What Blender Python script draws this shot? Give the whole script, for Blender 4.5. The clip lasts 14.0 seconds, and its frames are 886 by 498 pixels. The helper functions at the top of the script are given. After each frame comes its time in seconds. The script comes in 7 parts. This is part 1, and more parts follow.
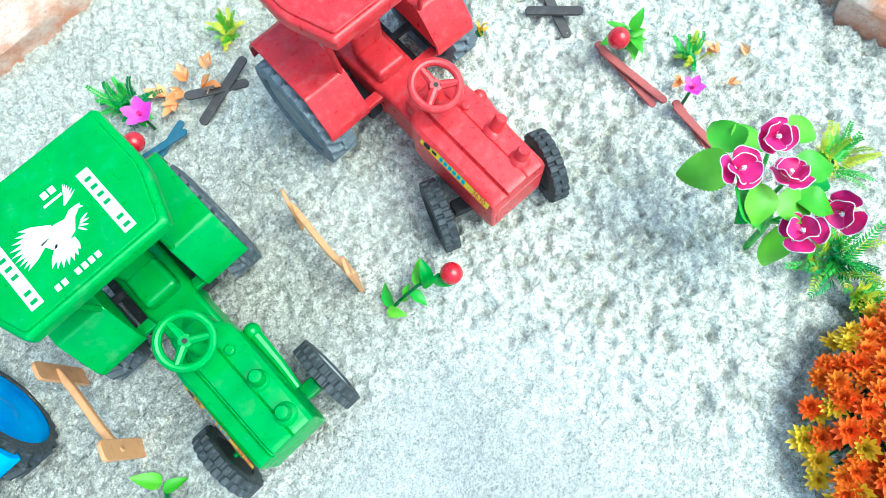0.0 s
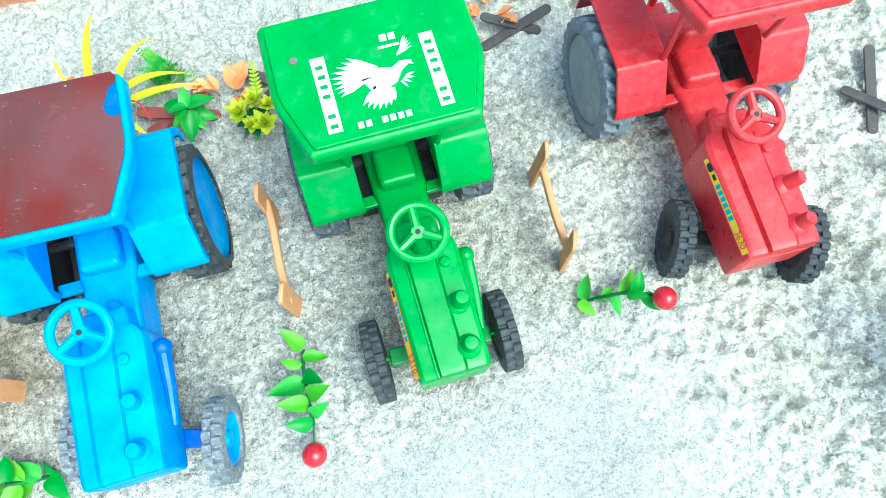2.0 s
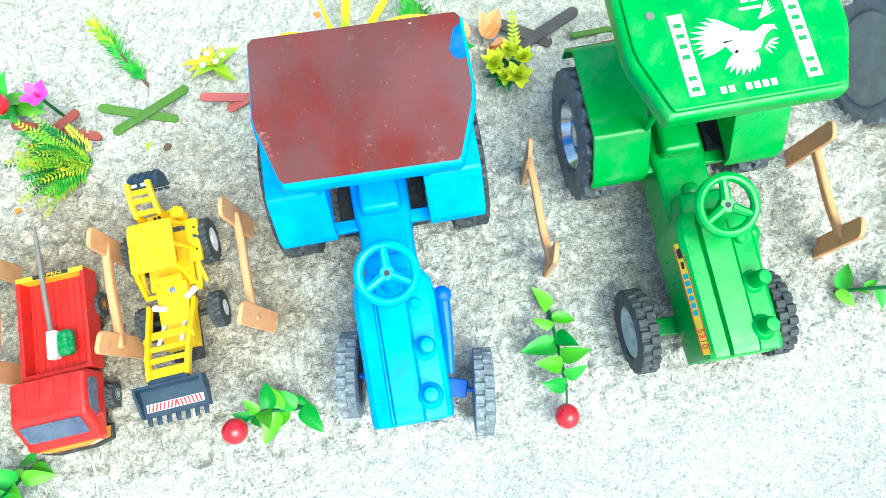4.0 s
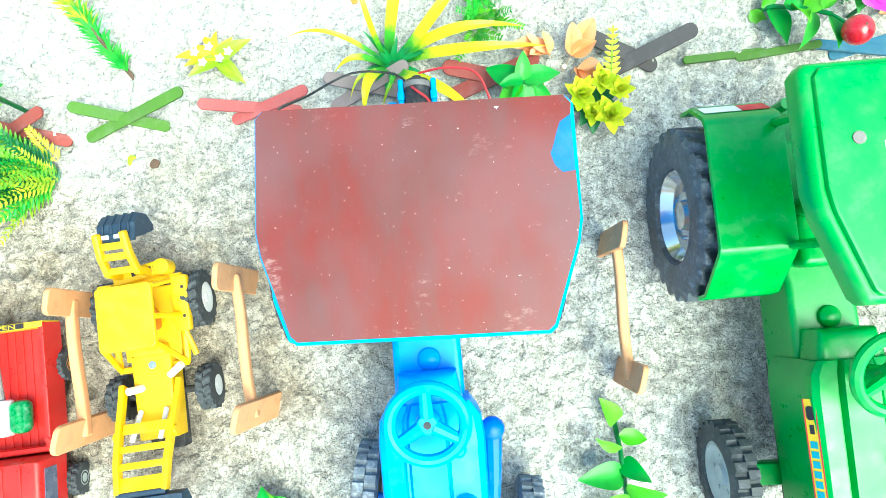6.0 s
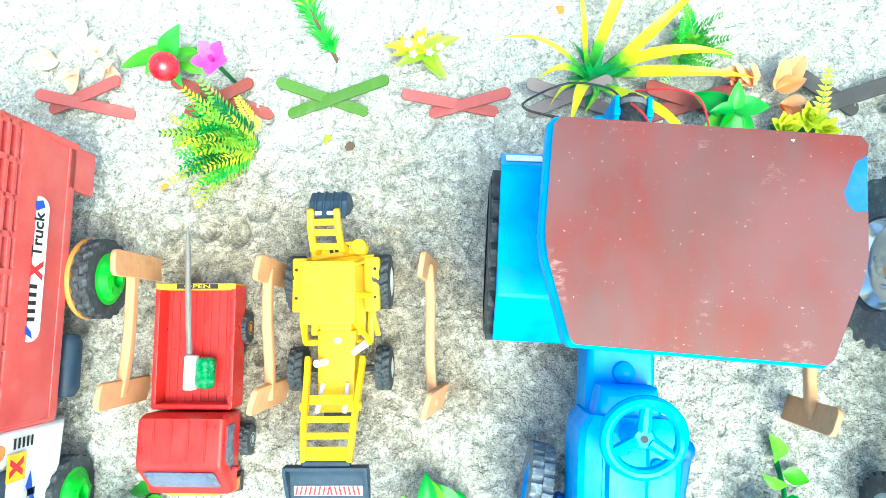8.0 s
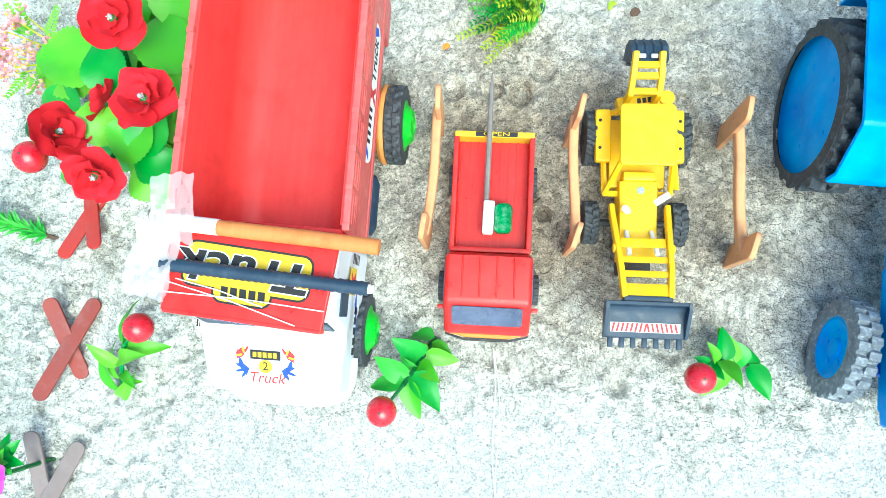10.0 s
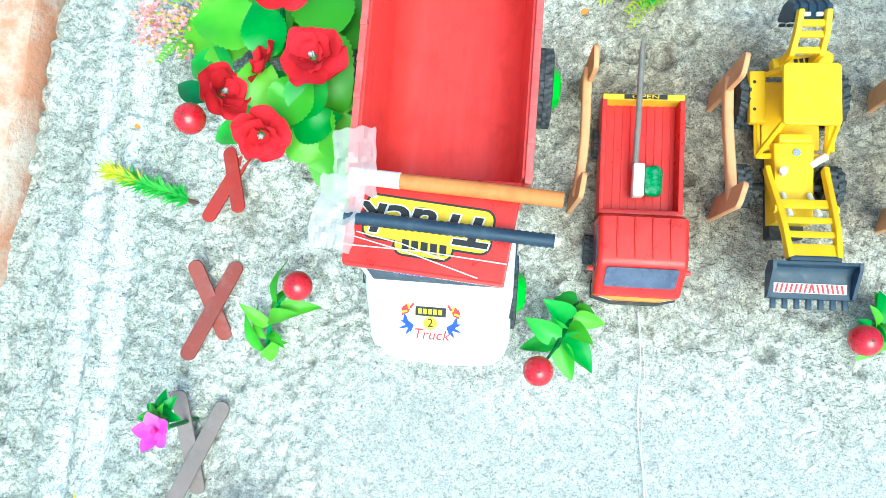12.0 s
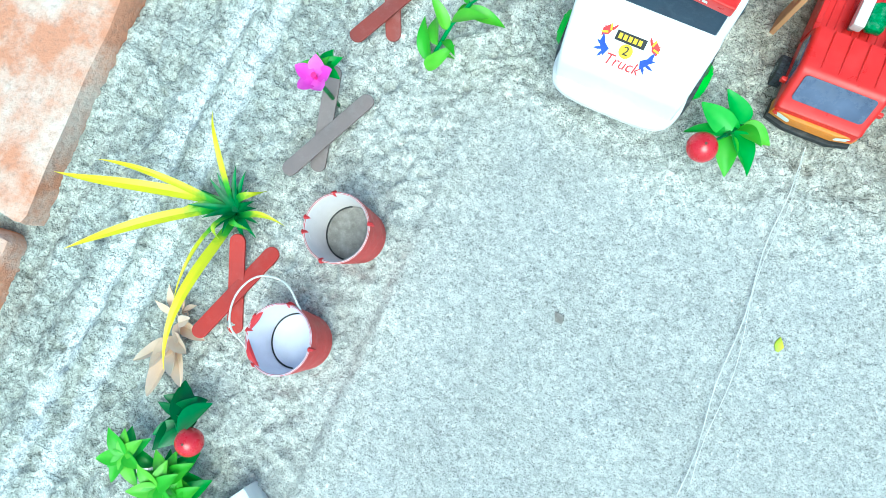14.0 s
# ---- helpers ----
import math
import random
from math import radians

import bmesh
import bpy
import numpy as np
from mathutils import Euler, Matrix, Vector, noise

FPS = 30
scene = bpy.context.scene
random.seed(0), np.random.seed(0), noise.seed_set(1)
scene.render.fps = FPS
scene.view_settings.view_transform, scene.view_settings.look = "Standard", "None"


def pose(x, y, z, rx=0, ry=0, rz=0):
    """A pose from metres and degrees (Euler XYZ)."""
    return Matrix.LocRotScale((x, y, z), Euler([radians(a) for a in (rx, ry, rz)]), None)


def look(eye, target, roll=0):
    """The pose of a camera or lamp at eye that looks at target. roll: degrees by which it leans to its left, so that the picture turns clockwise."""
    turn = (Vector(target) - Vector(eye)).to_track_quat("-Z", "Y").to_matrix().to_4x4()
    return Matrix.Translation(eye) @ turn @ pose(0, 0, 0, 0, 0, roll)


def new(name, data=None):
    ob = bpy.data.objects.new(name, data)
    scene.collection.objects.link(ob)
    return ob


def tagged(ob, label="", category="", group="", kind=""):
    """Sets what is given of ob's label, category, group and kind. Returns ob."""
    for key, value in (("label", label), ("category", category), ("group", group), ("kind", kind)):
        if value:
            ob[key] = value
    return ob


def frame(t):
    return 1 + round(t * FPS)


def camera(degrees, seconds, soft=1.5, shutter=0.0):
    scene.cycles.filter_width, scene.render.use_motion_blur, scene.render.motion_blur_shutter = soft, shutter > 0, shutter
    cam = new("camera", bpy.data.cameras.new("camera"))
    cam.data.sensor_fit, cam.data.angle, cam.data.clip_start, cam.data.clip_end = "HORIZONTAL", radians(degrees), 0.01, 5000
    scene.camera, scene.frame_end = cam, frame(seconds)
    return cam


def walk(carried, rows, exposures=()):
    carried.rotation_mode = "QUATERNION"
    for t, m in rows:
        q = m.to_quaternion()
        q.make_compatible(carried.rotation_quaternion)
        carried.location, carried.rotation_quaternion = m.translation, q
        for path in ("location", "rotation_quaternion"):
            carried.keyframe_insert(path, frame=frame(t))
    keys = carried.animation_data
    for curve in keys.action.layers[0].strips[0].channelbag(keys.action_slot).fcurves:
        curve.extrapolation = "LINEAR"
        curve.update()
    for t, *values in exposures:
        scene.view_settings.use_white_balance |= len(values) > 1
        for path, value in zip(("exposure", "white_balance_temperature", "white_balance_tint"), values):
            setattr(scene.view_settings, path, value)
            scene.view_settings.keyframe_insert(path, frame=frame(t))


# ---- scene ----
cam = camera(68.2, 14.0, soft=0.85)
PATH = [
    (0, (0.5328, -0.0586, 0.4613), (0.5682, -0.0154, 0.2693), -7.2),
    (0.5, (0.5210, -0.0488, 0.4553), (0.5628, -0.0024, 0.2653), -1.3),
    (1, (0.5025, -0.0469, 0.4534), (0.5419, 0.0041, 0.2641), 2.3),
    (1.5, (0.4668, -0.0344, 0.4465), (0.4995, 0.0204, 0.2569), 4.6),
    (2, (0.4343, -0.0236, 0.4413), (0.4548, 0.0330, 0.2506), 1.7),
    (2.5, (0.3942, -0.0181, 0.4381), (0.4049, 0.0355, 0.2457), -1.8),
    (3, (0.3622, -0.0093, 0.4344), (0.3662, 0.0409, 0.2408), -7.0),
    (3.5, (0.3225, 0.0040, 0.4337), (0.3246, 0.0534, 0.2399), -7.0),
    (4, (0.2951, 0.0157, 0.4356), (0.3016, 0.0645, 0.2418), -4.5),
    (4.2, (0.2855, 0.0263, 0.4224), (0.2899, 0.0802, 0.2298), -4.7),
    (6.3, (0.2914, 0.1520, 0.3594), (0.2901, 0.1695, 0.1601), -11.0),
    (6.5, (0.2917, 0.1614, 0.3554), (0.2921, 0.1785, 0.1562), -5.4),
    (7, (0.2825, 0.1727, 0.3452), (0.2836, 0.1890, 0.1459), -0.4),
    (7.5, (0.2470, 0.1712, 0.3468), (0.2438, 0.1866, 0.1474), -12.4),
    (8, (0.2055, 0.1402, 0.3721), (0.1958, 0.1621, 0.1735), -23.1),
    (8.2, (0.1944, 0.1201, 0.3745), (0.1826, 0.1416, 0.1761), -27.7),
    (10.3, (0.0473, 0.0535, 0.3764), (0.0292, 0.0748, 0.1784), -36.5),
    (10.5, (0.0422, 0.0577, 0.3806), (0.0197, 0.0778, 0.1829), -45.5),
    (11, (0.0147, 0.0601, 0.3866), (-0.0080, 0.0810, 0.1890), -44.3),
    (11.5, (-0.0084, 0.0529, 0.3875), (-0.0330, 0.0745, 0.1902), -43.5),
    (12, (-0.0081, 0.0300, 0.3810), (-0.0308, 0.0498, 0.1833), -44.7),
    (12.5, (-0.0098, -0.0158, 0.3706), (-0.0321, -0.0049, 0.1722), -54.7),
    (13, (-0.0209, -0.0600, 0.3751), (-0.0477, -0.0480, 0.1773), -48.4),
    (13.5, (-0.0324, -0.0871, 0.3733), (-0.0599, -0.0771, 0.1755), -48.2),
    (14, (-0.0398, -0.1128, 0.3733), (-0.0693, -0.1035, 0.1757), -46.9),
]
walk(cam, [(t, look(eye, target, roll)) for t, eye, target, roll in PATH],
     exposures=[(0.0, 0.93, 5450, -15), (2.0, 1.05, 5600, -15), (4.2, 1.25, 5950, -14), (6.5, 1.70, 6050, -17), (8.2, 1.60, 5800, -17), (10.3, 1.13, 5700, -13), (12.0, 1.03, 5500, -18), (14.0, 0.70, 5250, -20)])

# ---- daylight: a bright hazy sky with a wide soft sun ----
world = bpy.data.worlds.new("sky")
scene.world = world
world.use_nodes = True
wn = world.node_tree.nodes
sky = wn.new("ShaderNodeTexSky")
sky.sky_type, sky.sun_disc = "NISHITA", False
sky.sun_elevation, sky.sun_rotation = radians(62), radians(146)
sky.dust_density, sky.air_density = 4.0, 1.0
wn["Background"].inputs[1].default_value = 0.15
world.node_tree.links.new(sky.outputs[0], wn["Background"].inputs[0])
sun = new("sun", bpy.data.lights.new("sun", "SUN"))
sun.data.energy, sun.data.angle, sun.data.color = 1.4, radians(46), (1.0, 0.97, 0.92)
sun.matrix_world = look((0.85, -0.72, 1.9), (0.3, 0.1, 0))

# ---- materials ----
CM = 0.01


def shader(name, rough=0.5, metal=0.0, spec=0.5, coat=0.0):
    m = bpy.data.materials.new(name)
    m.use_nodes = True
    b = m.node_tree.nodes["Principled BSDF"]
    b.inputs["Roughness"].default_value, b.inputs["Metallic"].default_value = rough, metal
    b.inputs["Specular IOR Level"].default_value, b.inputs["Coat Weight"].default_value = spec, coat
    return m, m.node_tree.nodes, m.node_tree.links, b


def noise_node(n, l, scale, detail=4.0, rough=0.6, coords=None, kind="Object"):
    if coords is None:
        coords = n.new("ShaderNodeTexCoord").outputs[kind]
    t = n.new("ShaderNodeTexNoise")
    t.inputs["Scale"].default_value, t.inputs["Detail"].default_value, t.inputs["Roughness"].default_value = scale, detail, rough
    l.new(coords, t.inputs["Vector"])
    return t.outputs["Fac"]


def ramp(n, l, fac, stops):
    r = n.new("ShaderNodeValToRGB")
    while len(r.color_ramp.elements) < len(stops):
        r.color_ramp.elements.new(0.5)
    for e, (p, c) in zip(r.color_ramp.elements, stops):
        e.position, e.color = p, (*c, 1) if len(c) == 3 else c
    l.new(fac, r.inputs["Fac"])
    return r.outputs["Color"]


def mix(n, l, fac, a, b, blend="MIX"):
    x = n.new("ShaderNodeMix")
    x.data_type, x.blend_type = "RGBA", blend
    for sock, v in ((x.inputs[0], fac), (x.inputs[6], a), (x.inputs[7], b)):
        if isinstance(v, (int, float)):
            sock.default_value = v
        elif isinstance(v, tuple):
            sock.default_value = (*v, 1)
        else:
            l.new(v, sock)
    return x.outputs[2]


def bump(n, l, b, fac, strength, distance):
    k = n.new("ShaderNodeBump")
    k.inputs["Strength"].default_value, k.inputs["Distance"].default_value = strength, distance
    l.new(fac, k.inputs["Height"])
    l.new(k.outputs[0], b.inputs["Normal"])


def paint(name, col, col2=None, rough=0.35, dust=0.25, scale=60.0, spec=0.5, speck=0.0, coat=0.0, dustcol=(0.55, 0.5, 0.46), bumpy=0.15):
    """Moulded or painted plastic: two tones, a veil of dust, scattered pale specks and faint unevenness."""
    m, n, l, b = shader(name, rough, 0, spec, coat)
    col2 = col2 or tuple(c * 0.75 for c in col)
    f = noise_node(n, l, scale, 5)
    base = mix(n, l, ramp(n, l, f, [(0.3, (0, 0, 0)), (0.7, (1, 1, 1))]), col, col2)
    d = noise_node(n, l, scale * 2.3, 8, 0.7)
    base = mix(n, l, ramp(n, l, d, [(0.5, (0, 0, 0)), (0.8, (dust,) * 3)]), base, dustcol)
    if speck:
        s = noise_node(n, l, 700, 2, 0.5)
        base = mix(n, l, ramp(n, l, s, [(0.72 - speck * 0.1, (0, 0, 0)), (0.76 - speck * 0.1, (0.8,) * 3)]), base, (0.8, 0.72, 0.68))
    l.new(base, b.inputs["Base Color"])
    l.new(ramp(n, l, d, [(0.35, (rough,) * 3), (0.75, (min(1, rough + 0.35),) * 3)]), b.inputs["Roughness"])
    bump(n, l, b, noise_node(n, l, scale * 4, 4), bumpy, 0.0006)
    return m


def leafy(name, col, tip, rough=0.4, scale=90.0):
    """Moulded foliage: colour runs from col to tip by patches, with a little light passing through."""
    m, n, l, b = shader(name, rough, 0, 0.4)
    f = noise_node(n, l, scale, 3, 0.5)
    info = n.new("ShaderNodeObjectInfo")
    v = n.new("ShaderNodeMath")
    v.operation = "MULTIPLY_ADD"
    v.inputs[1].default_value, v.inputs[2].default_value = 0.3, -0.15
    l.new(info.outputs["Random"], v.inputs[0])
    a = n.new("ShaderNodeMath")
    l.new(f, a.inputs[0])
    l.new(v.outputs[0], a.inputs[1])
    l.new(ramp(n, l, a.outputs[0], [(0.35, col), (0.68, tip)]), b.inputs["Base Color"])
    b.inputs["Transmission Weight"].default_value = 0.0
    b.inputs["Subsurface Weight"].default_value = 0.15
    b.inputs["Subsurface Radius"].default_value = (0.002, 0.003, 0.001)
    bump(n, l, b, noise_node(n, l, scale * 5, 3), 0.2, 0.0005)
    return m


def brown_sand_mask(n, l, pos):
    """Darker, browner sand round the small vehicles, with a ragged edge."""
    mp = n.new("ShaderNodeMapping")
    mp.inputs["Location"].default_value, mp.inputs["Scale"].default_value = (-0.825, -1.26, 0), (7.5, 9.0, 0.0)
    l.new(pos, mp.inputs[0])
    d = n.new("ShaderNodeVectorMath")
    d.operation = "LENGTH"
    l.new(mp.outputs[0], d.inputs[0])
    k = n.new("ShaderNodeMath")
    k.operation = "MULTIPLY_ADD"
    k.inputs[1].default_value = 1.2
    l.new(noise_node(n, l, 22, 5, 0.6, pos), k.inputs[0])
    l.new(d.outputs["Value"], k.inputs[2])
    return ramp(n, l, scaled(n, l, k.outputs[0], 0.5), [(0.55, (1, 1, 1)), (0.9, (0, 0, 0))])


def span(n, l, v, rows):
    """A product of ramps: rows of (value at 0, value at 1)."""
    out = None
    for lo, hi in rows:
        r = n.new("ShaderNodeMapRange")
        r.inputs[1].default_value, r.inputs[2].default_value = lo, hi
        l.new(v, r.inputs[0])
        if out is None:
            out = r.outputs[0]
        else:
            k = n.new("ShaderNodeMath")
            k.operation = "MULTIPLY"
            l.new(out, k.inputs[0])
            l.new(r.outputs[0], k.inputs[1])
            out = k.outputs[0]
    return out


def packed_shade_mask(n, l, sep):
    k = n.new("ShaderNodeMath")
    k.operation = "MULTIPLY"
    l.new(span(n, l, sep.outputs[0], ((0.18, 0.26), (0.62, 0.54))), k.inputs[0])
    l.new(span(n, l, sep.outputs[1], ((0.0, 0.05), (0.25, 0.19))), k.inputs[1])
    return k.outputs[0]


def streak_mask(n, l, pos, sep):
    """Two ragged streaks along y, near x = -25.6 and -27.6 cm."""
    w = n.new("ShaderNodeMath")
    w.operation = "MULTIPLY_ADD"
    w.inputs[1].default_value = 0.018
    l.new(noise_node(n, l, 60, 5, 0.75, pos), w.inputs[0])
    l.new(sep.outputs[0], w.inputs[2])
    one, two = (span(n, l, w.outputs[0], ((c - 0.008, c - 0.003), (c + 0.008, c + 0.003))) for c in (-0.242, -0.263))
    k = n.new("ShaderNodeMath")
    k.operation = "ADD"
    l.new(one, k.inputs[0])
    l.new(two, k.inputs[1])
    return scaled(n, l, k.outputs[0], 0.8)


def scaled(n, l, v, f):
    k = n.new("ShaderNodeMath")
    k.operation = "MULTIPLY"
    k.inputs[1].default_value = f
    l.new(v, k.inputs[0])
    return k.outputs[0]


def ribbon_material():
    """Ribbon leaves: green near the plant's heart, turning yellow outwards, with a faint grain along them."""
    m, n, l, b = shader("ribbon_leaf", 0.4, 0, 0.4)
    tc = n.new("ShaderNodeTexCoord").outputs["Object"]
    d = n.new("ShaderNodeVectorMath")
    d.operation = "LENGTH"
    l.new(tc, d.inputs[0])
    k = n.new("ShaderNodeMath")
    k.operation = "MULTIPLY_ADD"
    k.inputs[1].default_value = 0.18
    l.new(noise_node(n, l, 130, 3), k.inputs[0])
    l.new(scaled(n, l, d.outputs["Value"], 10), k.inputs[2])
    l.new(ramp(n, l, k.outputs[0], [(0.20, (0.02, 0.16, 0.02)), (0.30, (0.08, 0.36, 0.02)), (0.38, (0.60, 0.60, 0.01)), (0.9, (0.80, 0.68, 0.01))]), b.inputs["Base Color"])
    b.inputs["Subsurface Weight"].default_value = 0.15
    b.inputs["Subsurface Radius"].default_value = (0.002, 0.003, 0.001)
    bump(n, l, b, noise_node(n, l, 500, 3), 0.2, 0.0005)
    return m


def sand_material():
    m, n, l, b = shader("sand", 0.95, 0, 0.2)
    pos = n.new("ShaderNodeNewGeometry").outputs["Position"]
    sep = n.new("ShaderNodeSeparateXYZ")
    l.new(pos, sep.inputs[0])
    big = noise_node(n, l, 14, 5, 0.6, pos)
    mid = noise_node(n, l, 120, 5, 0.65, pos)
    clod = noise_node(n, l, 420, 5, 0.75, pos)
    fine = noise_node(n, l, 1100, 3, 0.7, pos)
    base = mix(n, l, ramp(n, l, big, [(0.36, (0, 0, 0)), (0.62, (1, 1, 1))]), (0.60, 0.58, 0.515), (0.73, 0.72, 0.67))
    patch = noise_node(n, l, 45, 4, 0.6, pos)
    base = mix(n, l, 1.0, base, ramp(n, l, patch, [(0.36, (0.93,) * 3), (0.5, (1, 1, 1)), (0.66, (1.06,) * 3)]), "MULTIPLY")
    # a thin dry crust of paler crumbs lies in flakes on the greyer sand
    crust = noise_node(n, l, 150, 5, 0.72, pos)
    base = mix(n, l, 1.0, base, ramp(n, l, crust, [(0.40, (0.78,) * 3), (0.49, (0.94,) * 3), (0.525, (1.16,) * 3), (0.6, (1.24,) * 3)]), "MULTIPLY")
    base = mix(n, l, brown_sand_mask(n, l, pos), base, mix(n, l, 1.0, base, (0.64, 0.565, 0.48), "MULTIPLY"))
    # packed sand is greyer, with the tractors' soft shade put into its colour
    base = mix(n, l, packed_shade_mask(n, l, sep), base, mix(n, l, 1.0, base, (0.84, 0.84, 0.835), "MULTIPLY"))
    # the swept strip in front is greyer, the sand at the back more even
    w = noise_node(n, l, 9, 4, 0.6, pos)
    mul = n.new("ShaderNodeMath")
    mul.operation = "MULTIPLY_ADD"
    mul.inputs[1].default_value, mul.inputs[2].default_value = 0.12, -0.06
    l.new(w, mul.inputs[0])
    edge = n.new("ShaderNodeMath")
    l.new(sep.outputs[1], edge.inputs[0])
    l.new(mul.outputs[0], edge.inputs[1])
    pale = []
    for lo, hi in ((0.015, -0.02), (0.20, 0.29)):
        r = n.new("ShaderNodeMapRange")
        r.inputs[1].default_value, r.inputs[2].default_value = lo, hi
        l.new(edge.outputs[0], r.inputs[0])
        pale.append(r.outputs[0])
    side = []
    for lo, hi in ((-0.19, -0.07), (0.68, 0.54)):
        r = n.new("ShaderNodeMapRange")
        r.inputs[1].default_value, r.inputs[2].default_value = lo, hi
        l.new(sep.outputs[0], r.inputs[0])
        side.append(r.outputs[0])
    swept = pale[0]
    for s in side:
        k = n.new("ShaderNodeMath")
        k.operation = "MULTIPLY"
        l.new(swept, k.inputs[0])
        l.new(s, k.inputs[1])
        swept = k.outputs[0]
    base = mix(n, l, swept, base, mix(n, l, 0.7, base, (0.42, 0.42, 0.415)))
    base = mix(n, l, pale[1], base, mix(n, l, 0.5, base, (0.60, 0.58, 0.51)))
    # towards the east the sand colour is lifted and slightly warmer
    base = mix(n, l, ramp(n, l, side[1], [(0, (0.75,) * 3), (1, (0, 0, 0))]), base, mix(n, l, 1.0, base, (1.32, 1.31, 1.27), "MULTIPLY"))
    # by the western bricks it is greyer, with two pale streaks
    base = mix(n, l, span(n, l, sep.outputs[0], ((-0.19, -0.225),)), base, mix(n, l, 1.0, base, (0.84, 0.87, 0.87), "MULTIPLY"))
    base = mix(n, l, streak_mask(n, l, pos, sep), base, (0.92, 0.93, 0.92))
    # low spots of the bump noise are coloured darker, as shaded hollows
    hollow_shade = mix(n, l, ramp(n, l, mid, [(0.34, (0.25,) * 3), (0.43, (0, 0, 0))]), base, (0.26, 0.24, 0.205))
    base = mix(n, l, ramp(n, l, swept, [(0, (1, 1, 1)), (1, (0.45,) * 3)]), base, hollow_shade)
    # grain and grit tones, with small shadows between crumbs painted in
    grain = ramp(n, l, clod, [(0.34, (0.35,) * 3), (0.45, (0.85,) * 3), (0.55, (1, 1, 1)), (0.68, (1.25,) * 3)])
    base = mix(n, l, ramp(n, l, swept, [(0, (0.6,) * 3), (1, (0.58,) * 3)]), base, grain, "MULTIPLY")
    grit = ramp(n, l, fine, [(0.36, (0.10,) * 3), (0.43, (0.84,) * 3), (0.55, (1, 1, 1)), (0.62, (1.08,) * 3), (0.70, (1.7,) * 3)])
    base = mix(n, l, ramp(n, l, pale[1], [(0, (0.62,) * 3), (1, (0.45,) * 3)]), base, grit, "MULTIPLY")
    cells = n.new("ShaderNodeTexVoronoi")
    cells.inputs["Scale"].default_value = 760
    warp = n.new("ShaderNodeVectorMath")
    warp.operation = "MULTIPLY_ADD"
    warp.inputs[1].default_value = (0.0016,) * 3
    tex = n.new("ShaderNodeTexNoise")
    tex.inputs["Scale"].default_value = 600
    l.new(pos, tex.inputs["Vector"])
    l.new(tex.outputs["Color"], warp.inputs[0])
    l.new(pos, warp.inputs[2])
    l.new(warp.outputs[0], cells.inputs["Vector"])
    one = n.new("ShaderNodeSeparateColor")
    l.new(cells.outputs["Color"], one.inputs[0])
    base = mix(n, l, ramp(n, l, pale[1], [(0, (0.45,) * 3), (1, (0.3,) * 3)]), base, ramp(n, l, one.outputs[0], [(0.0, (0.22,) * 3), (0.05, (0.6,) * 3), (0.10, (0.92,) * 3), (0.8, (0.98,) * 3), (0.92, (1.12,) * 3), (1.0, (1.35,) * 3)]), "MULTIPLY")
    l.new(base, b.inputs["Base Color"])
    h = n.new("ShaderNodeMath")
    h.operation = "MULTIPLY_ADD"
    h.inputs[1].default_value = 0.8
    l.new(mid, h.inputs[0])
    h2 = n.new("ShaderNodeMath")
    h2.operation = "MULTIPLY_ADD"
    h2.inputs[1].default_value = 0.22
    l.new(fine, h2.inputs[0])
    lumps = n.new("ShaderNodeTexVoronoi")
    lumps.feature = "SMOOTH_F1"
    lumps.inputs["Scale"].default_value = 270
    lumps.inputs["Smoothness"].default_value = 0.3
    l.new(warp.outputs[0], lumps.inputs["Vector"])
    h3 = n.new("ShaderNodeMath")
    h3.operation = "MULTIPLY_ADD"
    h3.inputs[1].default_value = -0.4
    l.new(lumps.outputs["Distance"], h3.inputs[0])
    l.new(scaled(n, l, clod, 0.5), h3.inputs[2])
    l.new(h3.outputs[0], h2.inputs[2])
    edge_sum = h2.outputs[0]
    for scale, lo, hi, weight in ((105, 0.475, 0.51, 0.55), (230, 0.5, 0.54, 0.4)):
        k = n.new("ShaderNodeMath")
        k.operation = "MULTIPLY_ADD"
        k.inputs[1].default_value = weight
        l.new(ramp(n, l, noise_node(n, l, scale, 4, 0.6, pos), [(lo, (0, 0, 0)), (hi, (1, 1, 1))]), k.inputs[0])
        l.new(edge_sum, k.inputs[2])
        edge_sum = k.outputs[0]
    l.new(edge_sum, h.inputs[2])
    bump(n, l, b, h.outputs[0], 1.0, 0.0017)
    for k in list(n):
        if k.bl_idname == "ShaderNodeBump":
            l.new(ramp(n, l, swept, [(0, (1, 1, 1)), (1, (0.5,) * 3)]), k.inputs["Strength"])
    return m


def brick_material():
    m, n, l, b = shader("brick", 0.9, 0, 0.2)
    f = noise_node(n, l, 25, 6, 0.65)
    g = noise_node(n, l, 240, 5, 0.7)
    base = mix(n, l, ramp(n, l, f, [(0.46, (0, 0, 0)), (0.68, (1, 1, 1))]), (0.62, 0.29, 0.18), (0.74, 0.62, 0.54))
    base = mix(n, l, ramp(n, l, g, [(0.3, (0.5,) * 3), (0.5, (0, 0, 0))]), base, (0.35, 0.2, 0.15))
    l.new(base, b.inputs["Base Color"])
    bump(n, l, b, g, 0.8, 0.002)
    return m


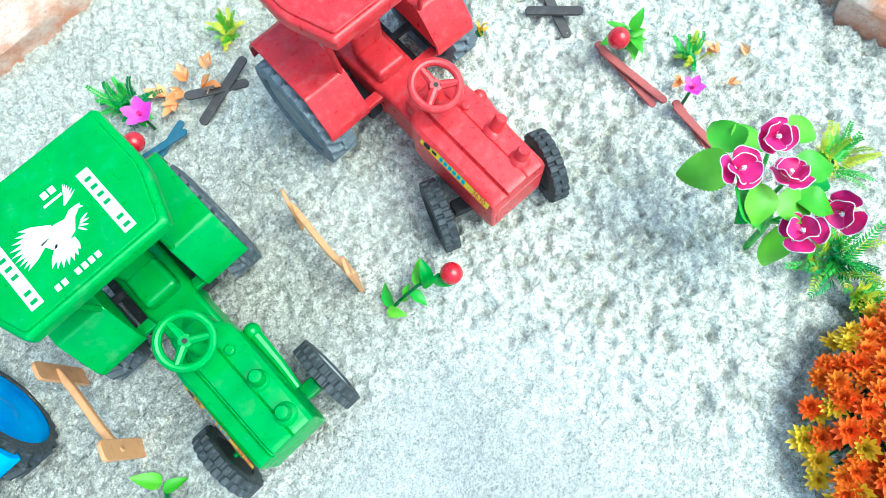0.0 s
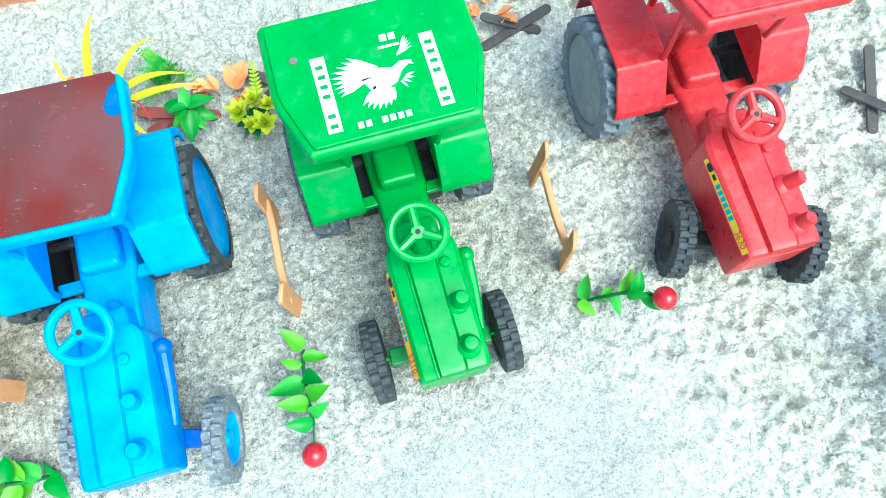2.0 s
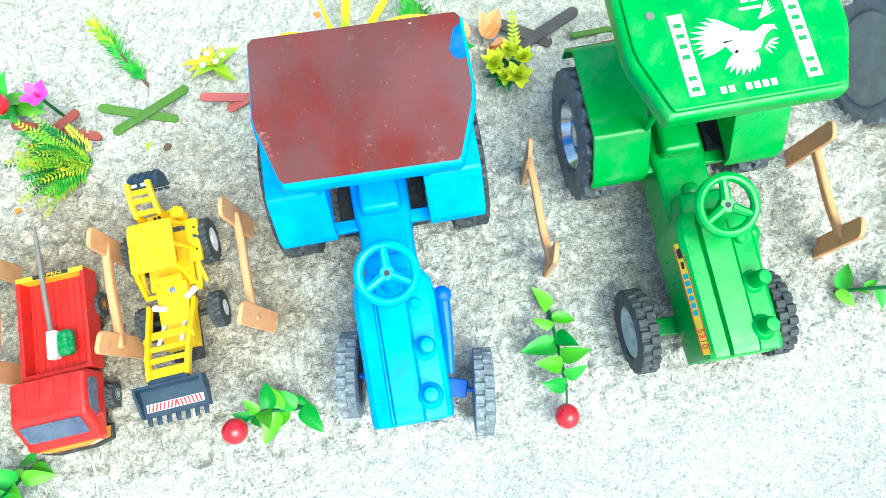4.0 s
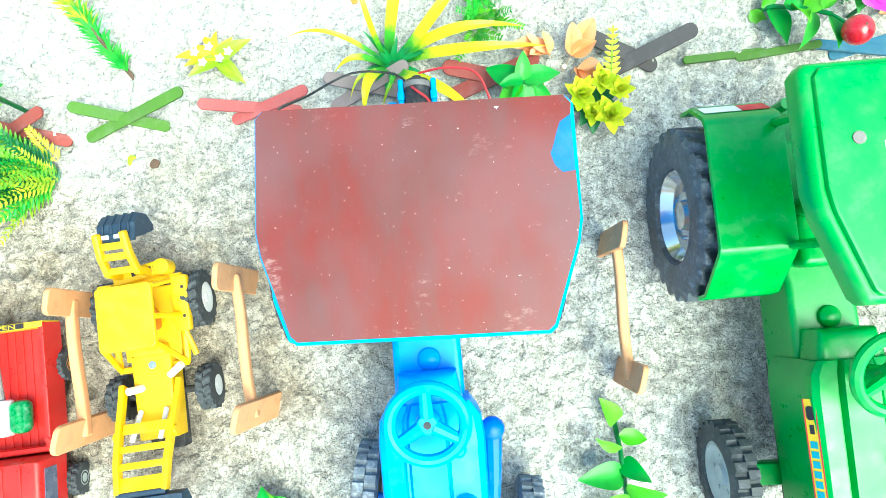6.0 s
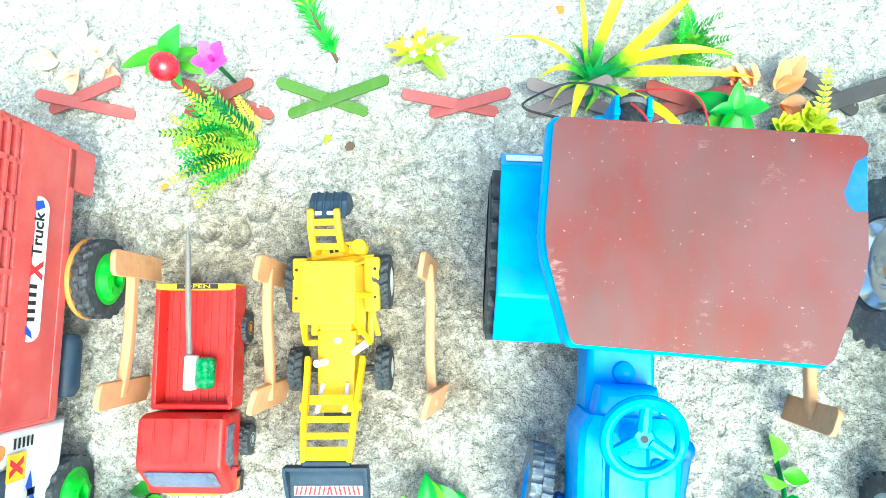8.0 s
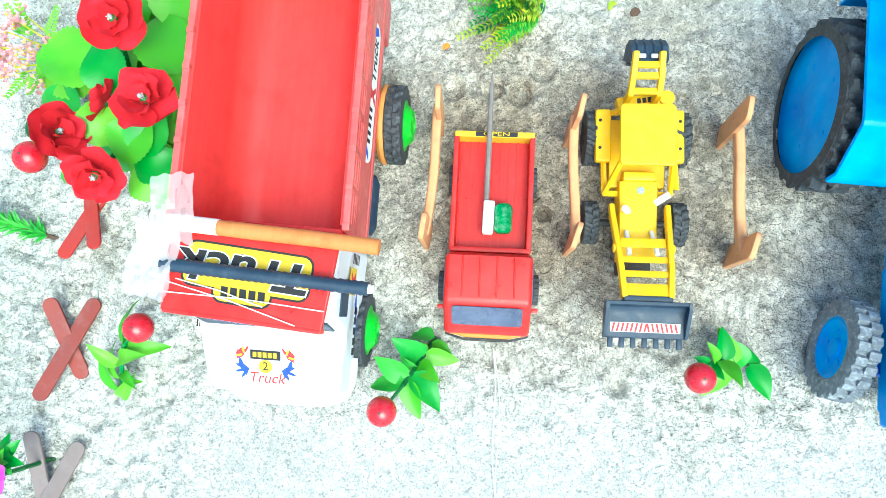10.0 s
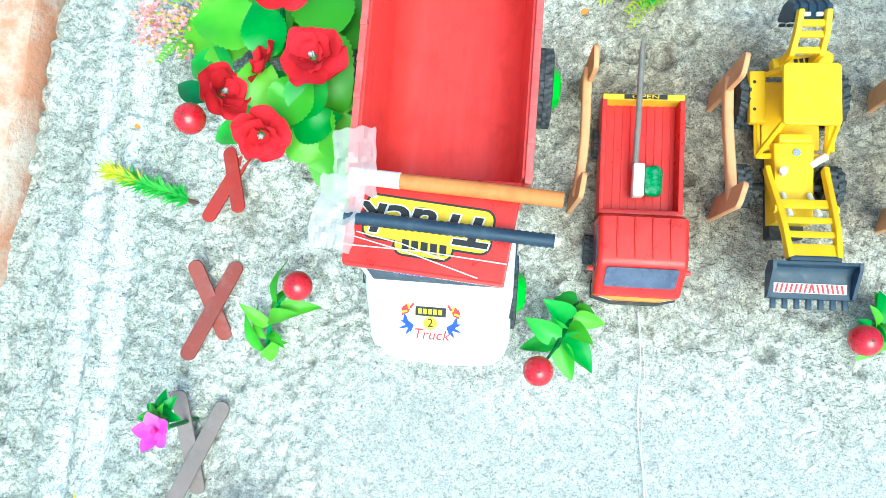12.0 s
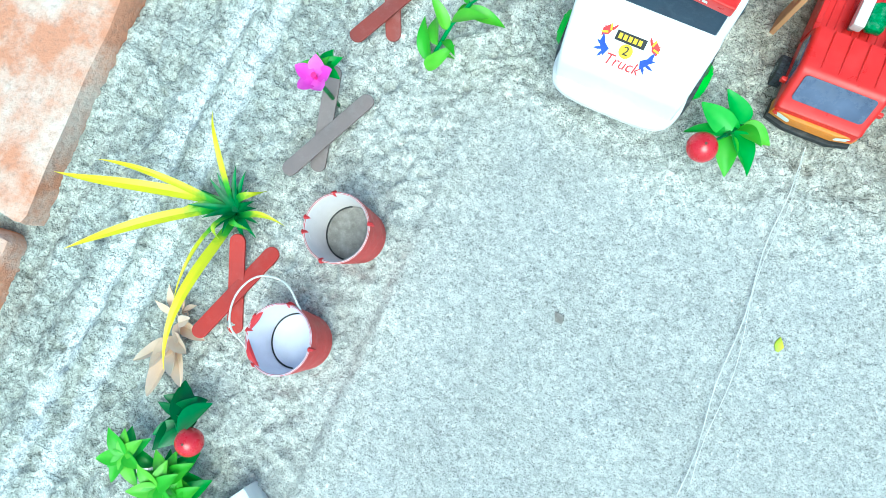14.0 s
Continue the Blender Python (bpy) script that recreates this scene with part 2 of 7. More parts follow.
def wood_material(name, a, c, scale=120.0, rough=0.7):
    m, n, l, b = shader(name, rough, 0, 0.3)
    tc = n.new("ShaderNodeTexCoord").outputs["Object"]
    mp = n.new("ShaderNodeMapping")
    mp.inputs["Scale"].default_value = (1, 0.12, 1)
    l.new(tc, mp.inputs[0])
    f = noise_node(n, l, scale * 3, 6, 0.6, mp.outputs[0])
    g = noise_node(n, l, scale, 4, 0.6)
    base = mix(n, l, f, a, c)
    base = mix(n, l, ramp(n, l, g, [(0.5, (0, 0, 0)), (0.75, (0.4,) * 3)]), base, tuple(v * 0.5 for v in a))
    l.new(base, b.inputs["Base Color"])
    bump(n, l, b, f, 0.3, 0.0008)
    return m


BED_RED = wood_material("streaked_red_plastic", (0.66, 0.035, 0.035), (0.73, 0.075, 0.07), 60, 0.3)
RIBBON = ribbon_material()
SAND, BRICK = sand_material(), brick_material()
GREEN = paint("green_plastic", (0.008, 0.35, 0.038), (0.006, 0.28, 0.029), 0.24, 0.12, 35, 0.65)
BLUE = paint("blue_plastic", (0.0, 0.40, 0.90), (0.0, 0.25, 0.80), 0.35, 0.05, 40)
RED = paint("red_plastic", (0.72, 0.032, 0.045), (0.50, 0.022, 0.032), 0.24, 0.24, 70, dustcol=(0.62, 0.36, 0.34))
def maroon_material():
    """Hand-brushed maroon paint: red streaks under a greyish bloom, rubbed patches, chips and flecks."""
    m, n, l, b = shader("maroon_paint", 0.36, 0, 0.42)
    pos = n.new("ShaderNodeNewGeometry").outputs["Position"]
    mp = n.new("ShaderNodeMapping")
    mp.inputs["Scale"].default_value = (1.0, 0.35, 1.0)
    l.new(pos, mp.inputs[0])
    streak = noise_node(n, l, 55, 6, 0.6, mp.outputs[0])
    base = mix(n, l, ramp(n, l, streak, [(0.38, (0, 0, 0)), (0.64, (1, 1, 1))]), (0.165, 0.015, 0.010), (0.122, 0.037, 0.034))
    cloud = noise_node(n, l, 16, 3, 0.55, pos)
    base = mix(n, l, ramp(n, l, cloud, [(0.46, (0, 0, 0)), (0.68, (0.5,) * 3)]), base, (0.165, 0.080, 0.088))
    rub = noise_node(n, l, 38, 5, 0.7, pos)
    mp2 = n.new("ShaderNodeMapping")
    mp2.inputs["Scale"].default_value = (0.6, 1.6, 1.0)
    l.new(pos, mp2.inputs[0])
    scratch = noise_node(n, l, 420, 4, 0.75, mp2.outputs[0])
    both = n.new("ShaderNodeMath")
    both.operation = "MULTIPLY"
    l.new(ramp(n, l, rub, [(0.58, (0, 0, 0)), (0.74, (0.8,) * 3)]), both.inputs[0])
    l.new(ramp(n, l, scratch, [(0.5, (0, 0, 0)), (0.62, (0.75,) * 3)]), both.inputs[1])
    base = mix(n, l, both.outputs[0], base, (0.50, 0.34, 0.31))
    fleck = noise_node(n, l, 460, 3, 0.65, pos)
    base = mix(n, l, ramp(n, l, fleck, [(0.728, (0, 0, 0)), (0.75, (0.7,) * 3)]), base, (0.75, 0.68, 0.64))
    fine = noise_node(n, l, 1000, 2, 0.5, pos)
    base = mix(n, l, ramp(n, l, fine, [(0.735, (0, 0, 0)), (0.78, (0.6,) * 3)]), base, (0.7, 0.6, 0.56))
    l.new(base, b.inputs["Base Color"])
    l.new(ramp(n, l, cloud, [(0.3, (0.34,) * 3), (0.7, (0.48,) * 3)]), b.inputs["Roughness"])
    bump(n, l, b, streak, 0.25, 0.0008)
    return m


MAROON = maroon_material()
DEEPBLUE = paint("deep_blue_plastic", (0.0, 0.10, 0.62), (0.0, 0.16, 0.7), 0.35, 0.1, 60)
TYRE = paint("tyre_rubber", (0.05, 0.058, 0.066), (0.025, 0.03, 0.035), 0.55, 0.45, 120, dustcol=(0.30, 0.33, 0.36))
# dusty rubber, made paler still by bright light put into its colour
TYRE_PALE = paint("sunlit_dusty_tyre_rubber", (0.22, 0.25, 0.28), (0.12, 0.14, 0.16), 0.7, 0.9, 150, dustcol=(0.62, 0.66, 0.70))
# black dusty rubber greyed by a blue-grey glare put into the colour
TYRE_GLARE = paint("glare_grey_tyre_rubber", (0.10, 0.12, 0.14), (0.05, 0.06, 0.07), 0.45, 0.7, 120, dustcol=(0.34, 0.38, 0.42))
TYRE_DUSTY = paint("dusty_tyre_rubber", (0.22, 0.26, 0.30), (0.13, 0.155, 0.18), 0.65, 0.7, 120, dustcol=(0.42, 0.45, 0.48))
DARK = paint("dark_plastic", (0.02, 0.022, 0.025), None, 0.5, 0.2, 80)
GREYDISC = paint("grey_hub", (0.32, 0.37, 0.38), (0.22, 0.25, 0.26), 0.5, 0.4, 90, dustcol=(0.4, 0.4, 0.4))
PALEDISC = paint("pale_hub", (0.45, 0.5, 0.5), (0.3, 0.34, 0.34), 0.45, 0.4, 90)
CHROME = shader("chrome", 0.18, 1.0)[0]
CHROME.node_tree.nodes["Principled BSDF"].inputs["Base Color"].default_value = (0.62, 0.66, 0.72, 1)
STEEL = paint("grey_metal", (0.22, 0.20, 0.19), (0.14, 0.13, 0.12), 0.45, 0.2, 150)
WHITE = paint("white_plastic", (0.82, 0.82, 0.82), (0.76, 0.77, 0.78), 0.35, 0.15, 40, dustcol=(0.55, 0.6, 0.58))
STICKER = paint("white_sticker", (0.8, 0.82, 0.8), (0.72, 0.76, 0.73), 0.5, 0.2, 120, dustcol=(0.3, 0.5, 0.35))
YELLOW = paint("yellow_plastic", (0.85, 0.54, 0.0), (0.77, 0.44, 0.0), 0.35, 0.1, 60, dustcol=(0.8, 0.6, 0.3))
STRIPE_YELLOW = paint("yellow_sticker", (0.8, 0.55, 0.02), None, 0.5, 0.1, 100)
STRIPE_ORANGE = paint("orange_plastic", (0.75, 0.25, 0.02), None, 0.4, 0.15, 60)
TRUCKRED = paint("truck_red_plastic", (0.66, 0.017, 0.015), (0.57, 0.014, 0.014), 0.25, 0.06, 50, dustcol=(0.65, 0.3, 0.3))
TRUCKPINK = paint("worn_red_plastic", (0.62, 0.07, 0.07), (0.66, 0.12, 0.11), 0.3, 0.2, 50, dustcol=(0.7, 0.4, 0.4))
NAVY = paint("navy_plastic", (0.012, 0.03, 0.06), (0.02, 0.045, 0.08), 0.4, 0.25, 80, dustcol=(0.2, 0.25, 0.3))
LIME = paint("lime_plastic", (0.06, 0.55, 0.02), (0.04, 0.42, 0.02), 0.35, 0.1, 80)
ORANGE_TYRE = paint("orange_tyre_wall", (0.75, 0.30, 0.06), None, 0.5, 0.15, 80)
GLASS_BLUE = paint("tinted_window", (0.04, 0.055, 0.11), (0.13, 0.16, 0.26), 0.12, 0.1, 50, coat=0.5)
INK = paint("black_ink", (0.015, 0.015, 0.02), None, 0.5, 0.05, 100)
INK_BLUE = paint("blue_ink", (0.02, 0.08, 0.5), None, 0.5, 0.05, 100)
INK_RED = paint("red_ink", (0.6, 0.03, 0.04), None, 0.5, 0.05, 100)
INK_GREEN = paint("green_ink", (0.02, 0.3, 0.06), None, 0.5, 0.05, 100)
INK_TEAL = paint("teal_ink", (0.03, 0.35, 0.45), None, 0.5, 0.05, 100)
CREAM = wood_material("pale_wood", (0.72, 0.38, 0.19), (0.66, 0.31, 0.135))
ROD = wood_material("orange_rod", (0.60, 0.19, 0.045), (0.68, 0.26, 0.09))
BERRY = paint("red_berry", (0.58, 0.008, 0.025), (0.48, 0.006, 0.02), 0.16, 0.03, 60, coat=0.4, bumpy=0.03)
LEAF = leafy("green_leaf", (0.025, 0.28, 0.025), (0.12, 0.54, 0.06))
LEAF_DARK = leafy("dark_leaf", (0.01, 0.11, 0.025), (0.03, 0.27, 0.06))
LEAF_LIME = leafy("lime_leaf", (0.085, 0.38, 0.012), (0.22, 0.54, 0.04))
LEAF_YELLOW = leafy("yellow_green_leaf", (0.28, 0.45, 0.02), (0.75, 0.68, 0.04))
LEAF_BRIGHT = leafy("yellow_lime_petal", (0.42, 0.56, 0.02), (0.80, 0.78, 0.05))
PETAL_RED = leafy("red_petal", (0.52, 0.004, 0.014), (0.68, 0.011, 0.03), 0.85, 50)
PETAL_MAGENTA = leafy("magenta_petal", (0.60, 0.004, 0.13), (0.74, 0.02, 0.25), 0.5)
PETAL_WHITE = leafy("white_petal_rim", (0.62, 0.5, 0.58), (0.72, 0.66, 0.7), 0.6)
PETAL_PINK = leafy("pink_petal", (0.62, 0.045, 0.48), (0.75, 0.14, 0.62), 0.55)
PETAL_ORANGE = leafy("orange_petal", (0.95, 0.13, 0.010), (0.97, 0.30, 0.02), 0.5, 60)
PETAL_YELLOW = leafy("yellow_petal", (0.82, 0.50, 0.02), (0.85, 0.62, 0.03), 0.55)
PETAL_PEACH = leafy("peach_petal", (0.78, 0.30, 0.10), (0.84, 0.52, 0.28), 0.6)
PETAL_BEIGE = leafy("dry_beige_petal", (0.70, 0.50, 0.36), (0.80, 0.66, 0.52), 0.7)
PETAL_PALEPINK = leafy("pale_pink_blossom", (0.66, 0.24, 0.30), (0.74, 0.42, 0.38), 0.6)
SILT = paint("grey_silt", (0.16, 0.14, 0.125), (0.30, 0.28, 0.26), 0.9, 0.4, 130, bumpy=0.6)
LINING = paint("cream_lining", (0.74, 0.67, 0.66), (0.66, 0.60, 0.60), 0.4, 0.3, 60)
LINING_LILAC = paint("lilac_lining", (0.72, 0.71, 0.79), (0.66, 0.64, 0.73), 0.35, 0.2, 60)
STEM = paint("brown_stem", (0.12, 0.07, 0.045), None, 0.8, 0.2, 100)


def stick_paint(name, col):
    return paint(name, col, tuple(c * 0.75 + 0.02 for c in col), 0.6, 0.28, 45, dustcol=tuple(min(1, c * 0.6 + 0.3) for c in col))


STICK_RED = paint("red_painted_stick", (0.46, 0.03, 0.022), (0.36, 0.035, 0.03), 0.6, 0.2, 45, dustcol=(0.55, 0.3, 0.28))
STICK_MAROON = stick_paint("maroon_painted_stick", (0.29, 0.05, 0.038))
STICK_PINK = stick_paint("faded_red_painted_stick", (0.44, 0.085, 0.08))
STICK_GREEN = stick_paint("green_painted_stick", (0.075, 0.19, 0.008))
STICK_BLACK = stick_paint("black_painted_stick", (0.07, 0.06, 0.06))
STICK_GREY = stick_paint("grey_brown_painted_stick", (0.26, 0.2, 0.19))
STICK_BLUE = stick_paint("blue_painted_stick", (0.03, 0.16, 0.26))
THREAD = paint("white_thread", (0.75, 0.75, 0.72), None, 0.8, 0.1, 200)
TAPE, _n, _l, _b = shader("clear_tape", 0.25, 0, 0.6)
_b.inputs["Base Color"].default_value, _b.inputs["Alpha"].default_value = (0.82, 0.76, 0.76, 1), 0.34

# ---- modelling helpers, all in centimetres ----
def xf(x=0, y=0, z=0, rx=0, ry=0, rz=0, s=1.0):
    return pose(x, y, z, rx, ry, rz) @ Matrix.Diagonal((s, s, s, 1) if isinstance(s, (int, float)) else (*s, 1))


def metres(m):
    """A pose given in centimetres, in metres."""
    m = m.copy()
    m.translation = m.translation * CM
    return m


def box(bm, c, s, bevel=0.0, seg=2, m=None):
    v = bmesh.ops.create_cube(bm, size=1, matrix=(m or Matrix()) @ Matrix.Translation(c) @ Matrix.Diagonal((*s, 1)))["verts"]
    if bevel:
        e = list({k for a in v for k in a.link_edges})
        bmesh.ops.bevel(bm, geom=e, offset=bevel, segments=seg, affect="EDGES", profile=0.5, clamp_overlap=True)


def cyl(bm, p0, p1, r0, r1=None, n=16, bevel=0.0):
    p0, p1 = Vector(p0), Vector(p1)
    q = (p1 - p0).to_track_quat("Z", "Y").to_matrix().to_4x4()
    g = bmesh.ops.create_cone(bm, cap_ends=True, segments=n, radius1=r0, radius2=r0 if r1 is None else r1, depth=(p1 - p0).length,
                              matrix=Matrix.Translation((p0 + p1) / 2) @ q)["verts"]
    if bevel:
        e = [k for k in {k for a in g for k in a.link_edges} if any(len(f.verts) > 4 for f in k.link_faces)]
        bmesh.ops.bevel(bm, geom=e, offset=bevel, segments=2, affect="EDGES", profile=0.5)


def ball(bm, c, r, n=16, s=(1, 1, 1)):
    bmesh.ops.create_uvsphere(bm, u_segments=n, v_segments=max(6, n * 2 // 3), radius=r, matrix=Matrix.Translation(c) @ Matrix.Diagonal((*s, 1)))


def tube(bm, pts, r, n=8, closed=False):
    """A round bar along points; r is one radius or one for each point."""
    pts = [Vector(p) for p in pts]
    rs = r if isinstance(r, (list, tuple)) else [r] * len(pts)
    rings, side = [], None
    for i, p in enumerate(pts):
        a = pts[i - 1] if i or closed else p
        c = pts[(i + 1) % len(pts)] if i < len(pts) - 1 or closed else p
        d = (c - a).normalized()
        if side is None:
            side = d.cross(Vector((0.31, 0.17, 0.93))).normalized()
        side = (side - d * side.dot(d)).normalized()
        up = d.cross(side)
        rings.append([bm.verts.new(p + (side * math.cos(k * 2 * math.pi / n) + up * math.sin(k * 2 * math.pi / n)) * rs[i]) for k in range(n)])
    last = len(rings) if closed else len(rings) - 1
    for i in range(last):
        a, b = rings[i], rings[(i + 1) % len(rings)]
        for k in range(n):
            bm.faces.new((a[k], a[(k + 1) % n], b[(k + 1) % n], b[k]))
    if not closed:
        bm.faces.new(rings[0][::-1])
        bm.faces.new(rings[-1])


def curve(pts, n=5):
    """Points of a smooth line through pts."""
    p = [Vector(q) for q in pts]
    p = [2 * p[0] - p[1]] + p + [2 * p[-1] - p[-2]]
    out = []
    for a, b, c, d in zip(p, p[1:], p[2:], p[3:]):
        for i in range(n):
            u = i / n
            out.append(0.5 * (2 * b + (c - a) * u + (2 * a - 5 * b + 4 * c - d) * u * u + (3 * b - a - 3 * c + d) * u ** 3))
    return out + [p[-2]]


def arc(c, r, a0, a1, n=12, m=None):
    """Points on a circle in the plane of m (its x and y)."""
    m = m or Matrix()
    return [m @ Vector((c[0] + r * math.cos(radians(a0 + (a1 - a0) * i / n)), c[1] + r * math.sin(radians(a0 + (a1 - a0) * i / n)), c[2])) for i in range(n + 1)]


def prism(bm, outline, z0, z1, bevel=0.0, m=None, seg=2, top_only=False):
    """A plate with that outline from z0 to z1, its rims rounded by bevel."""
    m = m or Matrix()
    lo = [bm.verts.new(m @ Vector((x, y, z0))) for x, y in outline]
    hi = [bm.verts.new(m @ Vector((x, y, z1))) for x, y in outline]
    k = len(outline)
    fs = [bm.faces.new(lo[::-1]), bm.faces.new(hi)] + [bm.faces.new((lo[i], lo[(i + 1) % k], hi[(i + 1) % k], hi[i])) for i in range(k)]
    bmesh.ops.recalc_face_normals(bm, faces=fs)
    if bevel:
        es = list(fs[1].edges) + ([] if top_only else list(fs[0].edges))
        bmesh.ops.bevel(bm, geom=es, offset=bevel, segments=seg, affect="EDGES", profile=0.5)


def lathe(bm, prof, n=24, m=None, wobble=None):
    """A turned shape from (radius, height) pairs round z."""
    m = m or Matrix()
    rings = []
    for r, z in prof:
        if r < 1e-6:
            rings.append([bm.verts.new(m @ Vector((0, 0, z)))])
        else:
            rings.append([bm.verts.new(m @ Vector((r * math.cos(k * 2 * math.pi / n), r * math.sin(k * 2 * math.pi / n), z))) for k in range(n)])
    for a, b in zip(rings, rings[1:]):
        for k in range(n):
            q = [a[k % len(a)], a[(k + 1) % len(a)], b[(k + 1) % len(b)], b[k % len(b)]]
            q = [v for i, v in enumerate(q) if v not in q[:i]]
            if len(q) > 2:
                bm.faces.new(q)
    bmesh.ops.recalc_face_normals(bm, faces=bm.faces)


def blade(bm, m, length, width, bend=0.3, fold=0.15, n=6, shape=0.6, wave=0.0, teeth=0.0):
    """A leaf or petal from its base along y: ovate, folded along the rib, bent up (or down where bend is minus)."""
    rows = []
    for i in range(n + 1):
        u = i / n
        w = width / 2 * (math.sin(math.pi * min(1, u ** shape)) ** 0.8 if 0 < i < n else 0.06)
        w *= 1 + (teeth if i % 2 else -teeth)
        ang = bend * u
        y = length * (math.sin(ang) / bend if abs(bend) > 1e-3 else u) * 1.0
        z = length * ((1 - math.cos(ang)) / bend if abs(bend) > 1e-3 else 0)
        dz = wave * width * math.sin(u * 9)
        rows.append([bm.verts.new(m @ Vector((sx * w, y, z + abs(sx) * w * fold * 2 + dz * sx))) for sx in (-1, -0.5, 0, 0.5, 1)])
    for a, b in zip(rows, rows[1:]):
        for k in range(4):
            bm.faces.new((a[k], a[k + 1], b[k + 1], b[k]))


def mesh_of(name, bm, material, angle=35, smooth=True):
    bmesh.ops.scale(bm, vec=(CM,) * 3, verts=bm.verts)
    me = bpy.data.meshes.new(name)
    bm.to_mesh(me)
    bm.free()
    if smooth:
        me.shade_smooth()
        me.set_sharp_from_angle(angle=radians(angle))
    for x in material if isinstance(material, (list, tuple)) else [material]:
        me.materials.append(x)
    return me


LEAFLIKE = {"petal", "petal_edge", "blade", "fronds", "needles", "tip_needles", "stem", "stems", "brick", "leaf"}


def even(ob):
    """Lets broad faces keep their flat shading beside rounded edges."""
    w = ob.modifiers.new("even", "WEIGHTED_NORMAL")
    w.keep_sharp = True


def part(name, bm, material, parent, label="", m=None, angle=35):
    """One mesh object under a thing or a part; m is its pose in the parent's centimetres."""
    ob = new(name, mesh_of(name, bm, material, angle))
    ob.parent = parent
    ob.matrix_local = metres(m) if m else Matrix()
    if name not in LEAFLIKE:
        even(ob)
    return tagged(ob, label)


def share(name, me, parent, m):
    """One more object on a mesh that is already there, under parent; m in the parent's centimetres."""
    ob = new(name, me)
    ob.parent = parent
    ob.matrix_local = metres(m)
    return ob


def thing(name, x, y, z, label, category, rz=0, group="", kind="", rx=0, ry=0):
    ob = new(name)
    ob.empty_display_size = 0.02
    ob.matrix_world = metres(xf(x, y, z, rx, ry, rz))
    return tagged(ob, label, category, group, kind)


def solid(name, bm, material, x, y, z, label, category, rz=0, group="", kind="", rx=0, ry=0, angle=35):
    """A thing that is one mesh."""
    ob = new(name, mesh_of(name, bm, material, angle))
    ob.matrix_world = metres(xf(x, y, z, rx, ry, rz))
    return tagged(ob, label, category, group, kind)


def letters(text, size, material, parent, m, name="lettering", label="", shear=0.0, bold=0.0):
    """Raised printed letters under parent, built-in font, size in centimetres."""
    cu = bpy.data.curves.new(name, "FONT")
    cu.body, cu.size, cu.extrude, cu.align_x, cu.align_y, cu.shear, cu.offset = text, size, 0.006, "CENTER", "CENTER", shear, bold
    tmp = bpy.data.objects.new(name, cu)
    scene.collection.objects.link(tmp)
    bpy.context.view_layer.update()
    me = bpy.data.meshes.new_from_object(tmp.evaluated_get(bpy.context.evaluated_depsgraph_get()))
    bpy.data.objects.remove(tmp)
    me.transform(Matrix.Diagonal((CM, CM, CM, 1)))
    me.materials.clear()
    me.materials.append(material)
    ob = new(name, me)
    ob.parent = parent
    ob.matrix_local = metres(m)
    return tagged(ob, label)


def decal(name, pieces, material, parent, m, label=""):
    """A flat print: outlines in the plane of m, a hair thick."""
    if name in ("lettering", "flash", "border") and len(pieces) > 1:
        return [decal(name, [o], material, parent, m, label) for o in pieces][0]
    bm = bmesh.new()
    for k, o in enumerate(pieces):
        prism(bm, o, 0, 0.010 + 0.002 * (k % 7))
    return part(name, bm, material, parent, label, m)


def rect(x0, y0, x1, y1):
    return [(x0, y0), (x1, y0), (x1, y1), (x0, y1)]


def rounded(x0, y0, x1, y1, r, n=5):
    out = []
    for cx, cy, a in ((x1 - r, y1 - r, 0), (x0 + r, y1 - r, 90), (x0 + r, y0 + r, 180), (x1 - r, y0 + r, 270)):
        out += [(cx + r * math.cos(radians(a + 90 * i / n)), cy + r * math.sin(radians(a + 90 * i / n))) for i in range(n + 1)]
    return out

# ---- the bed of sand and its brick edge ----
def smooth(a, b, v):
    u = max(0.0, min(1.0, (v - a) / (b - a)))
    return u * u * (3 - 2 * u)


# prints of fingertips: x, y, radius, depth
DENTS = [(2.8, 19.0, 0.65, 0.5), (5.2, 19.1, 0.6, 0.4), (6.8, 18.9, 0.7, 0.5), (8.5, 11.8, 0.45, 0.4), (1.5, 5.6, 0.35, 0.3), (8.1, 20.3, 0.6, 0.3), (13.0, 2.4, 0.6, 0.3), (-1.0, 4.0, 0.5, 0.3), (34.6, 7.0, 0.8, 0.25)]


def bank(x):
    """The sand rises towards the kerb in the east."""
    return 1.6 * smooth(71, 86, x)


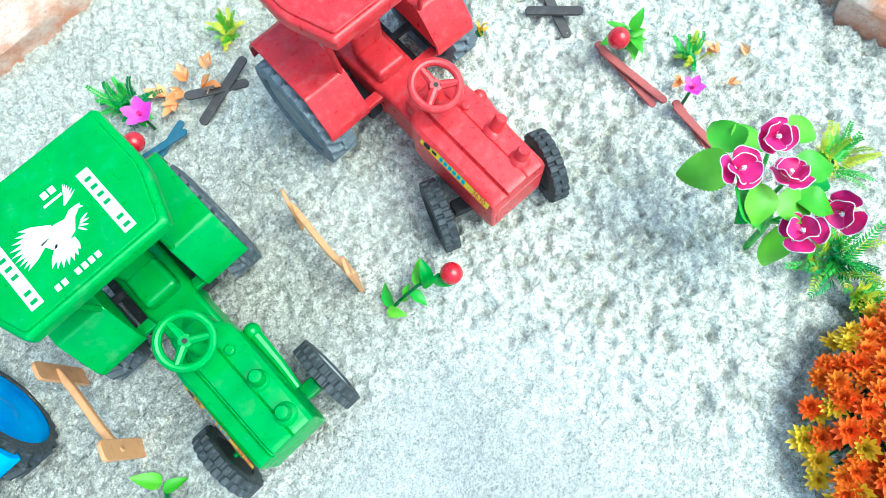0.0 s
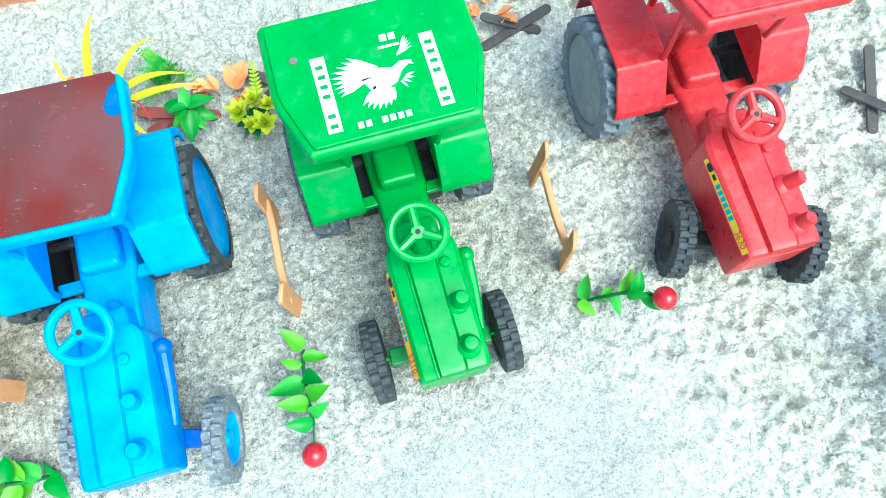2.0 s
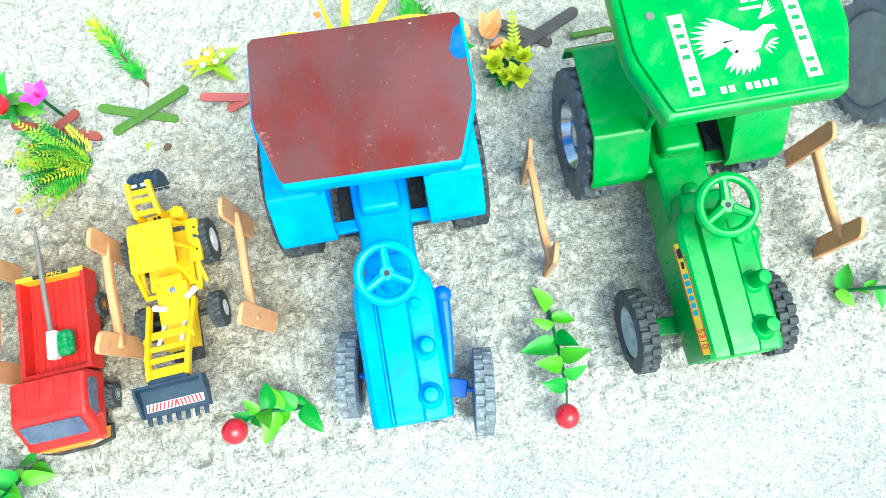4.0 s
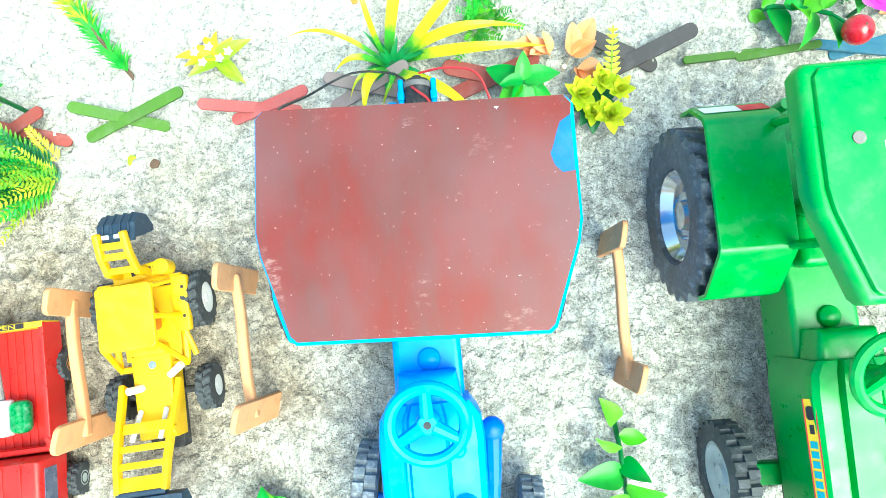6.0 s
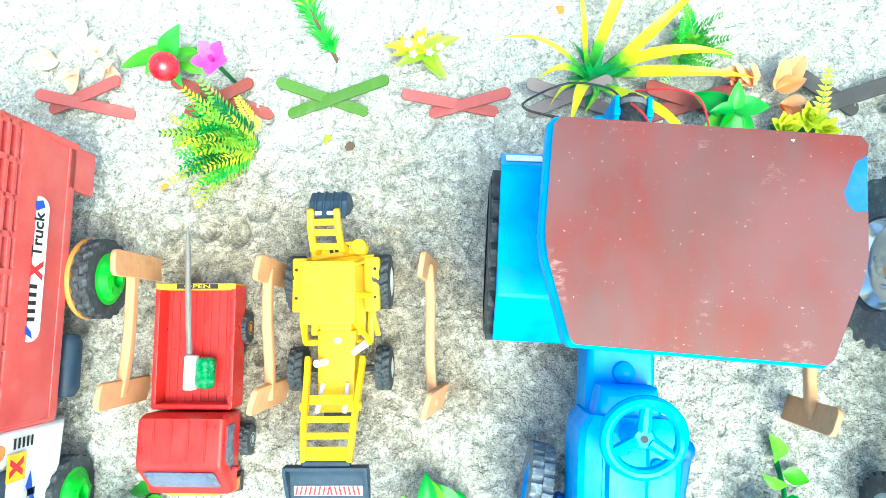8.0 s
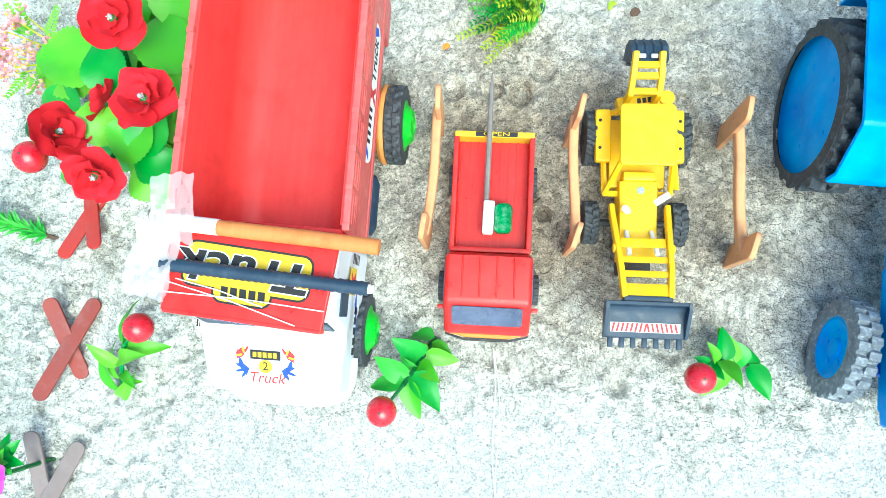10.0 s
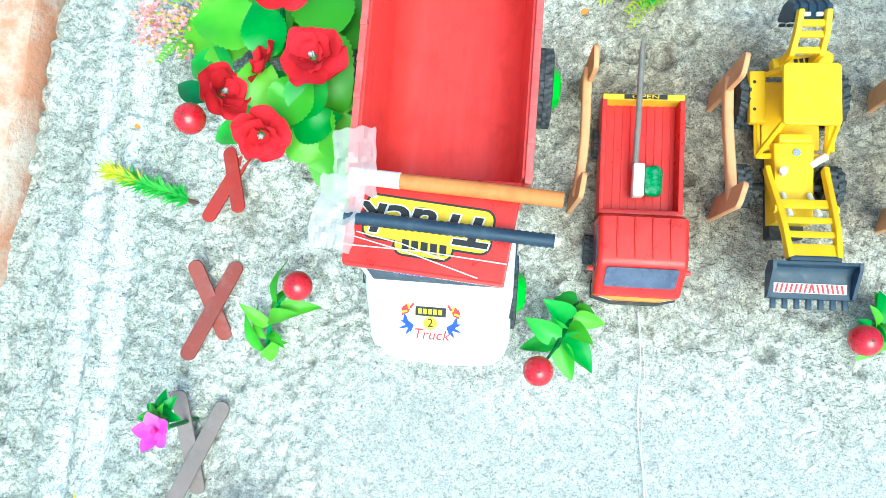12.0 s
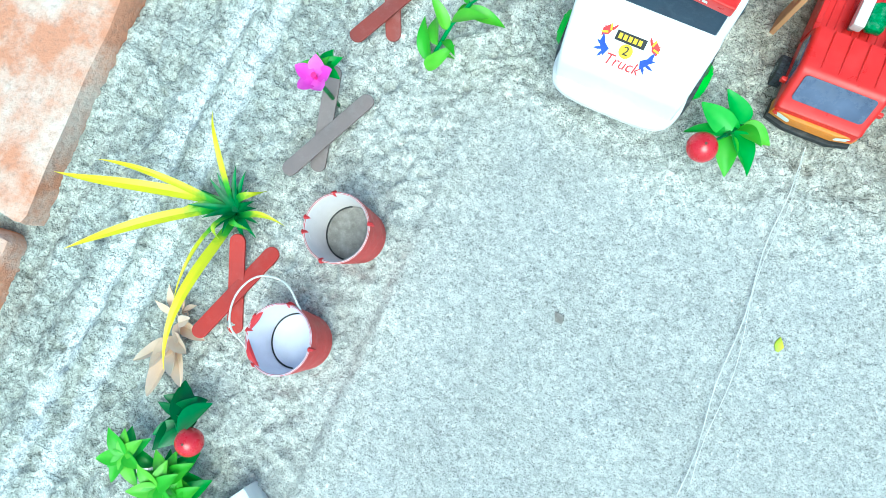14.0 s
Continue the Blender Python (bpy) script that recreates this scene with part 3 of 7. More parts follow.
def sand_height(x, y):
    """Height of the sand in centimetres: trodden and lumpy round the vehicles, swept smooth in the strip before them."""
    rough = max(smooth(-2.5, 1.5, y + 1.2 * noise.noise((x / 9, 3, 0))), smooth(-10.5, -13, x), smooth(52, 66, x + 0.5 * y + 3))
    h = 0.26 * noise.noise((x / 5, y / 5, 0.3)) + 0.12 * noise.noise((x / 1.9, y / 1.9, 4.1)) * (0.25 + 0.75 * rough)
    # the sand among the vehicles is packed by their wheels
    calm = smooth(-6, 1, x) * smooth(64, 56, x) * smooth(25, 19, y)
    keen = (0.12 + 0.88 * rough) * (1 - 0.55 * calm) * (1 - 0.45 * smooth(-20.5, -23.5, x))
    # clods: small raised crumbs with steep sides, thicker on the ground in some patches
    thick = 0.10 * noise.noise((x / 4.0, y / 4.0, 17.0))
    h += keen * (0.13 * smooth(0.13, 0.24, noise.noise((x / 0.62, y / 0.62, 7.7)) + thick) + 0.12 * smooth(0.10, 0.26, noise.noise((x / 0.38, y / 0.38, 2.7)) + thick))
    h += 0.10 * keen * noise.noise((x / 0.42, y / 0.42, 12.7))
    # broken crusts: little curved scarps
    s1, s2 = noise.noise((x / 1.5, y / 1.5, 21.0)), noise.noise((x / 0.75, y / 0.75, 31.0))
    wild = 1 + 0.8 * smooth(52, 66, x) + 0.3 * smooth(-10, -15, x)
    h += rough * wild * (0.15 * smooth(-0.03, 0.04, s1) * smooth(0.0, 0.2, noise.noise((x / 3.1, y / 3.1, 9.0)) + 0.05) + 0.09 * smooth(0.12, 0.19, s2))
    # dents of fingers and feet
    d = noise.noise((x / 1.6, y / 1.6, 11.5))
    h -= 0.24 * smooth(0.28, 0.40, d) * rough * (1.0 + 1.5 * smooth(55, 70, x))
    # small rings and pits where drops and fingertips fell
    c = noise.voronoi((x / 2.1 + 0.2 * d, y / 2.1, 0.0))[0][0]
    h -= 0.30 * rough * smooth(0.34, 0.14, c) * (0.35 + 0.65 * smooth(50, 70, x))
    h += 0.16 * rough * math.exp(-((c - 0.38) / 0.07) ** 2) * (0.35 + 0.65 * smooth(50, 70, x))
    c2, q2 = noise.voronoi((x / 1.15, y / 1.15, 3.3))[:2]
    pick = (q2[0][0] * 7.13 + q2[0][1] * 3.71) % 1.0
    if pick < 0.42:
        lean = (x / 1.15 - q2[0][0]) * math.cos(pick * 30) + (y / 1.15 - q2[0][1]) * math.sin(pick * 30)
        h -= (0.30 + 0.5 * pick) * (1 + 0.7 * smooth(56, 66, x)) * rough * smooth(0.36, 0.25, c2[0]) * (0.75 + 1.6 * lean) * (0.3 + 0.7 * max(smooth(48, 64, x), smooth(-9, -14, x)))
    # the edge of the swept strip and the drag lines by the bricks
    if y < 0:
        h -= 0.35 * math.exp(-((x + 12.0 + 0.02 * y) / 0.5) ** 2) * smooth(0, -4, y) * (0.5 + noise.noise((y / 3, 0, 5)))
        h += 0.25 * math.exp(-((x + 11.2 + 0.02 * y) / 0.6) ** 2) * smooth(0, -4, y)
    for xr in (-25.6, -27.4):
        h += 0.55 * math.exp(-((x - xr - 0.03 * y + 0.5 * noise.noise((0, y / 9, xr))) / 0.65) ** 2) * (0.7 + 0.6 * noise.noise((xr, y / 6, 2)))
    for dx, dy, r, deep in DENTS:
        e = ((x - dx) ** 2 + (y - dy) ** 2) / (r * r)
        if e < 6:
            h -= 1.7 * deep * (math.exp(-e * e) - 0.35 * math.exp(-(math.sqrt(e) - 1.35) ** 2 / 0.05))
    if x < -20:
        h += 0.22 * math.sin(x * 2.6 + 0.5 * noise.noise((x / 6, y / 12, 1))) * smooth(-21, -25, x)
    h += 0.8 * smooth(28, 40, y) + bank(x) + 0.5 * smooth(86, 97, x)
    return h


def sand_bed():
    x0, x1, y0, y1, step = -40.0, 106.0, -48.0, 50.0, 0.18
    nx, ny = int((x1 - x0) / step) + 1, int((y1 - y0) / step) + 1
    co = np.empty((ny, nx, 3))
    for j in range(ny):
        for i in range(nx):
            x, y = x0 + i * step, y0 + j * step
            co[j, i] = (x, y, sand_height(x, y))
    # the sheet falls level at its rim and runs on to the horizon
    far = 60000.0
    xs = np.concatenate(([-far], co[0, :, 0], [far]))
    ys = np.concatenate(([-far], co[:, 0, 1], [far]))
    full = np.zeros((ny + 2, nx + 2, 3))
    full[:, :, 0], full[:, :, 1] = xs[None, :], ys[:, None]
    full[1:-1, 1:-1, 2] = co[:, :, 2]
    idx = np.arange((ny + 2) * (nx + 2)).reshape(ny + 2, nx + 2)
    quads = np.stack((idx[:-1, :-1], idx[:-1, 1:], idx[1:, 1:], idx[1:, :-1]), -1).reshape(-1, 4)
    me = bpy.data.meshes.new("ground")
    me.from_pydata((full.reshape(-1, 3) * CM).tolist(), [], quads.tolist())
    me.shade_smooth()
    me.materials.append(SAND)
    return tagged(new("ground", me), "pale grey sand, lumpy and trodden, swept smooth in front", "sand", kind="structure")


sand_bed()


def brick_row(name, places, label):
    """A row of loose worn bricks laid round the sand; each brick is a piece of the kerb."""
    row = thing(name, *places[0][:2], 0, label, "kerb", kind="structure")
    o = Vector((places[0][0], places[0][1], 0))
    for k, (x, y, rz, lx, ly, lz) in enumerate(places):
        rnd = random.Random(k * 7 + len(places))
        bm = bmesh.new()
        box(bm, (0, 0, 0), (lx, ly, lz), 0.5, 2)
        bmesh.ops.subdivide_edges(bm, edges=[e for e in bm.edges if e.calc_length() > 3], cuts=5, use_grid_fill=True)
        for v in bm.verts:
            v.co += Vector((rnd.uniform(-1, 1), rnd.uniform(-1, 1), rnd.uniform(-1, 1))) * 0.12
            v.co += noise.noise_vector(v.co / 3 + Vector((k * 9, 0, 0))) * 0.35
        part("brick", bm, BRICK, row, m=Matrix.Translation(-o) @ xf(x, y, lz / 2 - 1.2, 0, 0, rz))
    return row

# ---- toy tractors ----
def tyre(name, parent, m, r, w, hub_r, lugs, rubber, lug_h=0.25, chevron=0.35):
    """A tyre round x whose tread stands up in two rows of lugs; returns the tyre part."""
    bm = bmesh.new()
    h, per = w / 2, 6
    n = lugs * per
    prof = [(hub_r, -0.7, 0), (hub_r + 0.1, -0.95, 0), (r - 0.55, -1.0, 0), (r - 0.25, -0.97, 0), (r - 0.08, -0.88, 1)]
    prof += [(r, -0.86 + 0.84 * k / 4, 1) for k in range(5)] + [(r - 0.02, 0.0, 0)]
    prof += [(a, -x, lug) for a, x, lug in prof[-2::-1]]
    rings = []
    for rad, x, lug in prof:
        ring = []
        for k in range(n):
            u = (k / per + chevron * abs(x) * 1.6 + (0.5 if x > 0 else 0)) % 1.0
            up = lug_h if lug and u < 0.52 else 0.0
            a = 2 * math.pi * k / n
            ring.append(bm.verts.new((x * h, (rad + up) * math.cos(a), (rad + up) * math.sin(a))))
        rings.append(ring)
    for p, q in zip(rings, rings[1:] + rings[:1]):
        for k in range(n):
            bm.faces.new((p[k], p[(k + 1) % n], q[(k + 1) % n], q[k]))
    bmesh.ops.recalc_face_normals(bm, faces=bm.faces)
    return part(name, bm, rubber, parent, m=m, angle=25)


def wheel(name, parent, m, r, w, hub_r, lugs, rubber, disc, side, dish=0.35, label="", lug_h=0.25, chevron=0.35, proud=0.8):
    """Tyre and dished hub; side is the outer side along x."""
    t = new(name)
    t.empty_display_size = 0.01
    t.parent, t.matrix_local = parent, metres(m)
    tagged(t, label)
    tyre("tyre", t, Matrix(), r, w, hub_r, lugs, rubber, lug_h, chevron)
    bm = bmesh.new()
    o = w / 2 * proud
    lathe(bm, [(hub_r + 0.08, -o), (hub_r + 0.08, o * 0.9), (hub_r - 0.15, o), (hub_r - 0.45, o - dish), (hub_r * 0.35, o - dish * 1.3), (hub_r * 0.3, o - dish * 0.4), (hub_r * 0.12, o - dish * 0.3), (0, o - dish * 0.3)],
          32, xf(0, 0, 0, 0, 90 * side, 0))
    for k in range(5):
        a = radians(72 * k)
        cyl(bm, (side * (o - dish * 1.2), hub_r * 0.55 * math.cos(a), hub_r * 0.55 * math.sin(a)), (side * (o - dish * 0.9), hub_r * 0.55 * math.cos(a), hub_r * 0.55 * math.sin(a)), 0.12, n=8)
    part("rim", bm, disc, t)
    bm = bmesh.new()
    cyl(bm, (-side * w * 0.30, 0, 0), (-side * w * 0.38, 0, 0), hub_r + 0.1, n=28)
    part("back_plate", bm, DARK, t, "black inner face")
    return t


CANOPY = [(-4.2, 12.0), (4.2, 12.0), (4.42, 12.2), (5.36, 14.95), (5.5, 15.75), (5.45, 19.7), (5.2, 20.0), (-5.2, 20.0), (-5.45, 19.7), (-5.5, 15.75), (-5.36, 14.95), (-4.42, 12.2)]


def shrink(o, k, c=(0, 15.9)):
    return [(c[0] + (x - c[0]) * k, c[1] + (y - c[1]) * k) for x, y in o]


def bend(bm, line, x, half, t=0.2, bev=0.09):
    """A bent strip of sheet across x, its profile line given in y and z, with rounded long edges."""
    pts = [Vector((0, yy, zz)) for yy, zz in line]
    nor = []
    for i in range(len(pts)):
        d = (pts[min(i + 1, len(pts) - 1)] - pts[max(i - 1, 0)]).normalized()
        nor.append(Vector((0, d.z, -d.y)))
    cross = [(-half + bev, 0), (half - bev, 0), (half - bev * 0.3, bev * 0.3), (half, bev), (half, t), (half, t + 0.35), (half - 0.14, t + 0.35), (half - 0.14, t), (-half, t), (-half, bev), (-half + bev * 0.3, bev * 0.3)]
    rings = [[bm.verts.new(p + Vector((x + cx, 0, 0)) + n * ct) for cx, ct in cross] for p, n in zip(pts, nor)]
    for a, b in zip(rings, rings[1:]):
        for k in range(len(cross)):
            bm.faces.new((a[k], b[k], b[(k + 1) % len(cross)], a[(k + 1) % len(cross)]))
    bm.faces.new(rings[0])
    bm.faces.new(rings[-1][::-1])
    bmesh.ops.recalc_face_normals(bm, faces=bm.faces)


def tractor(x, y, rz, paint_mat, roof_mat, hubs, label, steer=0.0, rubber=None, front_rubber=None, roof_trim=None, roof_at=(0, 0, 1.0), track=4.95, half=2.2, guard=4.15, front=((-4.3, 0.2), (3.9, -0.1)), lean=9):
    """A moulded toy tractor, bonnet towards minus y, 20 cm long, with a flat sun canopy."""
    rubber = rubber or TYRE
    t = thing("toy_tractor", x, y, -0.15, label, "toy tractor", rz, "parked toy tractors")
    # bonnet: a block with two lengthwise creases, a raised middle panel and a slightly lower nose
    k = half / 2.2
    bm = bmesh.new()
    prof = [(-2.12, 3.6), (-2.2, 6.9), (-2.1, 7.3), (-1.85, 7.5), (-1.16, 7.58), (-1.08, 7.36), (-0.98, 7.36), (-0.86, 7.68), (0.58, 7.7), (0.64, 7.5), (0.74, 7.6), (1.85, 7.5), (2.1, 7.3), (2.2, 6.9), (2.12, 3.6)]
    rings = []
    for yy, kx, kz in ((1.15, 0.91, 0.90), (1.25, 0.96, 0.955), (1.6, 0.985, 0.985), (5, 1.0, 1.02), (8.0, 1.02, 1.05), (8.9, 0.98, 1.05), (9.5, 0.80, 1.02)):
        rings.append([bm.verts.new((px * k * kx, yy, 3.6 + (pz - 3.6) * kz)) for px, pz in prof])
    for a, b in zip(rings, rings[1:]):
        for i in range(len(prof)):
            bm.faces.new((a[i], b[i], b[(i + 1) % len(prof)], a[(i + 1) % len(prof)]))
    bm.faces.new(rings[0])
    bm.faces.new(rings[-1][::-1])
    bmesh.ops.recalc_face_normals(bm, faces=bm.faces)
    part("bonnet", bm, paint_mat, t, angle=28)
    # grille plate low on the nose
    bm = bmesh.new()
    box(bm, (0, 1.18, 5.2), (3.5 * k, 0.14, 2.2), 0.05)
    part("grille", bm, paint_mat, t)
    for name, kx, ky, h, tilt in (("exhaust_stub", 1.22, 5.0, 1.25, lean), ("air_filter_cap", 1.1, 2.45, 1.05, lean / 2)):
        bm = bmesh.new()
        lathe(bm, [(0.78, -0.1), (0.66, 0.12), (0.47, 0.24), (0.44, h - 0.12), (0.36, h), (0, h + 0.04)], 18, xf(kx * k, ky, 7.55, 0, tilt, 0))
        part(name, bm, paint_mat, t)
    bm = bmesh.new()
    lathe(bm, [(0.34, 0), (0.32, 0.22), (0.22, 0.3), (0, 0.31)], 14, xf(1.15, 7.5, 7.75))
    part("fuel_cap", bm, paint_mat, t)
    # side pipe with a rounded end along the bonnet
    bm = bmesh.new()
    tube(bm, [(half + 0.1, 3.6, 5.2), (half + 0.3, 5.6, 5.6), (half + 0.42, 7.9, 6.1)], [0.26, 0.36, 0.44], 10)
    ball(bm, (half + 0.42, 8.0, 6.13), 0.56, 14)
    part("side_pipe", bm, DEEPBLUE if paint_mat is BLUE else paint_mat, t)
    # gearbox tunnel, dashboard and footplate
    bm = bmesh.new()
    prism(bm, [(-1.65, 8.6), (1.65, 8.6), (1.6, 12.9), (1.75, 13.6), (1.9, 19.8), (-1.9, 19.8), (-1.75, 13.6), (-1.6, 12.9)], 2.4, 5.6, 0.35, None, 3)
    prism(bm, [(-1.62, 9.0), (1.62, 9.0), (1.3, 10.8), (-1.3, 10.8)], 5.3, 7.4, 0.5, None, 3)
    box(bm, (0, 13.4, 5.0), (guard * 2 - 2.6, 0.8, 0.45), 0.12)
    lathe(bm, [(0.55, 0), (0.5, 0.3), (0.3, 0.45), (0, 0.48)], 14, xf(0.1, 11.3, 5.5))
    part("gearbox", bm, paint_mat, t)
    bm = bmesh.new()
    box(bm, (0, 5.4, 2.9), (3.0, 7.4, 1.8), 0.2)
    part("chassis", bm, DARK if paint_mat is not BLUE else BLUE, t)
    bm = bmesh.new()
    box(bm, (0, 16.6, 3.2), (5.6, 6.4, 1.2), 0.2)
    part("axle_housing", bm, DARK, t, "dark housing between the rear wheels")
    # steering wheel
    sw = xf(0, 9.0, 9.85, 14, 0, 0)
    bm = bmesh.new()
    tube(bm, arc((0, 0, 0), 1.54, 0, 360 - 11.25, 31, sw), 0.27, 10, closed=True)
    wheel_part = part("steering_wheel", bm, paint_mat, t)
    bm = bmesh.new()
    for a in (90, 210, 330):
        tube(bm, [sw @ Vector((0.3 * math.cos(radians(a)), 0.3 * math.sin(radians(a)), -0.08)), sw @ Vector((1.48 * math.cos(radians(a)), 1.48 * math.sin(radians(a)), 0))], [0.3, 0.22], 8)
    cyl(bm, sw @ Vector((0, 0, -0.3)), sw @ Vector((0, 0, 0.12)), 0.5, 0.42, 16, 0.06)
    part("spokes", bm, paint_mat, wheel_part)
    bm = bmesh.new()
    cyl(bm, sw @ Vector((0, 0, 0.11)), sw @ Vector((0, 0, 0.16)), 0.16, n=10)
    part("screw", bm, DARK, wheel_part, "dark screw")
    bm = bmesh.new()
    cyl(bm, (0, 8.7, 7.3), (0, 9.0, 9.65), 0.6, 0.34, 14)
    part("steering_column", bm, paint_mat, t)
    # seat
    bm = bmesh.new()
    box(bm, (0, 14.9, 6.0), (2.5, 2.6, 1.3), 0.4, 3)
    box(bm, (0, 16.4, 7.1), (2.5, 0.9, 2.8), 0.4, 3)
    part("seat", bm, paint_mat, t)
    # mudguards: a bent strip over each wheel with an inner cheek
    line = [(12.5, 5.7), (12.6, 6.6), (14.3, 8.72), (14.65, 8.9), (19.9, 8.95), (20.4, 8.7), (21.2, 7.4), (21.3, 6.3)]
    for s in (-1, 1):
        bm = bmesh.new()
        bend(bm, line, s * guard, 1.68)
        turn = Matrix(((0, 0, 1, 0), (-1, 0, 0, 0), (0, 1, 0, 0), (0, 0, 0, 1)))
        prism(bm, [(-yy, zz - 0.16) for yy, zz in line[1:-1]] + [(-20.4, 6.9), (-13.1, 6.3)], -0.1, 0.1, 0, xf(s * (guard - 1.55), 0, 0) @ turn)
        mudguard = part("mudguard", bm, paint_mat, t, angle=30)
        tilt = xf(s * guard, 20.82, 8.1, -58, 0, 0)
        decal("reflector", [rect(-1.45, -0.42, 0.2, 0.42)], STICKER, mudguard, tilt, "white reflector sticker")
        decal("reflector", [rect(0.24, -0.42, 1.45, 0.42)], INK_RED, mudguard, tilt, "red reflector sticker")
        wheel("rear_wheel", t, xf(s * track, 16.75, 4.17), 3.95, 2.45, hubs[3], 22, rubber, hubs[0], s, 0.6 if hubs[3] < 3 else 0.1, hubs[2], 0.33, 0.4)
    bm = bmesh.new()
    cyl(bm, (-track, 16.75, 4.17), (track, 16.75, 4.17), 0.3, n=12)
    part("rear_axle", bm, DARK, t, "dark axle rod")
    # front axle, pushed a little askew, with both wheels turned
    (lx, ly), (rx, ry) = front
    bm = bmesh.new()
    ax = xf((lx + rx) / 2, 3.6 + (ly + ry) / 2, 2.6, 0, 0, math.degrees(math.atan2(ry - ly, rx - lx)))
    box(bm, (0, 0, 0), (rx - lx - 1.6, 1.1, 0.9), 0.15, 2, ax)
    box(bm, (0, 3.6, 2.9), (3.0, 1.7, 1.6), 0.2)
    cyl(bm, (lx, 3.6 + ly, 2.5), (rx, 3.6 + ry, 2.5), 0.17, n=10)
    part("front_axle", bm, DARK if paint_mat is RED else DEEPBLUE if paint_mat is BLUE else paint_mat, t)
    for s, (wx, wy) in ((-1, front[0]), (1, front[1])):
        wheel("front_wheel", t, xf(wx, 3.6 + wy, 2.6, 0, 0, steer), 2.45, 1.25, 1.6, 22, front_rubber or TYRE, hubs[1], s, 0.2, lug_h=0.2, chevron=0.0)
    # canopy: a shallow pressed roof on four posts
    bm = bmesh.new()
    prism(bm, CANOPY, 13.6, 14.75, 0.32, None, 3)
    prism(bm, shrink(CANOPY, 0.93), 14.7, 14.95, 0.12, None, 2, True)
    canopy = part("canopy", bm, paint_mat if roof_mat is None or roof_trim else roof_mat, t, m=xf(*roof_at), angle=40)
    top = 13.9 + roof_at[2]
    for px, py0, py1 in ((-guard + 1.5, 14.6, 14.2), (guard - 1.5, 14.6, 14.2), (-guard + 1.4, 20.0, 19.0), (guard - 1.4, 20.0, 19.0)):
        bm = bmesh.new()
        tube(bm, [(px, py0, 7.8), (px * 1.1, (py0 + py1) / 2, 11), (px * 1.25, py1, top)], 0.2, 8)
        part("canopy_post", bm, paint_mat, t)
    bm = bmesh.new()
    box(bm, (0, 20.6, 3.6), (1.8, 2.4, 0.9), 0.2)
    cyl(bm, (0, 21.8, 3.0), (0, 21.8, 4.8), 0.3, n=10)
    part("tow_hitch", bm, paint_mat, t)
    return t, canopy


def side_strip(t, number, colours, half):
    """The printed yellow strip along the upper edge of a tractor's bonnet, with its number and bars for the maker's words."""
    m = xf(-half + 0.03, 4.7, 7.25, 0, -58, 0) @ xf(0, 0, 0.04, 0, 0, -90)
    strip = decal("side_strip", [rect(-3.2, -0.26, 3.2, 0.26)], STRIPE_YELLOW, t, m, "yellow printed strip")
    decal("border", [rect(-3.2, -0.29, 3.2, -0.23), rect(-3.2, 0.23, 3.2, 0.29)], INK_RED, strip, xf(0, 0, 0.008))
    decal("lettering", [rect(-1.4 + 0.42 * k, -0.16, -1.1 + 0.42 * k, 0.16) for k in range(6)], colours, strip, xf(0, 0, 0.012), "blue bars of lettering")
    decal("emblem", [rounded(-2.9, -0.18, -2.3, 0.18, 0.15), rect(-2.1, -0.1, -1.7, 0.1)], INK, strip, xf(0, 0, 0.012))
    letters(number, 0.58, INK_RED, strip, xf(2.3, 0, 0.02), "model_number")


green, green_roof = tractor(45.8, 0.25, -2, GREEN, None, (CHROME, PALEDISC, "dusty black tyre with a shiny silver rim", 2.35),
                            "bright green plastic toy tractor with a printed canopy on the sand", steer=0, rubber=TYRE_GLARE)
side_strip(green, "5310", INK_TEAL, 2.2)
blue, blue_roof = tractor(27.15, 0.45, -2, BLUE, MAROON, (BLUE, BLUE, "black tyre with a blue-painted hub", 3.86), "bright blue hand-painted toy tractor with a maroon canopy",
                          steer=-8, roof_at=(0, 0.5, 0.3, 0, 0, -1.8), front_rubber=TYRE_PALE, roof_trim=True, track=5.4, half=2.3, guard=4.5, front=((-3.6, 1.1), (4.2, -1.3)))
red, red_roof = tractor(66.75, 1.05, -4, RED, None, (GREYDISC, DARK, "dusty grey tyre with a grey disc", 3.15),
                        "dusty red plastic toy tractor with a red canopy", steer=-20, rubber=TYRE_DUSTY, track=5.9, half=2.45, guard=4.85, front=((-4.1, 0.9), (4.0, -1.5)), lean=28)
side_strip(red, "3630", INK_TEAL, 2.45)

# maroon paint on the blue canopy, with one flake gone at a rear corner
bm = bmesh.new()
top = shrink(CANOPY, 0.965)
flake = [(5.27, 17.3), (4.85, 17.25), (4.6, 17.5), (4.48, 17.9), (4.62, 18.25), (4.72, 18.6), (4.85, 18.95), (5.22, 19.2)]
prism(bm, top[:5] + flake + top[5:], 14.955, 14.99)
part("paint_coat", bm, MAROON, blue_roof, "maroon paint with a flake missing")
bm = bmesh.new()
prism(bm, flake, 14.953, 14.97)
part("bare_patch", bm, DEEPBLUE, blue_roof, "bare blue plastic where paint flaked off")

# white prints on the green canopy: two framed strips, two lines of letters as bars and a winged emblem as a plain shape
for sx, flip in ((-2.75, 1), (2.75, -1)):
    fr = decal("print_strip", [rect(-0.36, -2.15, 0.36, 2.15)], STICKER, green_roof, xf(sx * 1.02, 15.0, 14.955), "white printed strip")
    decal("lettering", [rect(-0.19, -1.92 + 0.56 * k, 0.19, -1.70 + 0.56 * k) for k in range(7) if k != 2], INK_GREEN, fr, xf(0, 0, 0.012), "green bars of lettering")
emblem = []


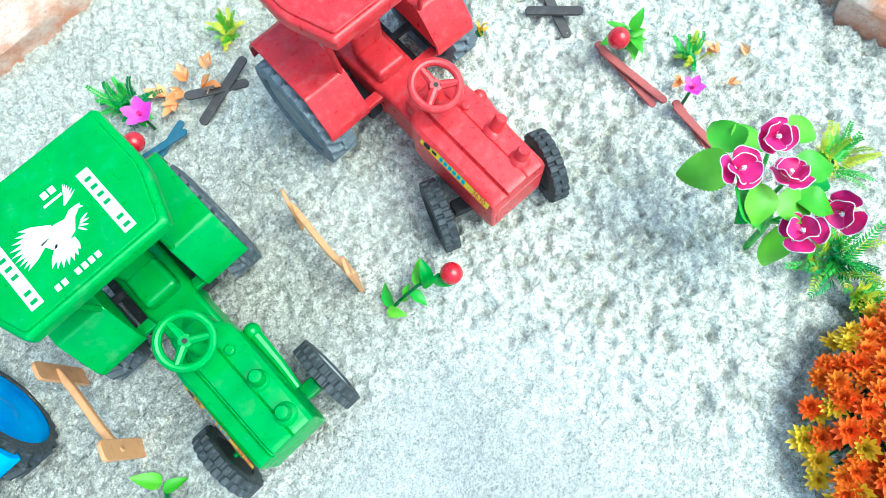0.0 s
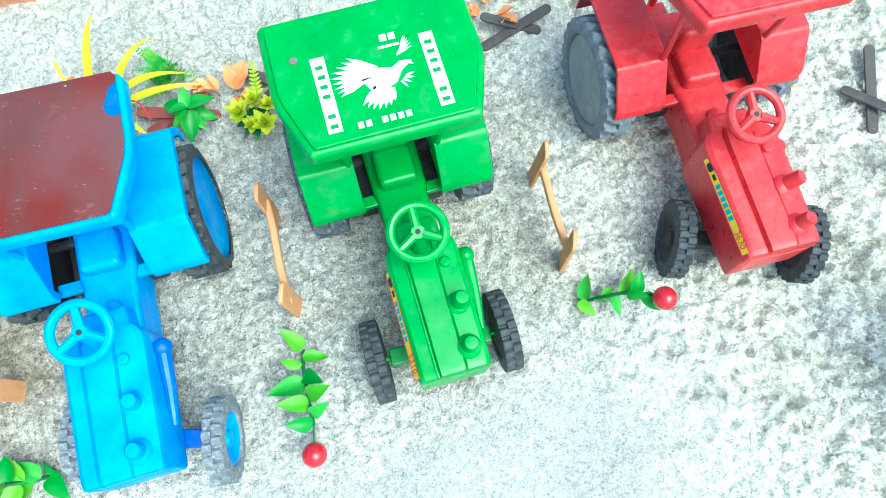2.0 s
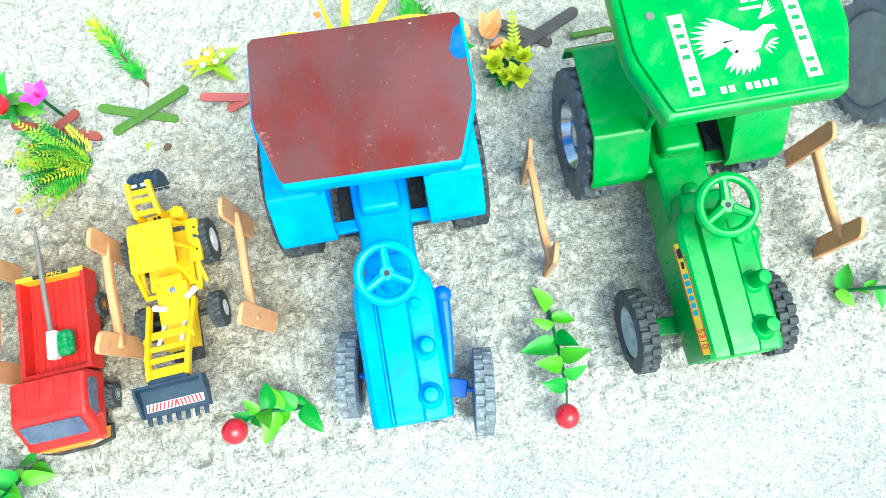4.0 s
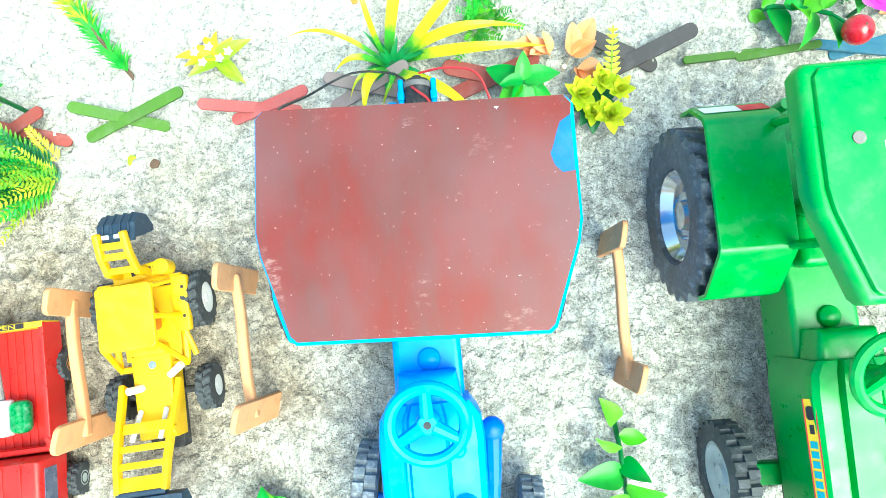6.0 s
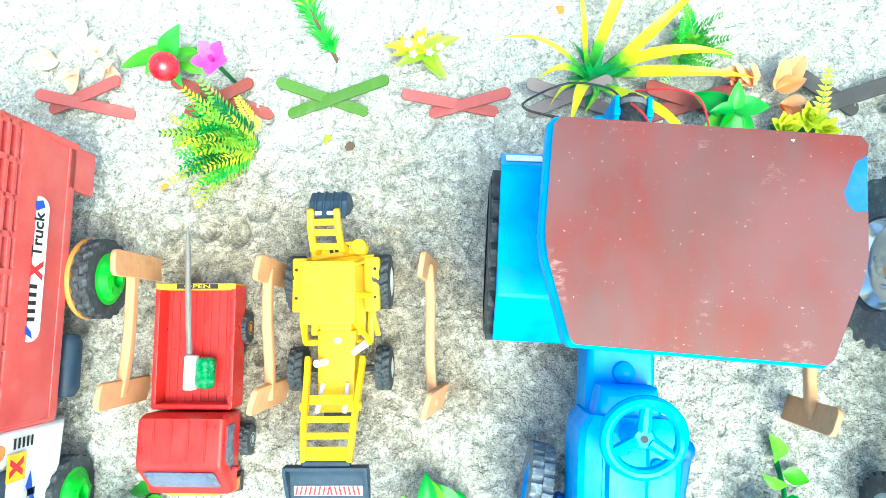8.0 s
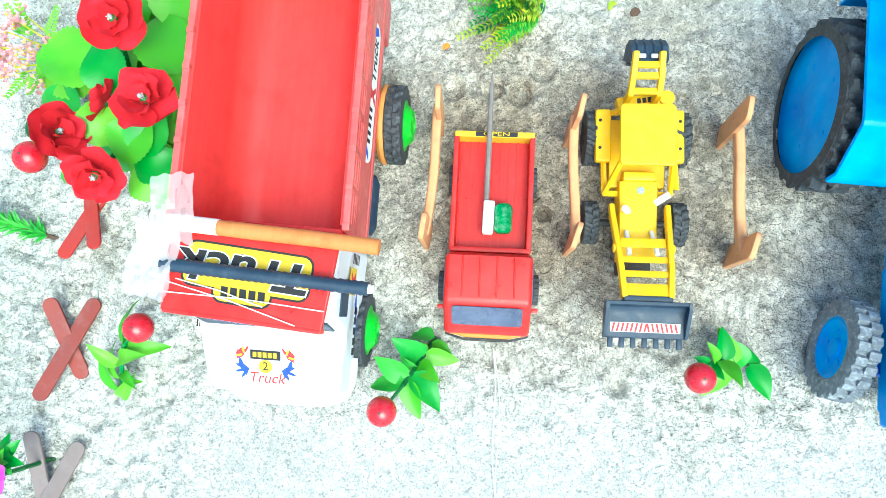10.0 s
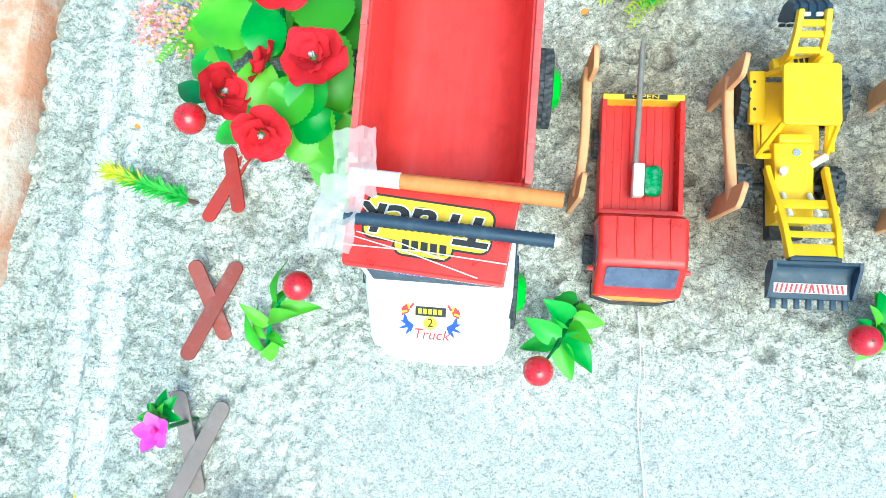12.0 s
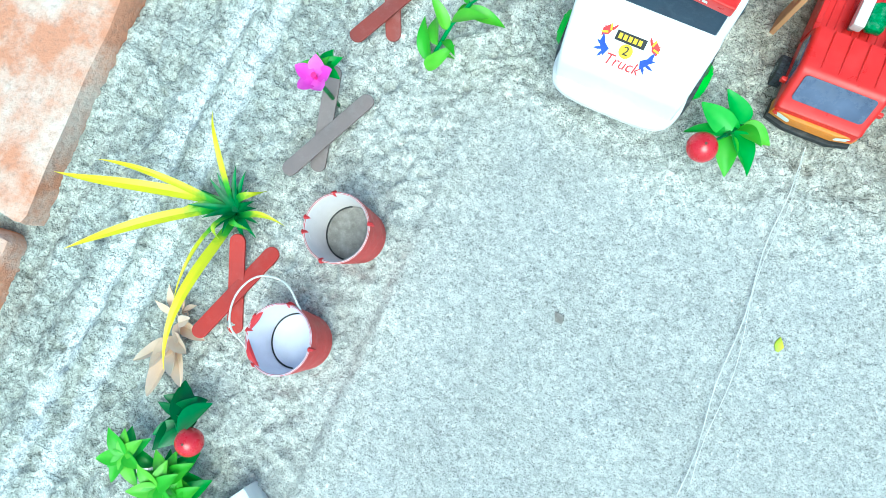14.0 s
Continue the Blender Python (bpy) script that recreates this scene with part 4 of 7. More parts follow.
def quill(x, y, az, ln, w):
    """One feather: a slim pointed shape from x, y towards az."""
    c, s = math.cos(radians(az)), math.sin(radians(az))
    return [(x - s * w * 0.5, y + c * w * 0.5), (x + c * ln * 0.6 - s * w * 0.55, y + s * ln * 0.6 + c * w * 0.55), (x + c * ln, y + s * ln), (x + c * ln * 0.6 + s * w * 0.55, y + s * ln * 0.6 - c * w * 0.55), (x + s * w * 0.5, y - c * w * 0.5)]


for k in range(9):
    emblem.append(quill(-0.55 + 0.07 * k, 15.35 + 0.05 * k, 204 - 7.5 * k, 1.7 + 0.1 * min(k, 4) - 0.14 * max(0, k - 5), 0.27))
for k in range(7):
    emblem.append(quill(-0.25 + 0.12 * k, 14.75 - 0.04 * k, 222 + 7.5 * k, 1.25 + 0.1 * k - 0.03 * k * k, 0.25))
emblem.append([(-0.9, 15.3), (-0.6, 14.7), (0.1, 14.45), (0.8, 14.75), (1.2, 15.35), (1.62, 15.62), (1.55, 15.85), (1.2, 15.88), (0.75, 15.62), (0.2, 15.75), (-0.4, 15.75)])
emblem.append([(1.5, 15.86), (1.62, 15.6), (1.85, 15.52), (1.74, 15.72), (1.8, 15.8)])
for k in range(4):
    emblem.append(quill(1.0 + 0.1 * k, 14.75 + 0.08 * k, 300 + 24 * k, 0.5, 0.10))
for k in range(6):
    emblem.append(quill(1.15 + 0.06 * k, 16.25 + 0.07 * k, 20 + 9 * k, 0.95 - 0.04 * k, 0.10))
decal("emblem", [[(px - 0.05, 15.3 + 1.0 * (py - 15.3)) for px, py in o] for o in emblem], STICKER, green_roof, xf(0, 0, 14.955), "white winged emblem as a plain shape")
decal("lettering", [rect(-1.7 + 0.4 * k, 12.75, -1.42 + 0.4 * k, 13.1) for k in range(7) if k != 2] + [rect(0.5 + 0.45 * k, 17.2, 0.85 + 0.45 * k, 17.6) for k in range(2)] + [rect(0.3, 16.8, 1.4, 16.95)],
      STICKER, green_roof, xf(0, 0, 14.955), "white bars of lettering")
bm = bmesh.new()
cyl(bm, (-3.95, 17.3, 14.6), (-3.95, 17.3, 15.0), 0.22, n=10)
part("canopy_rivet", bm, STEEL, green_roof)

# ---- toy tipper truck ----
TX, TY = -4.5, 0.42


def tipper_truck():
    t = thing("toy_truck", TX, TY, -0.2, "red and white plastic toy tipper truck, empty open load box", "toy truck")
    # load box: floor, four walls with pierced rails
    bm = bmesh.new()
    box(bm, (0, 15.5, 4.7), (6.8, 13.9, 0.5), 0.1)
    part("load_bed", bm, TRUCKRED, t)
    bm = bmesh.new()
    u = [(3.76, 10.2), (3.66, 10.2), (3.36, 6.9)] + [(1.6 + 1.74 * math.cos(radians(a)), 6.76 + 1.74 * math.sin(radians(a))) for a in range(0, -91, -10)]
    v = [(-x, z) for x, z in u[::-1]]
    prism(bm, [(x, z) for x, z in u + v] + [(-3.3, 4.96), (3.3, 4.96)], -22.3, -8.7, 0, Matrix(((1, 0, 0, 0), (0, 0, -1, 0), (0, 1, 0, 0), (0, 0, 0, 1))))
    part("liner", bm, BED_RED, t, "smooth streaked red inside of the load box")
    for s in (-1, 1):
        bm = bmesh.new()
        box(bm, (s * 3.95, 15.5, 6.4), (0.35, 14.1, 4.4), 0.1)
        for z in (8.95, 9.6, 10.25):
            box(bm, (s * 3.95, 15.5, z), (0.34, 14.1, 0.28), 0.06)
        for k in range(9):
            box(bm, (s * 3.95, 8.65 + k * 1.71, 9.5), (0.34, 0.3, 1.9), 0.05)
        box(bm, (s * 4.05, 15.5, 4.4), (0.3, 14.2, 0.7), 0.1)
        box(bm, (s * 4.0, 21.4, 3.4), (0.4, 2.4, 2.6), 0.1)
        for v in bm.verts:
            v.co.x -= s * 0.075 * max(0.0, 10.4 - v.co.z)
        wall = part("side_wall", bm, TRUCKPINK, t, "pinkish red side wall with pierced rails")
        m = xf(s * 3.886, 15.8, 6.95, 0, -4.3 * s, 0) @ xf(0, 0, 0, 90, 0, 90 * s) @ Matrix.Diagonal((0.82, 0.9, 1, 1))
        stk = decal("sticker", [rounded(-4.3, -0.75, 4.3, 0.75, 0.72)], STICKER, wall, m, "white oval sticker")
        letters("Truck", 1.1, INK, stk, xf(2.0, -0.05, 0.02), bold=0.02)
        decal("lettering", [rect(-3.1 + 0.48 * k, -0.28, -2.86 + 0.48 * k, 0.28) for k in range(5)], INK, stk, xf(0, 0, 0.012), "dark bars of lettering")
        decal("mark", [[(-0.6, -0.6), (-0.25, -0.6), (0.6, 0.6), (0.25, 0.6)], [(-0.6, 0.6), (-0.25, 0.6), (0.6, -0.6), (0.25, -0.6)]], INK_RED, stk, xf(-0.1, 0, 0.016), "red cross mark")
        decal("flash", [[(-4.1, -0.2), (-3.7, 0.5), (-3.3, 0.3), (-3.7, -0.1)], [(3.4, 0.2), (3.9, 0.5), (4.1, -0.2), (3.7, -0.4)]], INK_BLUE, stk, xf(0, 0, 0.016))
    bm = bmesh.new()
    box(bm, (0, 8.4, 6.2), (7.5, 0.3, 4.0), 0.1)
    part("front_wall", bm, TRUCKPINK, t)
    bm = bmesh.new()
    box(bm, (0, 22.5, 7.1), (7.8, 0.35, 5.9), 0.1)
    part("tailgate", bm, TRUCKPINK, t)
    # cab, bonnet, bumper
    bm = bmesh.new()
    prism(bm, [(-8.2, 3.0), (-8.2, 9.6), (-5.0, 9.6), (-4.5, 9.2), (-4.05, 7.15), (-3.6, 6.95), (-1.2, 6.15), (-0.75, 5.5), (-0.7, 3.0)], -3.6, 3.6, 0.28,
          Matrix(((0, 0, 1, 0), (-1, 0, 0, 0), (0, 1, 0, 0), (0, 0, 0, 1))), 3)
    for v in bm.verts:
        v.co.x *= 1 - 0.10 * smooth(3.2, 0.7, v.co.y)
    part("cab", bm, WHITE, t, "glossy white cab and bonnet")
    bm = bmesh.new()
    box(bm, (0, 4.24, 8.1), (6.3, 0.12, 1.7), 0.05, 1, xf(0, 4.24, 8.1, -12) @ xf(0, -4.24, -8.1))
    part("windscreen", bm, NAVY, t)
    for s in (-1, 1):
        bm = bmesh.new()
        box(bm, (s * 3.62, 5.6, 8.0), (0.1, 1.7, 1.4), 0.04, 1)
        part("side_window", bm, NAVY, t)
        dm = xf(s * 3.68, 5.8, 6.2, 90, 0, 90 * s)
        st = decal("door_sticker", [rect(0.0, -0.1, 1.3, 1.2)], STRIPE_YELLOW, t, dm, "yellow sticker")
        decal("mark", [[(0.2, 0.1), (0.5, 0.1), (1.1, 1.0), (0.8, 1.0)], [(0.2, 1.0), (0.5, 1.0), (1.1, 0.1), (0.8, 0.1)]], INK_RED, st, xf(0, 0, 0.012))
        decal("lettering", [rect(-2.9 + 0.5 * k, -0.9, -2.55 + 0.5 * k, -0.35) for k in range(5)] + [rect(1.5, -0.5 + 0.3 * k, 2.0, -0.35 + 0.3 * k) for k in range(5)], INK, st, xf(0, 0, 0.004), "black bars of lettering")
        decal("flash", [[(-2.0, -1.2), (-0.4, -0.2), (0.3, -0.5), (-0.5, -0.7)]], INK_BLUE, st, xf(0, 0, 0.004))
    bm = bmesh.new()
    pts = [(-3.05, 2.6, 3.4), (-3.08, 1.7, 3.4), (-2.95, 1.1, 3.4), (-2.6, 0.65, 3.4), (-1.4, 0.45, 3.4), (1.4, 0.45, 3.4), (2.6, 0.65, 3.4), (2.95, 1.1, 3.4), (3.08, 1.7, 3.4), (3.05, 2.6, 3.4)]
    tube(bm, curve(pts, 3), 0.5, 10)
    part("bumper", bm, WHITE, t)
    # bonnet print: a dark name bar, a ring with the figure 2, the word below, two blue flashes
    m = xf(-0.3, 2.2, 6.49, 18.4, 0, 0) @ xf(0, 0, 0.02)
    prn = decal("bonnet_print", [rect(-0.75, 0.25, 0.75, 0.72)], INK, t, m, "printed sign in black, blue, red and yellow")
    decal("lettering", [rect(-0.62 + 0.25 * k, 0.36, -0.44 + 0.25 * k, 0.62) for k in range(5)], STRIPE_YELLOW, prn, xf(0, 0, 0.012), "yellow bars of lettering")
    decal("disc", [[(0.34 * math.cos(k * 0.35), -0.1 + 0.34 * math.sin(k * 0.35)) for k in range(18)]], STRIPE_YELLOW, prn, xf(0, 0, 0.0))
    letters("2", 0.6, INK, prn, xf(0, -0.1, 0.02), "figure")
    letters("Truck", 0.75, INK_RED, prn, xf(0.05, -0.7, 0.02), "word", shear=0.2)
    for s in (-1, 1):
        for k in range(4):
            decal("feather", [quill(s * (0.95 + 0.05 * k), -0.35 + 0.06 * k, 90 - s * (150 - 42 * k), 0.5 + 0.08 * (k % 2), 0.12)], INK_BLUE, prn, xf(0, 0, 0.006))
            decal("feather", [quill(s * (1.15 - 0.05 * k), 0.45 + 0.05 * k, 90 - s * (105 - 45 * k), 0.38, 0.10)], INK_RED if k % 2 else STRIPE_YELLOW, prn, xf(0, 0, 0.006))
        decal("flash", [[(s * 0.95, -0.65), (s * 1.35, -0.1), (s * 1.3, 0.3), (s * 1.15, 0.0), (s * 0.8, -0.25)]], INK_BLUE, prn, Matrix())
        decal("crest", [[(s * 1.1, 0.35), (s * 1.4, 0.2), (s * 1.45, 0.55), (s * 1.2, 0.8), (s * 0.95, 0.7)]], INK_RED, prn, Matrix())
    # sun visor over the cab with its name sticker
    bm = bmesh.new()
    prism(bm, [(-4.05, 4.55), (3.2, 4.05), (3.75, 8.55), (-4.0, 8.7)], 9.75, 10.05, 0.1)
    box(bm, (-0.4, 4.3, 9.7), (7.2, 0.25, 0.7), 0.08, 2, xf(-0.4, 4.3, 9.7, 0, 0, -4) @ xf(0.4, -4.3, -9.7))
    visor = part("visor", bm, TRUCKRED, t, "red plate over the cab")
    m = xf(-0.35, 6.2, 10.06, 0, 0, 175)
    # the name sticker follows its letters: a black rim, a yellow ground, then the word in black edged in white
    for lift, (x0, y0, x1, y1) in ((0.002, (-1.25, 0.3, 1.3, 1.2)), (0.0, (-2.85, -1.2, 2.8, 0.66))):
        decal("sticker_outline", [rounded(x0 - 0.1, y0 - 0.1, x1 + 0.1, y1 + 0.1, 0.5)], INK, visor, m @ xf(0, 0, lift - 0.014), "black sticker outline")
        stk = decal("name_sticker", [rounded(x0, y0, x1, y1, 0.42)], STRIPE_YELLOW, visor, m @ xf(0, 0, lift), "yellow name sticker")
    letters("Truck", 1.8, STICKER, stk, xf(0.02, -0.28, 0.016) @ Matrix.Diagonal((1.38, 1, 1, 1)), "outline", shear=0.15, bold=0.1)
    letters("Truck", 1.8, INK, stk, xf(0.02, -0.28, 0.026) @ Matrix.Diagonal((1.38, 1, 1, 1)), "word", shear=0.15, bold=0.05)
    decal("lettering", [[(x + 0.05, 0.56), (x + 0.36, 0.56), (x + 0.31, 1.02), (x, 1.02)] for x in (-1.05, -0.63, -0.21, 0.21, 0.63)], INK, stk, xf(0, 0, 0.016), "black bars of lettering")
    band = decal("front_band", [rounded(-1.5, -0.2, 0.3, 0.2, 0.18)], INK_BLUE, visor, xf(-0.4, 4.3, 9.7, 0, 0, -4) @ xf(0, -0.13, 0, 90), "blue printed band")
    for k in range(5):
        decal("lettering", [rect(-1.3 + 0.3 * k, -0.1, -1.1 + 0.3 * k, 0.1)], STICKER, band, xf(0, 0, 0.012), "white bar of lettering")
    for k in range(6):
        decal("lettering", [rect(0.6 + 0.32 * k, -0.08, 0.84 + 0.32 * k, 0.08)], STICKER, visor, xf(-0.4, 4.3, 9.7, 0, 0, -4) @ xf(0, -0.13, 0, 90), "white bar of lettering")
    # chassis and wheels
    bm = bmesh.new()
    box(bm, (0, 11.5, 3.2), (4.2, 20.5, 1.4), 0.2)
    part("chassis", bm, DARK, t)
    for s in (-1, 1):
        bm = bmesh.new()
        lathe(bm, [(0, -1.7), (0.5, -1.65), (0.72, -1.2), (0.72, 1.2), (0.5, 1.65), (0, 1.7)], 18, xf(s * 3.1, 10.9, 2.6, 90))
        part("fuel_tank", bm, NAVY, t)
        wheel("rear_wheel", t, xf(s * 4.5, 15.6, 2.25), 2.1, 1.0, 1.35, 18, TYRE, LIME, s, -0.35, "black tyre with a lime green hub", 0.11, 0.2, 1.0)
        bm = bmesh.new()
        lathe(bm, [(1.3, -0.2), (2.1, -0.2), (2.25, 0), (2.2, 0.2), (1.3, 0.2), (1.3, -0.2)], 32, xf(s * 3.82, 15.6, 2.25, 0, 90, 0))
        part("inner_ring", bm, ORANGE_TYRE, t, "orange inner tyre wall")
        wheel("front_wheel", t, xf(s * 3.35, 4.1, 2.1), 1.92, 0.95, 1.3, 18, TYRE, LIME, s, -0.35, "black tyre with a lime green hub", 0.11, 0.2, 1.0)
    return t


tipper_truck()

# two rods taped across the cab roof, and thread wound over the visor
bm = bmesh.new()
tube(bm, [(-4.4, 0.25, 0), (-1, 0.06, 0), (2, -0.1, 0), (4.9, -0.3, 0)], [0.32, 0.36, 0.36, 0.35], 12)
rod = solid("wooden_rod", bm, ROD, -3.92, 8.52, 10.22, "orange-brown wooden rod taped across the truck roof", "stick")
bm = bmesh.new()
tube(bm, [(-4.45, 0.27, 0), (-2.2, 0.14, 0)], 0.375, 12)
part("bare_end", bm, WHITE, rod, "white end wrapped in tape")
bm = bmesh.new()
tube(bm, [(-4.4 + 9.1 * k / 60, 0.25 - 0.5 * k / 60, 0) for k in range(61)], [0.28 if k % 2 else 0.32 for k in range(61)], 14)
pen = solid("black_rod", bm, NAVY, -4.01, 6.67, 10.38, "black wound rod lying across the truck roof", "stick")
bm = bmesh.new()
tube(bm, [(4.7, -0.25, 0), (4.95, -0.27, 0)], [0.22, 0.15], 8)
part("frayed_tip", bm, THREAD, pen, "pale frayed tip")
# crumpled sheets of tape: a jagged outline filled with a creased grid
for k, (x, y, hx, hy, turn) in enumerate(((-8.15, 9.3, 0.95, 1.55, 6), (-8.75, 7.0, 1.0, 1.65, -8))):
    bm = bmesh.new()
    cells, rows_ = 14, []
    for j in range(cells + 1):
        row = []
        for i in range(cells + 1):
            u, v = i / cells * 2 - 1, j / cells * 2 - 1
            rag = 1 + 0.16 * noise.noise((u * 2.3 + 9 * k, v * 2.3, 3)) + 0.07 * noise.noise((u * 7, v * 7 + 5 * k, 8))
            crease = 0.30 * abs(noise.noise((u * 1.7 + v + 4 * k, v * 2.2 - u, 1.5))) + 0.12 * abs(noise.noise((u * 5, v * 5 + 2 * k, 6)))
            row.append(bm.verts.new((u * hx * rag, v * hy * rag, crease)))
        rows_.append(row)
    for p, q in zip(rows_, rows_[1:]):
        for i in range(cells):
            bm.faces.new((p[i], p[i + 1], q[i + 1], q[i]))
    solid("clear_tape", bm, TAPE, x, y, 10.5 + 0.06 * k, "crumpled clear tape holding the rods", "tape", rz=turn, group="tape on the truck", angle=20)
for k, (a, b) in enumerate((((-8.65, 5.75), (-1.25, 5.35)), ((-8.55, 6.25), (-2.45, 4.65)), ((-7.95, 6.35), (-3.95, 5.35)))):
    bm = bmesh.new()
    tube(bm, [(0, 0, 0), ((b[0] - a[0]) / 2, (b[1] - a[1]) / 2 + 0.1, 0.04), (b[0] - a[0], b[1] - a[1], 0)], 0.03, 5)
    solid("thread", bm, THREAD, a[0], a[1], 9.93, "white thread wound over the red plate", "thread", group="threads")

# ---- toy pickup ----
def pickup():
    t = thing("toy_pickup", 5.74, 0.42, -0.15, "red plastic toy pickup with an empty ribbed bed", "toy pickup", 1.0)
    bm = bmesh.new()
    box(bm, (0, 12.1, 1.35), (3.9, 6.4, 0.3), 0.05)
    floor_part = part("bed_floor", bm, TRUCKRED, t)
    bm = bmesh.new()
    box(bm, (0, 0, 0), (0.13, 6.3, 0.08))
    rib = mesh_of("rib", bm, TRUCKRED)
    for k in range(9):
        share("rib", rib, floor_part, xf(-1.76 + 0.44 * k, 12.1, 1.52))
    for s in (-1, 1):
        bm = bmesh.new()
        box(bm, (s * 2.08, 12.05, 1.75), (0.28, 6.6, 1.6), 0.07)
        for k in range(3):
            cyl(bm, (s * 2.08, 9.3 + 2.7 * k, 2.5), (s * 2.08, 9.3 + 2.7 * k, 2.6), 0.13, n=8)
        part("bed_side", bm, TRUCKRED, t)
    bm = bmesh.new()
    box(bm, (0, 15.25, 1.8), (4.4, 0.35, 1.55), 0.08)
    gate = part("tailgate", bm, STRIPE_YELLOW, t, "yellow-orange tailgate")
    plate = decal("name_plate", [rect(-1.15, -0.13, 1.15, 0.13)], INK, gate, xf(0.1, 15.25, 2.58), "black name plate")
    letters("OPEN", 0.3, STRIPE_YELLOW, plate, xf(0, 0, 0.02, 0, 0, 0, (1.9, 1, 1)), "word")
    bm = bmesh.new()
    box(bm, (0, 8.85, 1.8), (4.3, 0.3, 1.6), 0.08)
    part("bed_front", bm, TRUCKRED, t)
    prof = [(8.55, 1.2), (8.6, 3.2), (8.4, 3.75), (6.2, 3.85), (5.75, 3.7), (4.75, 2.55), (4.35, 2.3), (4.25, 1.5)]
    YZ = Matrix(((0, 0, 1, 0), (-1, 0, 0, 0), (0, 1, 0, 0), (0, 0, 0, 1)))
    bm = bmesh.new()
    prism(bm, [(-y, z) for y, z in prof], -2.3, 2.3, 0.28, YZ, 3)
    cab = part("cab", bm, TRUCKRED, t, "red ribbed cab")
    bm = bmesh.new()
    box(bm, (0, 0, 0), (0.09, 2.1, 0.07), 0.03, 1)
    rib = mesh_of("rib", bm, TRUCKRED)
    for k in range(4):
        share("rib", rib, cab, xf(-1.35 + 0.9 * k, 7.3, 3.84))
    bm = bmesh.new()
    prism(bm, rounded(-1.85, -0.72, 1.85, 0.72, 0.2), 0, 0.05, 0.02, xf(0, 5.28, 3.22, 49, 0, 0))
    part("windscreen", bm, GLASS_BLUE, t, "tinted windscreen")
    for s in (-1, 1):
        bm = bmesh.new()
        prism(bm, [(-8.0, 2.4), (-8.0, 3.35), (-6.3, 3.45), (-5.5, 2.5)], -0.03, 0.03, 0, xf(s * 2.31, 0, 0) @ YZ)
        part("side_window", bm, GLASS_BLUE, t)
        bm = bmesh.new()
        box(bm, (s * 2.5, 5.7, 2.5), (0.35, 0.25, 0.4), 0.08)
        part("wing_mirror", bm, TRUCKRED, t)
        for y in (6.9, 13.0):
            wheel("wheel", t, xf(s * (2.2 if y > 10 else 2.5), y, 0.78), 0.78, 0.6, 0.5, 14, TYRE, ORANGE_TYRE if y > 10 else PALEDISC, s, 0.05, lug_h=0.07, chevron=0.1, proud=1.0)
    bm = bmesh.new()
    prism(bm, [(-2.3, 5.0), (-2.25, 4.35), (-1.2, 4.1), (1.2, 4.1), (2.25, 4.35), (2.3, 5.0)], 1.0, 1.95, 0.15)
    part("front_panel", bm, STRIPE_ORANGE, t, "orange lower nose")
    bm = bmesh.new()
    prism(bm, [(-2.3, 5.2), (-2.3, 4.2), (-1.2, 3.9), (1.2, 3.9), (2.3, 4.2), (2.3, 5.2)], 0.55, 1.0, 0.1)
    part("bumper", bm, DARK, t)
    for s in (-1, 1):
        decal("headlight", [rounded(-0.4, -0.2, 0.4, 0.2, 0.15)], STICKER, t, xf(s * 1.6, 4.19, 1.6, 90, 0, 15 * s), "pale headlight")
    return t


pickup()
# toy shovel lying in the bed, its handle over the tailgate
sp = thing("toy_shovel", 5.4, 9.95, 1.75, "small shovel with a steel shaft and a green and white head", "shovel")
bm = bmesh.new()
tube(bm, [(-0.15, 0.2, 0.1), (-0.2, 5.0, 0.9), (-0.25, 8.0, 1.25), (-0.25, 8.9, 1.35)], [0.16, 0.16, 0.14, 0.04], 10)
part("shaft", bm, STEEL, sp)
bm = bmesh.new()
box(bm, (0.0, 1.1, 0.45), (0.62, 1.85, 0.7), 0.12, 2)
part("socket", bm, WHITE, sp, "white socket")
bm = bmesh.new()
prism(bm, rounded(0.3, 0.25, 1.3, 1.95, 0.35), 0.15, 0.75, 0.2)
for v in bm.verts:
    v.co.z += 0.08 * math.sin(v.co.x * 9)
part("blade", bm, paint("green_foil", (0.01, 0.28, 0.07), (0.01, 0.12, 0.04), 0.2, 0.3, 180, dustcol=(0.7, 0.8, 0.75)), sp, "shiny green blade")

